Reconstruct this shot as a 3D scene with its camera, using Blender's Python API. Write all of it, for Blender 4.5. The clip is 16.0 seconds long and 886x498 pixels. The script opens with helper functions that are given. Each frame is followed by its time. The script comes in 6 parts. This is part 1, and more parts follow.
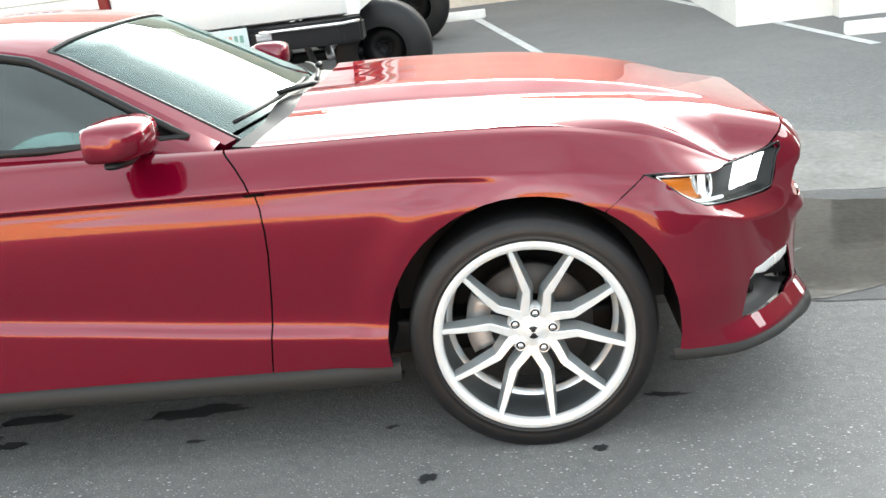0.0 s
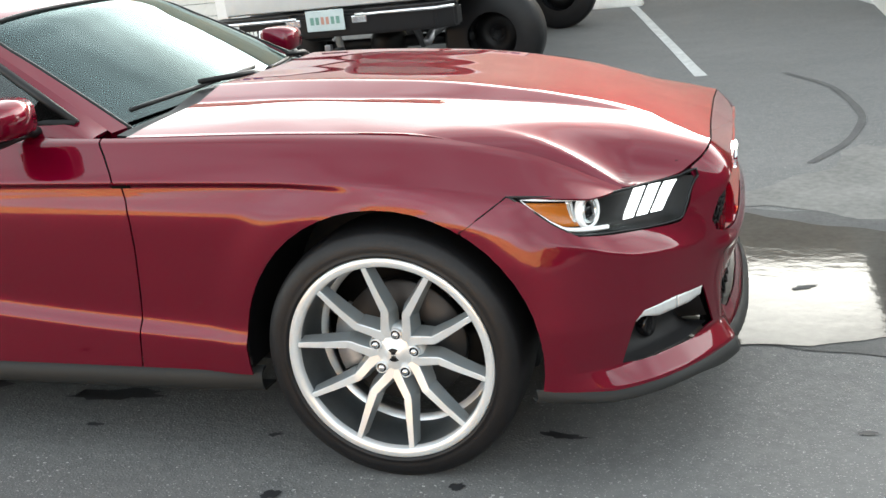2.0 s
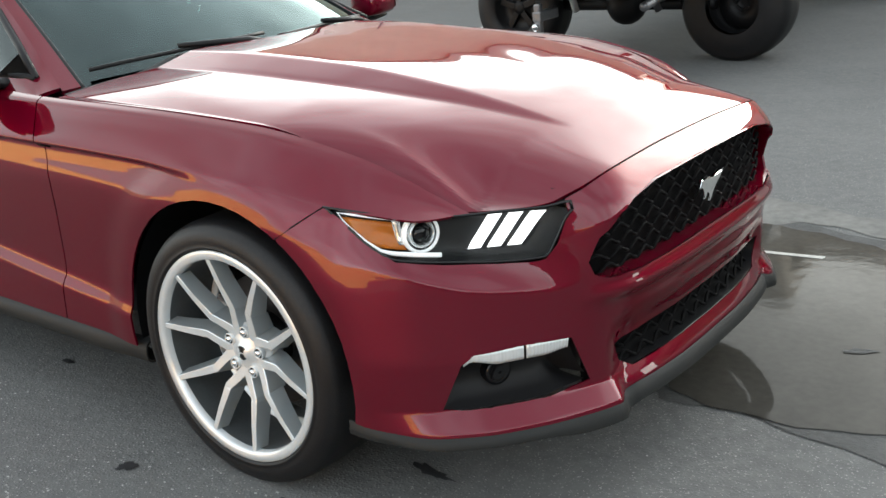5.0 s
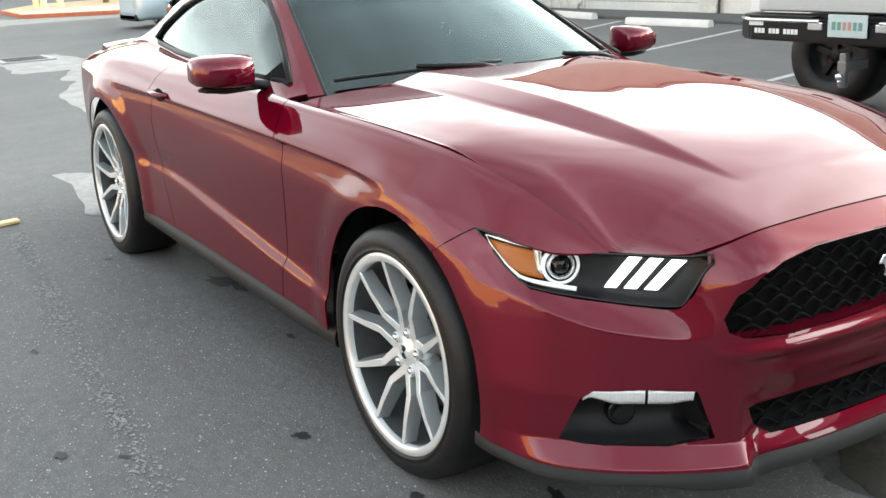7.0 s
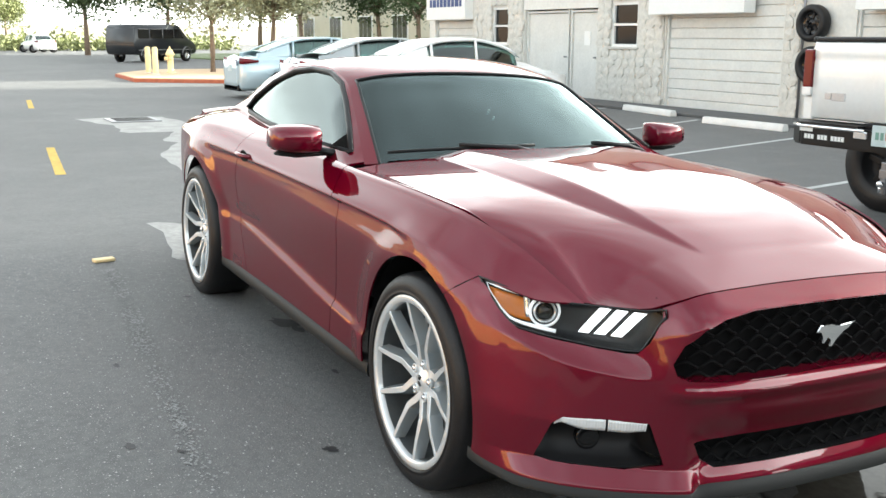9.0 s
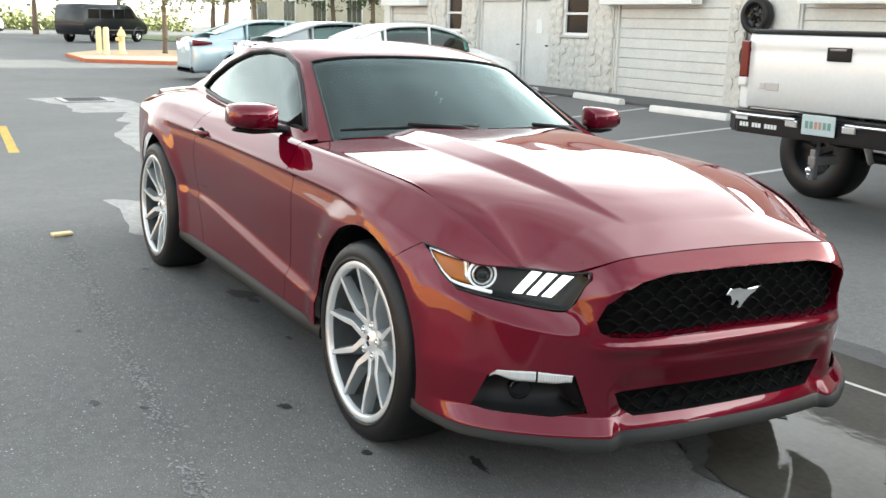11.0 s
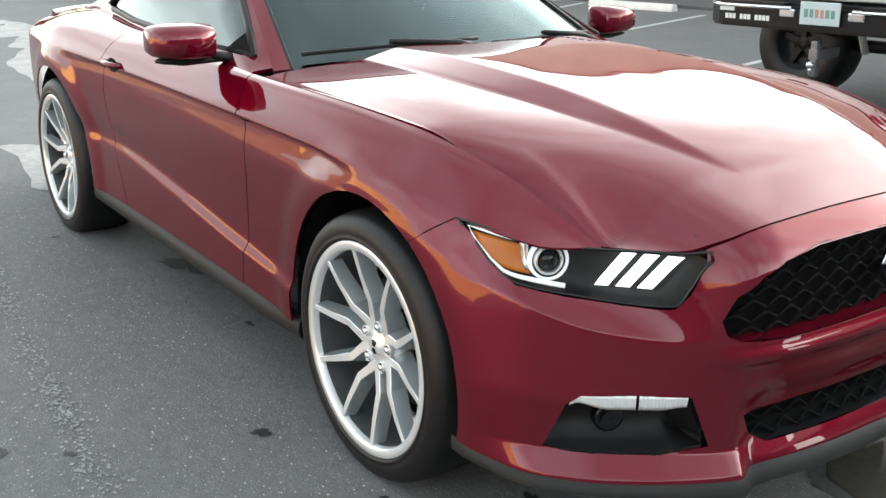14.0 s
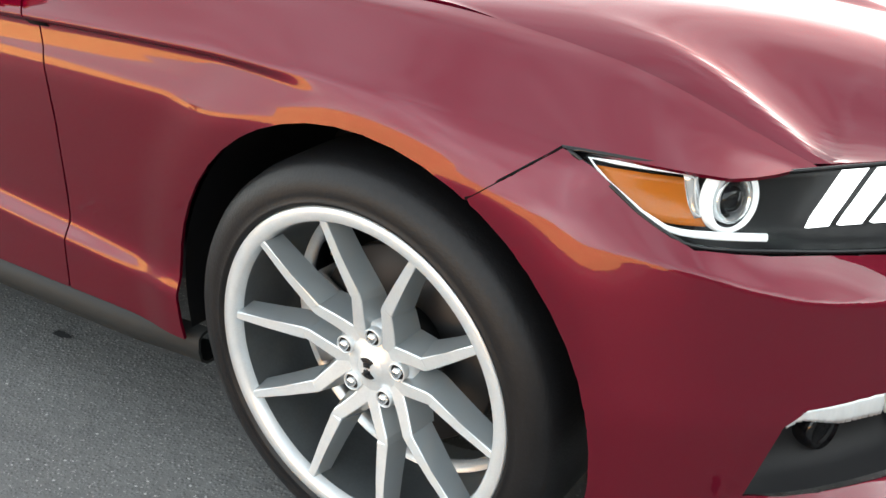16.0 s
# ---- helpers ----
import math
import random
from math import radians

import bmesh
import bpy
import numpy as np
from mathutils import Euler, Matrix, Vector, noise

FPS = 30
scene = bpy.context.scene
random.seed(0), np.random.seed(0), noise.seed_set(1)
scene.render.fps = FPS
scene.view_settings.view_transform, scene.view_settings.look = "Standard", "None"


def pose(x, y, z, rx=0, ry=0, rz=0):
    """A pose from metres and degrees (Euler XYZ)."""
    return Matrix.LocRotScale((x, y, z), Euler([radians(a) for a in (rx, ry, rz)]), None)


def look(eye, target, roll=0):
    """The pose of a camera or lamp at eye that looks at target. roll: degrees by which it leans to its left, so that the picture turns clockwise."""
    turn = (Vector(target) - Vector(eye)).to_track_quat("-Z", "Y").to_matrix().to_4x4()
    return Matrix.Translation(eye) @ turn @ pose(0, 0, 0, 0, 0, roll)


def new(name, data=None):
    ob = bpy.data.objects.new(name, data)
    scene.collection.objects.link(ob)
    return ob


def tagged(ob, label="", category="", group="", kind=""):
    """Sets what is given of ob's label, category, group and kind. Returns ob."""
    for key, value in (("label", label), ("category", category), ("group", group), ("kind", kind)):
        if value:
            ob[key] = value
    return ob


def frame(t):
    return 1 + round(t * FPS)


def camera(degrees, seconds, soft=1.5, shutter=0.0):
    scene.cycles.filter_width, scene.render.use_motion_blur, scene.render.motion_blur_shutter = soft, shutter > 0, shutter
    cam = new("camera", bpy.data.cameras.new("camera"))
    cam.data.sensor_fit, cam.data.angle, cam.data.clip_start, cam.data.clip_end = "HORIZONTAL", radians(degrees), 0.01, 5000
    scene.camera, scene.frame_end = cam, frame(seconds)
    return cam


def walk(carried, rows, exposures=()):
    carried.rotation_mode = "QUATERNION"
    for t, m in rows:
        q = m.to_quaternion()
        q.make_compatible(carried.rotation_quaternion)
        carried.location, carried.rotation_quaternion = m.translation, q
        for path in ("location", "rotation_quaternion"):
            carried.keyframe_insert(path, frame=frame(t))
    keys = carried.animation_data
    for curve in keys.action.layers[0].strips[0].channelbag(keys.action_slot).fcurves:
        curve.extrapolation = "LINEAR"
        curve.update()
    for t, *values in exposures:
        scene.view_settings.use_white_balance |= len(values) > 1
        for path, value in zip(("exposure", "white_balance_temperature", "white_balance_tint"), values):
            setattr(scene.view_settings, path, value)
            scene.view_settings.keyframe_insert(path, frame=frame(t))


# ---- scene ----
cam = camera(47.7, 16.0)
PATH = [
    (0, (0.03, -3.58, 1.614), (-0.148, -1.7, 0.955), -7.7),
    (0.5, (0.242, -3.55, 1.579), (0.066, -1.67, 0.921), -8.4),
    (1, (0.419, -3.449, 1.533), (0.219, -1.58, 0.849), -4.8),
    (1.5, (0.67, -3.335, 1.521), (0.306, -1.494, 0.828), -8.0),
    (2, (0.928, -3.224, 1.528), (0.352, -1.421, 0.881), -6.8),
    (2.5, (1.139, -3.182, 1.507), (0.451, -1.417, 0.866), -8.1),
    (3, (1.341, -3.069, 1.484), (0.636, -1.322, 0.811), -7.6),
    (5.5, (2.029, -2.304, 1.467), (0.688, -0.965, 0.827), -4.4),
    (6, (2.117, -2.234, 1.461), (0.638, -1.038, 0.842), -3.1),
    (6.5, (2.226, -2.162, 1.477), (0.661, -1.092, 0.838), -4.0),
    (7, (2.296, -2.192, 1.481), (0.678, -1.168, 0.9), -3.1),
    (7.5, (2.409, -2.277, 1.485), (0.772, -1.264, 0.943), -2.2),
    (8, (2.55, -2.324, 1.506), (0.895, -1.312, 1.02), -0.7),
    (8.5, (2.722, -2.303, 1.504), (1.012, -1.382, 1.03), 0.5),
    (9, (2.868, -2.31, 1.519), (1.137, -1.4, 1.101), 0.2),
    (11.5, (3.132, -2.433, 1.518), (1.465, -1.428, 1.058), 1.5),
    (12, (3.078, -2.411, 1.501), (1.415, -1.419, 1.0), 1.3),
    (12.5, (2.921, -2.327, 1.481), (1.245, -1.355, 0.985), -0.5),
    (13, (2.701, -2.245, 1.465), (1.009, -1.317, 0.937), -0.9),
    (13.5, (2.411, -2.19, 1.448), (0.798, -1.179, 0.833), 0.2),
    (14, (2.115, -2.14, 1.457), (0.559, -1.05, 0.833), -1.2),
    (14.5, (1.799, -2.041, 1.447), (0.254, -0.956, 0.786), -3.2),
    (15, (1.519, -1.975, 1.406), (0.055, -0.808, 0.702), -1.9),
    (15.5, (1.209, -1.971, 1.358), (-0.039, -0.629, 0.556), -4.6),
    (16, (0.955, -1.947, 1.25), (-0.125, -0.49, 0.408), -3.0),
]
# stops of exposure and white balance along the walk
LIGHT = [(0.0, 3.0), (1.0, 2.7), (2.0, 2.45), (3.0, 2.4), (5.5, 2.15), (6.0, 2.15), (7.0, 2.35), (8.0, 2.3), (9.0, 2.3), (11.5, 2.25), (12.5, 2.25), (14.0, 2.35), (15.0, 2.45), (16.0, 2.65)]
walk(cam, [(t, look(eye, target, roll)) for t, eye, target, roll in PATH], [(t, stops, 6350, 4) for t, stops in LIGHT])

import functools

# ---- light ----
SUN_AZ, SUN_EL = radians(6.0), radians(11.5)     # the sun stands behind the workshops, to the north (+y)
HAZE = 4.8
world = bpy.data.worlds.new("sky")
scene.world = world
world.use_nodes = True
wn = world.node_tree.nodes
sky = wn.new("ShaderNodeTexSky")
sky.sky_type, sky.sun_disc = "NISHITA", False
sky.sun_elevation, sky.sun_rotation = SUN_EL, SUN_AZ
sky.air_density, sky.dust_density, sky.ozone_density = 1.0, 2.5, 0.6
wn["Background"].inputs["Strength"].default_value = 0.20
# thin broken cloud over the whole sky: it greys the blue and breaks the light
pale, cloud_co, cloud, cloud_ramp, cloudy = wn.new("ShaderNodeHueSaturation"), wn.new("ShaderNodeTexCoord"), wn.new("ShaderNodeTexNoise"), wn.new("ShaderNodeMapRange"), wn.new("ShaderNodeVectorMath")
pale.inputs["Saturation"].default_value, pale.inputs["Value"].default_value = 0.30, 0.5
cloud.inputs["Scale"].default_value, cloud.inputs["Detail"].default_value = 3.4, 6
cloud_ramp.inputs["From Min"].default_value, cloud_ramp.inputs["From Max"].default_value = 0.36, 0.66
cloud_ramp.inputs["To Min"].default_value, cloud_ramp.inputs["To Max"].default_value = 0.70, 1.65
cloudy.operation = "SCALE"
veil = wn.new("ShaderNodeVectorMath")
veil.operation, veil.inputs[1].default_value = "ADD", (0.60, 0.60, 0.61)
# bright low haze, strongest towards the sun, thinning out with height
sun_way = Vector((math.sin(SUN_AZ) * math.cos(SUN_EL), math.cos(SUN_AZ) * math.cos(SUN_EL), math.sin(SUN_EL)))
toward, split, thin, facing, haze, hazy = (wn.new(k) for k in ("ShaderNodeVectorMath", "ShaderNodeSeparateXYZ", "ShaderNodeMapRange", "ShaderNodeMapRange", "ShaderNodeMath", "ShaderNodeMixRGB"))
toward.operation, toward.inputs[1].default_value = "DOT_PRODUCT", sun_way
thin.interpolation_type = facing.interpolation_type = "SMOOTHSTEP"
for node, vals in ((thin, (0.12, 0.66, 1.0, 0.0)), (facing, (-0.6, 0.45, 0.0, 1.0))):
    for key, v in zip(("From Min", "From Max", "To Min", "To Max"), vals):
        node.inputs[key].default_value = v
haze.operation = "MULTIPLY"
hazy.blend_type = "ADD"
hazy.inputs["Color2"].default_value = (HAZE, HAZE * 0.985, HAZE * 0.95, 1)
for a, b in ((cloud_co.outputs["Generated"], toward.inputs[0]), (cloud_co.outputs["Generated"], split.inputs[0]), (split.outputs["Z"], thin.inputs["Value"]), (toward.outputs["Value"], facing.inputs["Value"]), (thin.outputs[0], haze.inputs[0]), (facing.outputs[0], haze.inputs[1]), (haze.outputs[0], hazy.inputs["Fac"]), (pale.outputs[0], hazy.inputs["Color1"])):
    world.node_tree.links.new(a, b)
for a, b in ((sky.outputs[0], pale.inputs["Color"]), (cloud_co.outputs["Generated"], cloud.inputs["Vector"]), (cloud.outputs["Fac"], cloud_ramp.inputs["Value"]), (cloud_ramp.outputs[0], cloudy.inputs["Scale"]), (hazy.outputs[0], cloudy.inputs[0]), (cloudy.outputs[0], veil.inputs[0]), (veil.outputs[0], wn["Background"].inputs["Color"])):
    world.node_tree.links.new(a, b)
sun = new("sun", bpy.data.lights.new("sun", "SUN"))
sun.data.energy, sun.data.angle, sun.data.color = 4.2, radians(0.6), (1.0, 0.93, 0.82)
sun.matrix_world = look((0, 0, 0), (-math.sin(SUN_AZ) * math.cos(SUN_EL), -math.cos(SUN_AZ) * math.cos(SUN_EL), -math.sin(SUN_EL)))


# ---- materials ----
def material(name, colour, rough=0.5, metal=0.0, coat=0.0, vary=0.0, scale=8.0, bump=0.0, bump_scale=60.0, glow=None, ior=1.45):
    """A surface with a base colour, mottled at two scales, and a fine relief."""
    m = bpy.data.materials.new(name)
    m.use_nodes = True
    nt = m.node_tree
    b = nt.nodes["Principled BSDF"]
    b.inputs["Roughness"].default_value, b.inputs["Metallic"].default_value = rough, metal
    b.inputs["Coat Weight"].default_value, b.inputs["Coat Roughness"].default_value = coat, 0.02
    b.inputs["IOR"].default_value = ior
    b.inputs["Base Color"].default_value = (*colour, 1)
    co = nt.nodes.new("ShaderNodeTexCoord")
    if vary:
        n1, n2 = nt.nodes.new("ShaderNodeTexNoise"), nt.nodes.new("ShaderNodeTexNoise")
        n1.inputs["Scale"].default_value, n2.inputs["Scale"].default_value = scale, scale * 9
        n1.inputs["Detail"].default_value, n2.inputs["Detail"].default_value = 5, 6
        add = nt.nodes.new("ShaderNodeMath")
        add.operation = "ADD"
        ramp = nt.nodes.new("ShaderNodeMapRange")
        ramp.inputs["From Min"].default_value, ramp.inputs["From Max"].default_value = 0.7, 1.3
        ramp.inputs["To Min"].default_value, ramp.inputs["To Max"].default_value = 1 - vary, 1 + vary
        mul = nt.nodes.new("ShaderNodeVectorMath")
        mul.operation = "SCALE"
        mul.inputs[0].default_value = colour
        for n in (n1, n2):
            nt.links.new(co.outputs["Object"], n.inputs["Vector"])
        nt.links.new(n1.outputs["Fac"], add.inputs[0])
        nt.links.new(n2.outputs["Fac"], add.inputs[1])
        nt.links.new(add.outputs[0], ramp.inputs["Value"])
        nt.links.new(ramp.outputs[0], mul.inputs["Scale"])
        nt.links.new(mul.outputs[0], b.inputs["Base Color"])
    if bump:
        n3, bp = nt.nodes.new("ShaderNodeTexNoise"), nt.nodes.new("ShaderNodeBump")
        n3.inputs["Scale"].default_value, n3.inputs["Detail"].default_value = bump_scale, 6
        bp.inputs["Strength"].default_value, bp.inputs["Distance"].default_value = bump, 0.01
        nt.links.new(co.outputs["Object"], n3.inputs["Vector"])
        nt.links.new(n3.outputs["Fac"], bp.inputs["Height"])
        nt.links.new(bp.outputs[0], b.inputs["Normal"])
    if glow:
        b.inputs["Emission Color"].default_value = (*glow[:3], 1)
        b.inputs["Emission Strength"].default_value = glow[3]
    return m


def glass(name, tint, ior=1.5, sheen=(0.88, 0.97, 0.95)):
    """A thin pane: tinted clear through, with the gloss of glass over it."""
    m = bpy.data.materials.new(name)
    m.use_nodes = True
    nt = m.node_tree
    nt.nodes.remove(nt.nodes["Principled BSDF"])
    clear, gloss, fres, both_ = nt.nodes.new("ShaderNodeBsdfTransparent"), nt.nodes.new("ShaderNodeBsdfGlossy"), nt.nodes.new("ShaderNodeFresnel"), nt.nodes.new("ShaderNodeMixShader")
    clear.inputs["Color"].default_value = (*tint, 1)
    gloss.inputs["Roughness"].default_value = 0.01
    gloss.inputs["Color"].default_value = (*sheen, 1)
    fres.inputs["IOR"].default_value = ior
    for p, q in ((fres.outputs[0], both_.inputs[0]), (clear.outputs[0], both_.inputs[1]), (gloss.outputs[0], both_.inputs[2]), (both_.outputs[0], nt.nodes["Material Output"].inputs["Surface"])):
        nt.links.new(p, q)
    return m


PAINT = material("ruby_paint", (0.126, 0.0008, 0.0135), 0.40, 0.50, 1.0)
PAINT.node_tree.nodes["Principled BSDF"].inputs["Specular Tint"].default_value = (0.60, 0.01, 0.06, 1)
PAINT.node_tree.nodes["Principled BSDF"].inputs["Coat IOR"].default_value = 1.52
PAINT.node_tree.nodes["Principled BSDF"].inputs["Specular IOR Level"].default_value = 0.0
SPLITTER = material("grey_splitter", (0.020, 0.021, 0.021), 0.55, bump=0.05, bump_scale=300)
PAINT_DARK = material("black_trim", (0.008, 0.008, 0.009), 0.45, bump=0.05, bump_scale=400)
GLOSS_BLACK = material("gloss_black", (0.005, 0.005, 0.006), 0.14)
RUBBER = material("rubber", (0.008, 0.008, 0.009), 0.48, vary=0.3, scale=14, bump=0.1, bump_scale=200)
ALLOY = material("machined_alloy", (0.74, 0.77, 0.785), 0.26, 0.42, 0.5, vary=0.05, scale=30)
# spoke flanks: grey deepened, so their side shading sits partly in the colour
ALLOY_SIDE = material("alloy_flank", (0.33, 0.365, 0.38), 0.34, 0.50, 0.4)
# rim barrel: the shade inside the wheel is put into a darker alloy
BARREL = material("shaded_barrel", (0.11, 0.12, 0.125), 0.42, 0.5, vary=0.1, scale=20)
GRILLE_BLACK = material("grille_black", (0.0035, 0.0035, 0.004), 0.7)
GRILLE_BLACK.node_tree.nodes["Principled BSDF"].inputs["Specular IOR Level"].default_value = 0.1
STEEL = material("brushed_steel", (0.24, 0.24, 0.25), 0.4, 0.8, vary=0.1, scale=60)
# brake disc, much darker than the plain steel above
DISC = material("dark_brake_disc", (0.06, 0.058, 0.058), 0.5, 0.7)
CHROME = material("chrome", (0.86, 0.87, 0.88), 0.06, 1.0)
CALIPER = material("cast_caliper", (0.50, 0.50, 0.51), 0.5, 0.6, vary=0.1)
SPLITTER.node_tree.nodes["Principled BSDF"].inputs["Specular IOR Level"].default_value = 0.25
RUBBER.node_tree.nodes["Principled BSDF"].inputs["Specular IOR Level"].default_value = 0.4
PAINT_DARK.node_tree.nodes["Principled BSDF"].inputs["Specular IOR Level"].default_value = 0.3
AMBER = material("amber_lens", (0.44, 0.125, 0.008), 0.25)
LAMP_WHITE = material("lit_lamp_bar", (0.9, 0.92, 0.95), 0.3, glow=(1.0, 1.0, 1.0, 0.5))
LAMP_EDGE = material("white_light_guide", (0.85, 0.87, 0.90), 0.3, glow=(1.0, 1.0, 1.0, 0.06))
LAMP_CLEAR = material("silvered_lamp", (0.78, 0.79, 0.80), 0.15, 0.75, 0.5)
FOG_STRIP = material("indicator_lens", (0.74, 0.76, 0.77), 0.18, 0.35, 0.6)
TINT = glass("tinted_glass", (0.38, 0.54, 0.51), 1.8)
SCREEN = glass("screen_glass", (0.40, 0.64, 0.62), 1.66, (0.79, 0.97, 0.96))
CLEAR = glass("clear_lens", (0.98, 0.985, 0.985), 1.12)
CABIN = material("cabin_trim", (0.03, 0.03, 0.032), 0.7, vary=0.2)
WHITE_PAINT = material("white_paint", (0.80, 0.81, 0.80), 0.35, coat=0.6, vary=0.03, scale=3)
SILVER_PAINT = material("silver_blue_paint", (0.46, 0.58, 0.64), 0.35, 0.25, 1.0)
VAN_PAINT = material("dark_van_paint", (0.014, 0.016, 0.019), 0.35, coat=0.4)
RED_LENS = material("red_lens", (0.13, 0.003, 0.008), 0.25)
STONE = material("painted_stone", (0.60, 0.585, 0.54), 0.85, vary=0.16, scale=1.6, bump=0.6, bump_scale=22)
WALL_TAN = material("tan_stucco", (0.60, 0.53, 0.45), 0.9, vary=0.1, scale=1.5, bump=0.3, bump_scale=70)
WALL_CREAM = material("cream_stucco", (0.62, 0.57, 0.46), 0.9, vary=0.08, scale=1.2, bump=0.3, bump_scale=70)
WALL_WHITE = material("white_stucco", (0.70, 0.69, 0.65), 0.9, vary=0.08, scale=1.5, bump=0.3, bump_scale=70)
DOOR_WHITE = material("painted_door", (0.66, 0.66, 0.63), 0.55, vary=0.08, scale=2.2)
CONCRETE = material("concrete", (0.52, 0.51, 0.48), 0.85, vary=0.15, scale=5, bump=0.3, bump_scale=90)
LINE_WHITE = material("worn_white_line", (0.48, 0.49, 0.48), 0.8, vary=0.25, scale=9)
LINE_YELLOW = material("worn_yellow_line", (0.50, 0.34, 0.06), 0.8, vary=0.25, scale=9)
KERB_RED = material("red_kerb_paint", (0.45, 0.13, 0.07), 0.8, vary=0.2, scale=6)
BOLLARD = material("yellow_post_paint", (0.82, 0.66, 0.36), 0.6, vary=0.12, scale=8)
BARK = material("bark", (0.20, 0.15, 0.11), 0.9, vary=0.3, scale=14, bump=0.6, bump_scale=40)
LEAF = material("leaf", (0.085, 0.12, 0.045), 0.55, vary=0.5, scale=0.9)
GRASS = material("verge_grass", (0.10, 0.14, 0.04), 0.8, vary=0.4, scale=5)


# ---- mesh helpers ----
def part(name, bm, mat, parent=None, label="", smooth=True):
    me = bpy.data.meshes.new(name)
    bmesh.ops.recalc_face_normals(bm, faces=bm.faces)
    bm.to_mesh(me)
    bm.free()
    for m in mat if isinstance(mat, (list, tuple)) else [mat]:
        me.materials.append(m)
    if smooth:
        me.shade_smooth()
    ob = new(name, me)
    if parent:
        ob.parent = parent
    if label:
        ob["label"] = label
    return ob


def thing(name, m, label, category, group="", kind=""):
    ob = new(name)
    ob.matrix_world = m
    return tagged(ob, label, category, group, kind)


def spline(*pairs):
    """A smooth curve through (x, y) pairs, given in any order of x."""
    pts = sorted(pairs)
    xs, ys = np.array([p[0] for p in pts], float), np.array([p[1] for p in pts], float)
    d = np.diff(ys) / np.diff(xs)
    tang = np.empty_like(ys)
    tang[0], tang[-1] = d[0], d[-1]
    for k in range(1, len(xs) - 1):
        tang[k] = 0.0 if d[k - 1] * d[k] <= 0 else 2 * d[k - 1] * d[k] / (d[k - 1] + d[k])

    def f(x):
        if x <= xs[0]:
            return float(ys[0] + tang[0] * (x - xs[0]))
        if x >= xs[-1]:
            return float(ys[-1] + tang[-1] * (x - xs[-1]))
        k = int(np.searchsorted(xs, x) - 1)
        h = xs[k + 1] - xs[k]
        t = (x - xs[k]) / h
        return float((1 + 2 * t) * (1 - t) ** 2 * ys[k] + t * (1 - t) ** 2 * h * tang[k] + t * t * (3 - 2 * t) * ys[k + 1] + t * t * (t - 1) * h * tang[k + 1])

    return f


def row(xs, ys):
    return spline(*zip(xs, ys))


def smoothstep(a, b, x):
    t = min(1.0, max(0.0, (x - a) / (b - a)))
    return t * t * (3 - 2 * t)


def grid(f, us, vs, bm=None):
    """A sheet of quads: f(u, v) for all u and v."""
    bm = bm or bmesh.new()
    vv = [[bm.verts.new(f(u, v)) for v in vs] for u in us]
    for a, b in zip(vv, vv[1:]):
        for i in range(len(vs) - 1):
            bm.faces.new((a[i], a[i + 1], b[i + 1], b[i]))
    return bm


def steps(a, b, n):
    return [a + (b - a) * i / n for i in range(n + 1)]


def box(bm, size, m=Matrix(), bevel=0.0, seg=2):
    r = bmesh.ops.create_cube(bm, size=1.0, matrix=m @ Matrix.Diagonal((*size, 1)))
    if bevel:
        edges = list({e for v in r["verts"] for e in v.link_edges})
        bmesh.ops.bevel(bm, geom=edges, offset=bevel, segments=seg, affect="EDGES", profile=0.6)
    return bm


def rod(bm, a, b, r1, r2=None, seg=12):
    a, b = Vector(a), Vector(b)
    d = b - a
    m = Matrix.Translation((a + b) / 2) @ d.to_track_quat("Z", "Y").to_matrix().to_4x4()
    bmesh.ops.create_cone(bm, cap_ends=True, segments=seg, radius1=r1, radius2=r1 if r2 is None else r2, depth=d.length, matrix=m)
    return bm


def tube(bm, pts, r, seg=8, flat=1.0):
    """A round bar along a line of points."""
    pts = [Vector(p) for p in pts]
    rings = []
    for k, p in enumerate(pts):
        d = (pts[min(k + 1, len(pts) - 1)] - pts[max(k - 1, 0)]).normalized()
        q = d.to_track_quat("Z", "Y")
        rk = r[k] if isinstance(r, (list, tuple)) else r
        rings.append([bm.verts.new(p + q @ Vector((rk * math.cos(a), rk * flat * math.sin(a), 0))) for a in [2 * math.pi * i / seg for i in range(seg)]])
    for a, b in zip(rings, rings[1:]):
        for i in range(seg):
            bm.faces.new((a[i], a[(i + 1) % seg], b[(i + 1) % seg], b[i]))
    for ring in (rings[0], rings[-1]):
        bm.faces.new(ring)
    return bm


def prism(bm, outline, thick, m=Matrix()):
    """A plate with the outline (x, y), thick along z, at m."""
    lo = [bm.verts.new(m @ Vector((x, y, 0))) for x, y in outline]
    hi = [bm.verts.new(m @ Vector((x, y, thick))) for x, y in outline]
    bm.faces.new(lo[::-1])
    bm.faces.new(hi)
    for i in range(len(lo)):
        j = (i + 1) % len(lo)
        bm.faces.new((lo[i], lo[j], hi[j], hi[i]))
    return bm


def lathe(bm, profile, seg=64, axis="y", m=Matrix()):
    """A turned body: profile of (radius, along)."""
    rings = []
    for r, h in profile:
        ring = []
        for i in range(seg):
            a = 2 * math.pi * i / seg
            c, s = r * math.cos(a), r * math.sin(a)
            ring.append(bm.verts.new(m @ Vector({"y": (c, h, s), "z": (c, s, h), "x": (h, c, s)}[axis])))
        rings.append(ring)
    for a, b in zip(rings, rings[1:]):
        for i in range(seg):
            bm.faces.new((a[i], a[(i + 1) % seg], b[(i + 1) % seg], b[i]))
    return bm


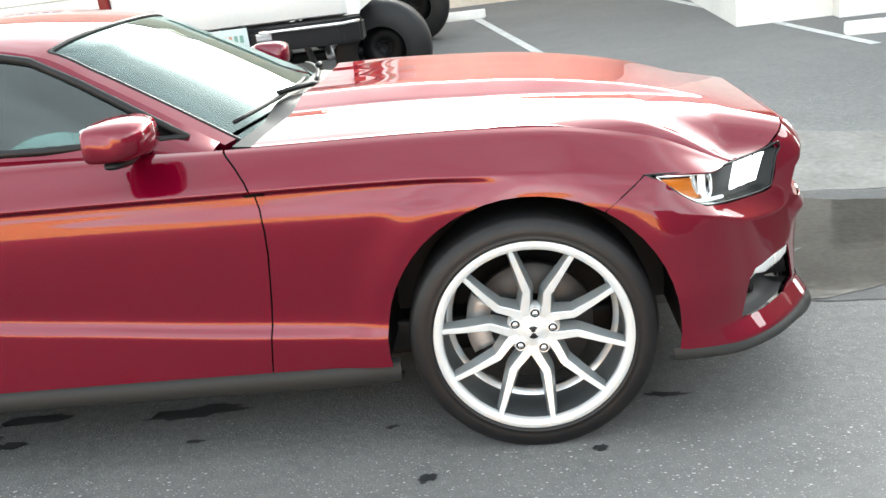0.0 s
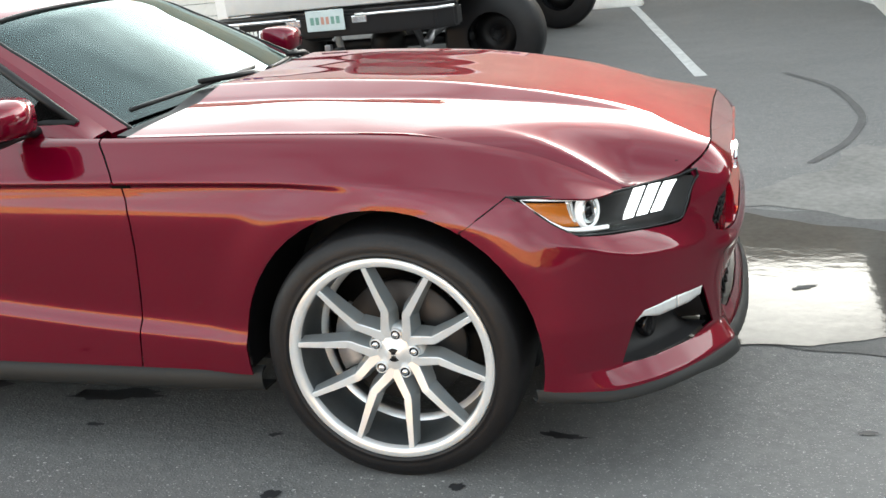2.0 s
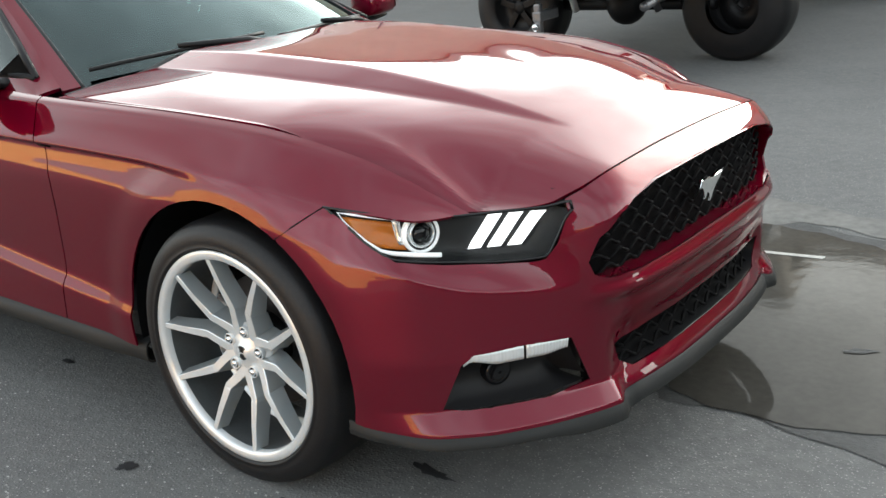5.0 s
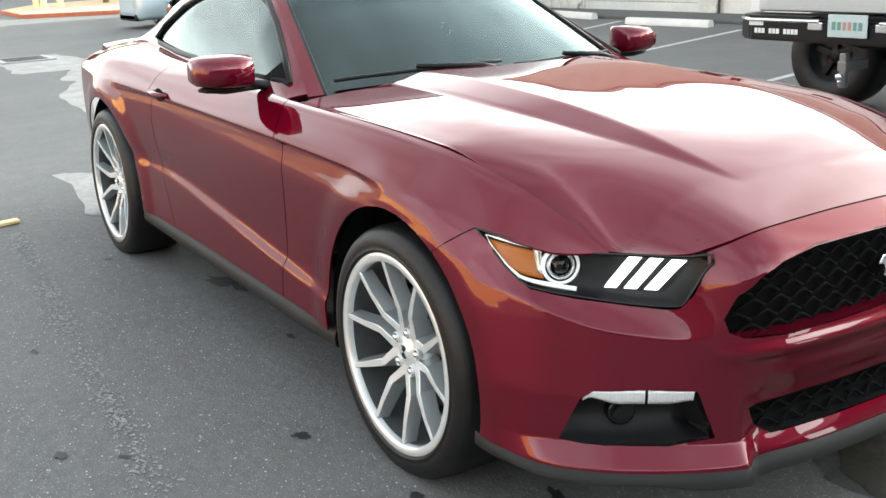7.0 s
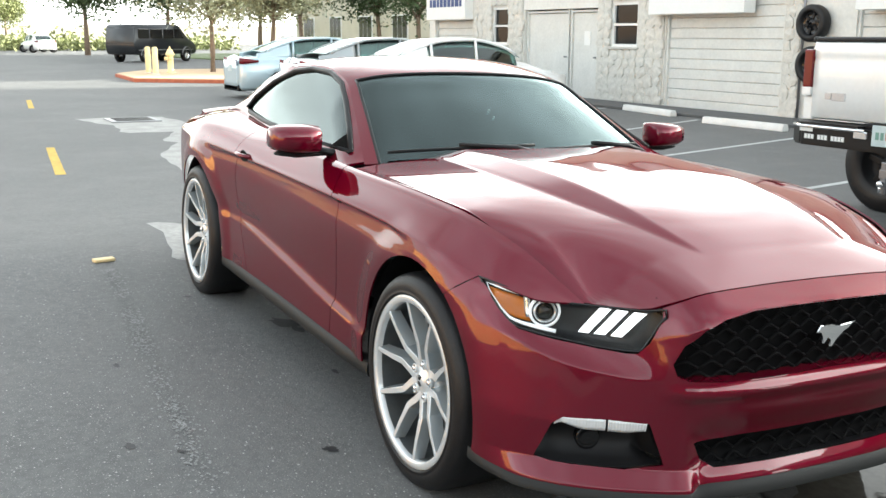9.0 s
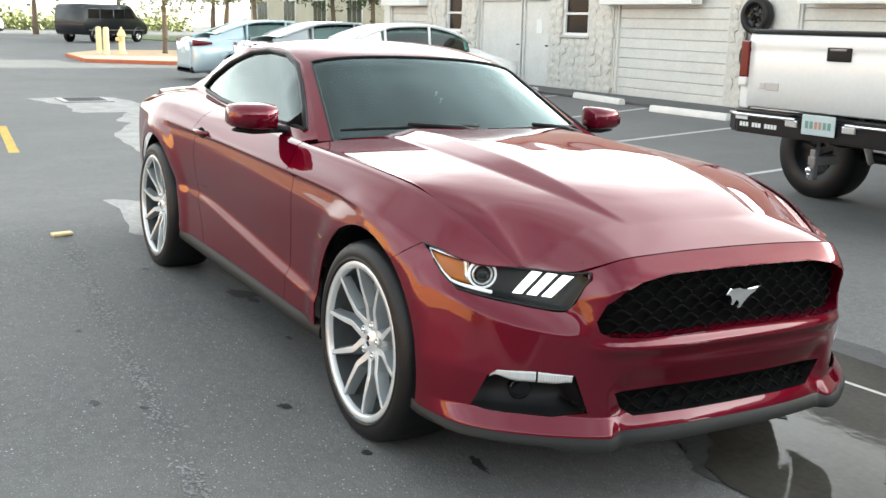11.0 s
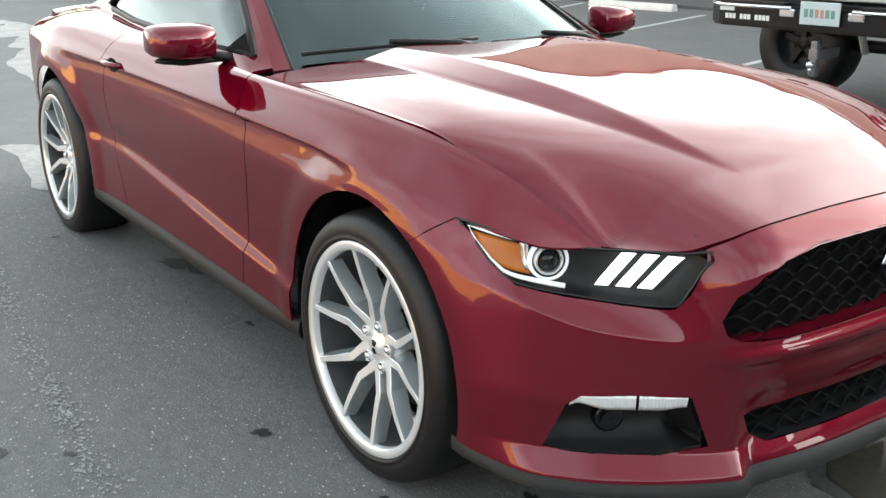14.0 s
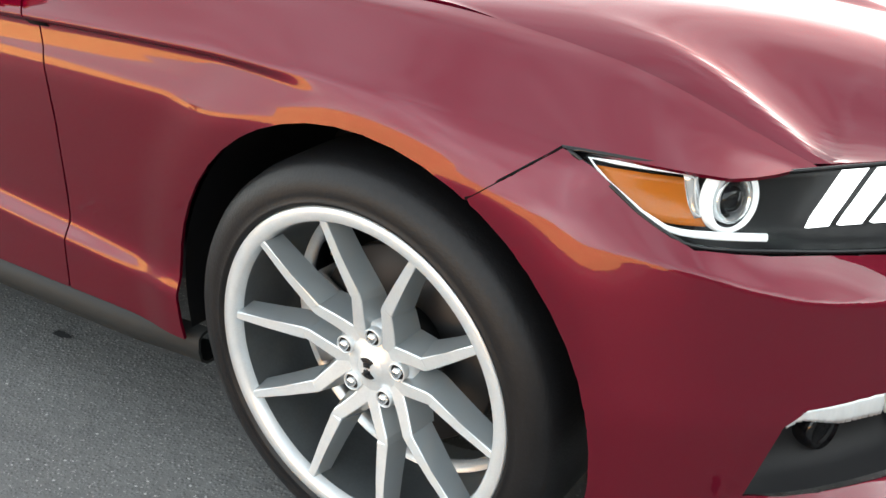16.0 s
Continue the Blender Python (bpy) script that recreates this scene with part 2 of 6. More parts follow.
def inside(poly, p):
    odd, j = False, len(poly) - 1
    for i in range(len(poly)):
        (xi, yi), (xj, yj) = poly[i], poly[j]
        if (yi > p[1]) != (yj > p[1]) and p[0] < (xj - xi) * (p[1] - yi) / (yj - yi) + xi:
            odd = not odd
        j = i
    return odd


def cut(bm, poly, a, b, keep=lambda c: True):
    """Cuts the outline poly, given in the axes a and b, clean out of a sheet where keep(centre) holds."""
    lo = (min(p[0] for p in poly) - 0.03, min(p[1] for p in poly) - 0.03)
    hi = (max(p[0] for p in poly) + 0.03, max(p[1] for p in poly) + 0.03)
    pool = {f for f in bm.faces if any(lo[0] < v.co[a] < hi[0] and lo[1] < v.co[b] < hi[1] for v in f.verts) and keep(f.calc_center_median())}
    for i in range(len(poly)):
        p, q = poly[i - 1], poly[i]
        if abs(p[0] - q[0]) + abs(p[1] - q[1]) < 1e-6:
            continue
        near = (min(p[0], q[0]) - 0.02, max(p[0], q[0]) + 0.02, min(p[1], q[1]) - 0.02, max(p[1], q[1]) + 0.02)
        faces = [f for f in pool if f.is_valid and max(v.co[a] for v in f.verts) >= near[0] and min(v.co[a] for v in f.verts) <= near[1] and max(v.co[b] for v in f.verts) >= near[2] and min(v.co[b] for v in f.verts) <= near[3]]
        if not faces:
            continue
        geom = faces + list({e for f in faces for e in f.edges}) + list({v for f in faces for v in f.verts})
        co, no = [0, 0, 0], [0, 0, 0]
        co[a], co[b] = p
        no[a], no[b] = q[1] - p[1], p[0] - q[0]
        res = bmesh.ops.bisect_plane(bm, geom=geom, dist=1e-6, plane_co=co, plane_no=Vector(no).normalized())
        pool.update(g for g in res["geom"] if isinstance(g, bmesh.types.BMFace))
    dead = []
    for f in bm.faces:
        c = f.calc_center_median()
        if lo[0] < c[a] < hi[0] and lo[1] < c[b] < hi[1] and keep(c) and inside(poly, (c[a], c[b])):
            dead.append(f)
    bmesh.ops.delete(bm, geom=dead, context="FACES")
    return bm


def strip(points, width):
    """The outline of a narrow slit along a line of 2D points."""
    left, right = [], []
    for k, p in enumerate(points):
        a, b = points[max(k - 1, 0)], points[min(k + 1, len(points) - 1)]
        d = Vector((b[0] - a[0], b[1] - a[1])).normalized()
        left.append((p[0] - d.y * width / 2, p[1] + d.x * width / 2))
        right.append((p[0] + d.y * width / 2, p[1] - d.x * width / 2))
    return left + right[::-1]


def islands(bm):
    """The unconnected pieces of a sheet, as new sheets."""
    todo, out = set(bm.faces), []
    while todo:
        stack, seen = [todo.pop()], []
        while stack:
            f = stack.pop()
            seen.append(f)
            for e in f.edges:
                for g in e.link_faces:
                    if g in todo:
                        todo.discard(g)
                        stack.append(g)
        nb, made = bmesh.new(), {}
        for f in seen:
            for v in f.verts:
                if v not in made:
                    made[v] = nb.verts.new(v.co)
            try:
                nb.faces.new([made[v] for v in f.verts])
            except ValueError:
                pass
        out.append(nb)
    bm.free()
    return out


def skin(ob, thick, even=True):
    """Gives a sheet its thickness, inwards."""
    s = ob.modifiers.new("skin", "SOLIDIFY")
    s.thickness, s.offset = thick, -1.0
    return ob

# ---- the red coupe ----
CAR = pose(0, 0, 0, -1.89, 0.97, 0)            # the road falls to the gutter: the car leans with it
coupe = thing("sports_coupe", CAR, "ruby red two-door coupe with silver wheels, parked on asphalt", "car")
HUB_Z, AXLES = 0.356, (0.0, -2.72)
ARCH_R = 0.424

# body sides: rows from the bonnet gap down to the sill, each a line along the car
SX = (0.62, 0.35, 0.05, -0.35, -0.8, -1.4, -2.0, -2.72, -3.3, -3.85)
SIDE = [
    (row(SX, (0.760, 0.888, 0.944, 0.961, 0.966, 0.985, 1.000, 1.018, 0.988, 0.920)), row(SX, (0.701, 0.778, 0.812, 0.825, 0.829, 0.800, 0.768, 0.690, 0.645, 0.600))),
    (row(SX, (0.757, 0.878, 0.935, 0.952, 0.958, 0.972, 0.985, 1.008, 0.975, 0.908)), row(SX, (0.708, 0.797, 0.838, 0.847, 0.850, 0.832, 0.815, 0.785, 0.715, 0.640))),
    (row(SX, (0.753, 0.856, 0.905, 0.920, 0.926, 0.925, 0.935, 0.955, 0.930, 0.875)), row(SX, (0.720, 0.826, 0.872, 0.880, 0.882, 0.884, 0.896, 0.905, 0.842, 0.690))),
    (row(SX, (0.748, 0.795, 0.835, 0.852, 0.860, 0.866, 0.870, 0.872, 0.870, 0.860)), row(SX, (0.800, 0.895, 0.925, 0.926, 0.930, 0.932, 0.942, 0.955, 0.900, 0.735))),
    (row(SX, (0.742, 0.775, 0.815, 0.836, 0.842, 0.847, 0.850, 0.845, 0.840, 0.830)), row(SX, (0.818, 0.908, 0.930, 0.909, 0.903, 0.904, 0.922, 0.960, 0.903, 0.738))),
    (row(SX, (0.722, 0.742, 0.778, 0.800, 0.812, 0.818, 0.820, 0.802, 0.792, 0.780)), row(SX, (0.838, 0.918, 0.937, 0.916, 0.907, 0.908, 0.927, 0.966, 0.905, 0.740))),
    (row(SX, (0.700, 0.705, 0.735, 0.745, 0.750, 0.755, 0.755, 0.745, 0.730, 0.720)), row(SX, (0.855, 0.926, 0.942, 0.928, 0.917, 0.915, 0.931, 0.968, 0.906, 0.740))),
    (row(SX, (0.610, 0.610, 0.620, 0.620, 0.620, 0.635, 0.650, 0.640, 0.620, 0.620)), row(SX, (0.890, 0.932, 0.939, 0.922, 0.911, 0.909, 0.924, 0.962, 0.903, 0.738))),
    (row(SX, (0.500, 0.500, 0.475, 0.440, 0.462, 0.515, 0.562, 0.545, 0.520, 0.520)), row(SX, (0.910, 0.930, 0.932, 0.914, 0.903, 0.900, 0.911, 0.946, 0.894, 0.730))),
    (row(SX, (0.440, 0.440, 0.410, 0.375, 0.402, 0.458, 0.505, 0.485, 0.460, 0.460)), row(SX, (0.918, 0.930, 0.928, 0.925, 0.922, 0.918, 0.922, 0.944, 0.886, 0.725))),
    (row(SX, (0.305, 0.305, 0.300, 0.295, 0.295, 0.295, 0.295, 0.300, 0.305, 0.330)), row(SX, (0.918, 0.925, 0.926, 0.922, 0.920, 0.918, 0.922, 0.930, 0.868, 0.710))),
]


@functools.lru_cache(maxsize=None)
def side_rows(x):
    return spline(*[(i, r[0](x)) for i, r in enumerate(SIDE)]), spline(*[(i, r[1](x)) for i, r in enumerate(SIDE)])


def side_point(x, v, s):
    """v runs from 0 at the bonnet gap to 10 at the sill."""
    zs, ws = side_rows(x)
    z, w = zs(v), ws(v)
    for ax in AXLES:
        d = math.hypot(x - ax, z - HUB_Z)
        if v > 2.2:
            w += 0.014 * smoothstep(0.565, 0.445, d)
    return Vector((x, s * w, z))


def outward(bm, centre=(-1.4, 0, 0.5)):
    bmesh.ops.recalc_face_normals(bm, faces=bm.faces)
    c = Vector(centre)
    if sum((f.calc_center_median() - c).dot(f.normal) * f.calc_area() for f in bm.faces) < 0:
        bmesh.ops.reverse_faces(bm, faces=bm.faces)
    return bm


def sheet(name, bm, mat, parent, label="", thick=0.006, centre=(-1.4, 0, 0.5)):
    bmesh.ops.remove_doubles(bm, verts=bm.verts, dist=0.0014)
    outward(bm, centre)
    me = bpy.data.meshes.new(name)
    bm.to_mesh(me)
    bm.free()
    me.materials.append(mat)
    me.shade_smooth()
    ob = new(name, me)
    ob.parent = parent
    if label:
        ob["label"] = label
    skin(ob, thick)
    e = ob.modifiers.new("crisp_edges", "EDGE_SPLIT")
    e.split_angle = radians(42)
    return ob


def arch(ax, r=ARCH_R):
    return [(ax + r * math.cos(a), HUB_Z + r * math.sin(a)) for a in steps(-0.32, math.pi + 0.32, 30)] + [(ax - r * 0.9, 0.10), (ax + r * 0.9, 0.10)]


DOOR_FRONT = [(-0.865, 1.03), (-0.842, 0.965), (-0.806, 0.925), (-0.776, 0.885), (-0.756, 0.845), (-0.745, 0.800), (-0.740, 0.740), (-0.742, 0.660), (-0.752, 0.560), (-0.768, 0.430), (-0.785, 0.29)]
DOOR_REAR = [(-2.05, 1.05), (-2.045, 0.90), (-2.06, 0.75), (-2.04, 0.58), (-1.96, 0.42), (-1.90, 0.29)]
LAMP_TOP = [(0.345, 0.797), (0.46, 0.780), (0.54, 0.767), (0.64, 0.760)]
SEAM = [(0.16, 0.672), (0.276, 0.750), (0.345, 0.797)]
vs_side = sorted(set(steps(0, 10, 50) + [2.9, 3.1, 3.35, 3.65, 3.9, 4.1, 0.1, 0.3, 8.9, 9.1]))
xs_side = sorted(set([round(x, 4) for x in steps(0.62, -3.85, 236)]))



def side_w(x, z):
    lo, hi = 0.0, 10.0
    zs, ws = side_rows(round(x, 3))
    for _ in range(12):
        m = (lo + hi) / 2
        lo, hi = (m, hi) if zs(m) > z else (lo, m)
    return ws(lo) + (0.014 * smoothstep(0.565, 0.445, math.hypot(x, z - HUB_Z)) if lo > 2.2 else 0.0)


DOORS = {}
for s in (-1, 1):
    bm = grid(lambda x, v: side_point(x, v, s), xs_side, vs_side)
    for ax in AXLES:
        cut(bm, arch(ax), 0, 2)
    cut(bm, strip(DOOR_FRONT, 0.005), 0, 2)
    cut(bm, strip(DOOR_REAR, 0.005), 0, 2)
    cut(bm, SEAM + LAMP_TOP[1:] + [(0.66, 0.29), (0.16, 0.29)], 0, 2)
    cut(bm, [(0.612, 0.70), (0.612, 0.90), (0.70, 0.90), (0.70, 0.70)], 0, 2)
    for nb in islands(bm):
        if len(nb.faces) < 40:
            nb.free()
            continue
        x = sum(v.co.x for v in nb.verts) / len(nb.verts)
        if x > -0.75:
            sheet("front_wing", nb, PAINT, coupe)
        elif x > -2.0:
            DOORS[s] = sheet("car_door", nb, PAINT, coupe)
        else:
            sheet("rear_quarter", nb, PAINT, coupe)

# black backing added behind the door gaps, for the shade in them
for s in (-1, 1):
    for gap in (DOOR_FRONT, DOOR_REAR):
        xs_gap = row([z for x, z in gap], [x for x, z in gap])
        bm = grid(lambda z, k: Vector((xs_gap(z) + k, s * (side_w(xs_gap(z) + k, z) - 0.010), z)), steps(0.33, 0.958, 24), (-0.03, 0.0, 0.03))
        skin(part("door_jamb", bm, GRILLE_BLACK, coupe, "black backing standing for the shade in a door gap"), 0.004)

# bonnet
HOOD_BACK = spline((0, -0.665), (0.3, -0.675), (0.6, -0.705), (0.775, -0.750))
HOOD_FRONT = spline((0, 0.820), (0.15, 0.820), (0.3, 0.823), (0.42, 0.826), (0.47, 0.822), (0.52, 0.806), (0.56, 0.776), (0.585, 0.752), (0.62, 0.710), (0.66, 0.658), (0.70, 0.603))
HOOD_EDGE = spline((0, 0.827), (0.3, 0.823), (0.45, 0.818), (0.6, 0.808), (0.75, 0.789), (0.88, 0.757), (1, 0.702))
HOOD_MID = row((-0.8, -0.5, -0.1, 0.3, 0.6, 0.75, 0.83, 0.9), (1.018, 1.018, 1.001, 0.961, 0.907, 0.867, 0.841, 0.815))
GAP_Z = SIDE[0][0]
GAP_W = SIDE[0][1]
# the raised middle: foot and crest of its flank, and its height, along the car
FOOT_W = row((-0.8, -0.5, -0.15, 0.15, 0.4, 0.62, 0.8), (0.525, 0.515, 0.500, 0.458, 0.395, 0.315, 0.25))
CREST_W = row((-0.8, -0.5, -0.15, 0.15, 0.4, 0.62, 0.8), (0.395, 0.385, 0.375, 0.365, 0.342, 0.300, 0.24))
RIDGE_H = row((-0.8, -0.5, 0.0, 0.30, 0.5, 0.64), (0.030, 0.031, 0.030, 0.021, 0.010, 0.0))


def hood_z(x, w):
    e = GAP_Z(min(x, 0.615)) - 0.001
    if x > 0.615:
        e = 0.760
    m = HOOD_MID(x)
    wg = GAP_W(min(x, 0.615))
    k = min(1.0, w / wg)
    z = m + (e - m) * (0.25 * k ** 2 + 0.75 * k ** 4.5)
    f, c, h = FOOT_W(x), CREST_W(x), max(0.0, RIDGE_H(x))
    t = min(1.0, max(0.0, (f - w) / (f - c)))
    t += 0.10 * (smoothstep(-0.2, 0.25, (f - w) / (f - c)) - 1) * smoothstep(0.5, 0.0, t)
    z += h * (max(0.0, t) - 0.16 * smoothstep(c, c - 0.32, w))
    # fine upturned lip along the edge
    return z + 0.0022 * smoothstep(0.020, 0.004, wg - w) * smoothstep(0.45, 0.30, x)


def hood_point(u, v):
    wg = HOOD_EDGE(u)
    w = abs(v) * wg
    x = HOOD_BACK(w) + (HOOD_FRONT(w) - HOOD_BACK(w)) * u
    xf = HOOD_FRONT(w)
    z = hood_z(x, w) + (HOOD_TIP(w) - hood_z(xf, w)) * smoothstep(0.42, 0.0, xf - x) ** 1.3
    return Vector((x, math.copysign(w, v) if v else 0.0, z))


HOOD_TIP = row((0, 0.15, 0.30, 0.42, 0.47, 0.52, 0.56, 0.585, 0.62, 0.70, 0.76), (0.836, 0.835, 0.832, 0.828, 0.822, 0.807, 0.788, 0.775, 0.768, 0.764, 0.764))
bm = grid(hood_point, steps(0, 1, 90), sorted(set(steps(-1, 1, 150) + [s * v for s in (-1, 1) for v in (0.972, 0.978, 0.984, 0.99, 0.995)])))
sheet("bonnet", bm, PAINT, coupe, thick=0.008, centre=(0, 0, -3))
# black strip added under the bonnet's front gap, as the shade in it
bm = bmesh.new()
tube(bm, [(HOOD_FRONT(abs(w)) - 0.006, w, HOOD_TIP(abs(w)) - 0.011) for w in steps(-0.44, 0.44, 40)], 0.010, 6)
part("bonnet_seal", bm, GRILLE_BLACK, coupe, "black strip standing for the shade in the bonnet gap")

# front bumper skin: a line round the nose, blended from low to high
TS = (0, 0.14, 0.26, 0.36, 0.44, 0.53, 0.63, 0.73, 0.82, 0.91, 1.0)
W_HI = row(TS, (0, 0.16, 0.30, 0.42, 0.510, 0.580, 0.70, 0.80, 0.862, 0.905, 0.932))
X_HI = row(TS, (0.906, 0.905, 0.901, 0.894, 0.874, 0.790, 0.655, 0.552, 0.452, 0.330, 0.200))
W_LO = row(TS, (0, 0.16, 0.30, 0.42, 0.52, 0.61, 0.71, 0.80, 0.866, 0.908, 0.935))
X_LO = row(TS, (0.912, 0.910, 0.900, 0.882, 0.852, 0.804, 0.738, 0.660, 0.560, 0.430, 0.260))
TOP_Z = row((0, 0.15, 0.30, 0.42, 0.47, 0.52, 0.56, 0.585, 0.62, 0.72, 0.80, 0.85, 0.895, 0.94), (0.834, 0.833, 0.830, 0.826, 0.820, 0.803, 0.782, 0.766, 0.762, 0.757, 0.768, 0.780, 0.797, 0.80))


CREASE = row((0.45, 0.535, 0.60, 0.69, 0.776, 0.82, 0.86, 0.94), (0.588, 0.586, 0.580, 0.590, 0.606, 0.624, 0.654, 0.70))


def nose(t, z):
    """A point of the bumper skin at the way t round the nose (0 the middle, 1 the wheel arch) and the height z."""
    k = min(1.0, max(0.0, (z - 0.44) / 0.20))
    k = k * k * (3 - 2 * k)
    zc, b = CREASE(W_HI(t)), smoothstep(0.42, 0.50, t)
    if b > 0:
        u = min(1.0, max(0.0, (z - zc) / 0.105))
        k += b * ((0.30 * max(0.0, z - 0.44) / (zc - 0.44) if z < zc else 0.30 + 0.70 * (1 - (1 - u) ** 1.6)) - k)
    w, x = W_LO(t) + (W_HI(t) - W_LO(t)) * k, X_LO(t) + (X_HI(t) - X_LO(t)) * k
    x -= 0.10 * smoothstep(0.755, 0.90, z) * max(0.0, 1 - 1.2 * t) + 0.035 * smoothstep(0.66, 0.80, z) * smoothstep(0.43, 0.58, t) * smoothstep(0.95, 0.6, t)
    x += 0.016 * math.exp(-((z - 0.552) / 0.022) ** 2) * smoothstep(0.52, 0.43, t)
    x -= 0.030 * smoothstep(0.50, 0.40, z) * smoothstep(0.27, 0.36, z) * smoothstep(0.44, 0.36, t)
    blade = min(1.0, max(0.0, (0.325 - z) / 0.050)) * (0.12 + 0.88 * smoothstep(0.385, 0.425, t)) * smoothstep(0.97, 0.74, t)
    x, w = x + 0.036 * blade, w + 0.016 * blade * smoothstep(0.3, 0.6, t)
    k = smoothstep(0.74, 0.93, t)
    if k > 0:
        w += (side_w(x, z) - w) * k
    return Vector((x, w, z))


def nose_t(y, z):
    """How far round the nose the half-width y lies."""
    lo, hi = 0.0, 1.0
    for _ in range(14):
        m = (lo + hi) / 2
        lo, hi = (m, hi) if nose(m, z).y < abs(y) else (lo, m)
    return lo


def nose_point(u, v):
    t = abs(u)
    w = nose(t, 0.66).y
    zt = TOP_Z(w)
    z = 0.258 + (zt - 0.258) * v
    p = nose(t, z)
    # the top edge runs along the bonnet's front edge
    gap = HOOD_FRONT(w) + 0.005 - nose(t, zt).x
    x = p.x + gap * min(1.0, max(0.0, (z - zt + 0.075) / 0.075)) * smoothstep(0.72, 0.58, w)
    return Vector((x, math.copysign(p.y, u) if u else 0.0, p.z))


GRILLE = [(0.0, 0.785), (0.20, 0.784), (0.325, 0.781), (0.430, 0.763), (0.490, 0.737), (0.535, 0.690), (0.553, 0.632), (0.545, 0.602), (0.520, 0.590), (0.40, 0.585), (0.25, 0.584), (0.0, 0.588)]
LOWER = [(0.0, 0.408), (0.30, 0.408), (0.470, 0.398), (0.442, 0.345), (0.400, 0.320), (0.25, 0.320), (0.0, 0.320)]
LAMP = [(0.900, 0.815), (0.898, 0.796), (0.893, 0.762), (0.881, 0.712), (0.862, 0.680), (0.820, 0.668), (0.776, 0.660), (0.70, 0.650), (0.640, 0.645), (0.615, 0.649), (0.592, 0.680), (0.564, 0.748), (0.556, 0.83), (0.900, 0.85)]
FOG = [(0.812, 0.434), (0.79, 0.456), (0.70, 0.462), (0.598, 0.458), (0.578, 0.400), (0.556, 0.338), (0.648, 0.322), (0.81, 0.322), (0.845, 0.328)]


def both(poly):
    """A half outline that begins and ends on the middle line, closed with its mirror image."""
    return poly + [(-y, z) for y, z in poly[::-1] if y > 0]


bm = grid(nose_point, steps(-1, 1, 190), steps(0, 1, 96))
cut(bm, both(GRILLE), 1, 2, lambda c: c.x > 0.6)
cut(bm, both(LOWER), 1, 2, lambda c: c.x > 0.6)
for s in (-1, 1):
    cut(bm, [(s * y, z) for y, z in LAMP], 1, 2, lambda c: c.y * s > 0 and c.x > 0.30)
    cut(bm, [(s * y, z) for y, z in FOG], 1, 2, lambda c: c.y * s > 0 and c.x > 0.45)
    cut(bm, arch(0.0, ARCH_R), 0, 2, lambda c: c.y * s > 0.80)
    cut(bm, [(0.10, 0.60), (0.1625, 0.672), (0.2785, 0.750), (0.3475, 0.797), (0.33, 0.90), (0.10, 0.90)], 0, 2, lambda c: c.y * s > 0.80)
keepers = [nb for nb in islands(bm)]
keepers.sort(key=lambda b: -len(b.faces))
for nb in keepers[1:]:
    nb.free()
bumper = sheet("front_bumper", keepers[0], PAINT, coupe, thick=0.005, centre=(-1.0, 0, 0.5))

# dark strip laid in the shut line between wing and bumper, as its shade
for s in (-1, 1):
    bm = bmesh.new()
    tube(bm, [(x, s * (side_w(x, z) - 0.0012), z) for x, z in ((0.226, 0.7165), (0.276, 0.750), (0.310, 0.773), (0.343, 0.7955))], 0.0026, 6)
    part("shut_line_seal", bm, GRILLE_BLACK, coupe)

# chin splitter, sill skirts and wheel-arch liners
def chin_point(u, v):
    p = nose(abs(u), 0.265)
    ring = [(-0.004, 0.272), (0.006, 0.264), (0.014, 0.254), (0.014, 0.244), (0.000, 0.236), (-0.06, 0.240)]
    o, z = ring[v]
    tall = smoothstep(0.42, 0.36, abs(u))
    o, z = o + 0.006 * tall * (v < 5), z + 0.013 * tall * (v < 2)
    k = smoothstep(1.0, 0.80, abs(u))
    d = Vector((p.x + 0.5, p.y * 0.8, 0)).normalized()
    dip = 0.014 * smoothstep(0.35, 0.42, abs(u)) * smoothstep(0.62, 0.50, abs(u))
    return Vector((p.x + d.x * o * k, math.copysign(p.y + d.y * o * k, u) if u else 0.0, z + 0.02 * smoothstep(0.8, 1, abs(u)) - dip * (v > 1)))


bm = grid(chin_point, steps(-0.93, 0.93, 120), range(6))
sheet("chin_splitter", bm, SPLITTER, coupe, "dark grey chin splitter", 0.006)
for s in (-1, 1):
    def skirt(x, v):
        prof = [(0.900, 0.304), (0.919, 0.300), (0.930, 0.291), (0.934, 0.266), (0.930, 0.244), (0.918, 0.234), (0.85, 0.230)]
        w, z = prof[v]
        k = smoothstep(-0.40, -0.62, x)
        return Vector((x, s * (w - 0.012 * (1 - k)), z))
    bm = grid(skirt, steps(-0.40, -2.32, 48), range(7))
    sheet("side_skirt", bm, SPLITTER, coupe, "dark grey side skirt", 0.006, (-1.3, 0, 0.3))
    for ax in AXLES:
        bm = grid(lambda a, w: Vector((ax + (ARCH_R + 0.009) * math.cos(a), s * w, HUB_Z + (ARCH_R + 0.009) * math.sin(a))), steps(-0.12, math.pi + 0.12, 32), (0.50, 0.70, 0.905 if ax == 0 else 0.930))
        r = [bm.verts.new((ax + 0.44 * math.cos(a), s * 0.55, HUB_Z + 0.44 * math.sin(a))) for a in steps(-0.12, math.pi + 0.12, 32)]
        bm.faces.new(r)
        part("wheel_arch_liner", bm, PAINT_DARK, coupe)

# underbody
bm = bmesh.new()
box(bm, (3.6, 1.3, 0.12), Matrix.Translation((-1.45, 0, 0.27)), 0.02)
box(bm, (0.75, 0.9, 0.35), Matrix.Translation((0.35, 0, 0.45)), 0.05)
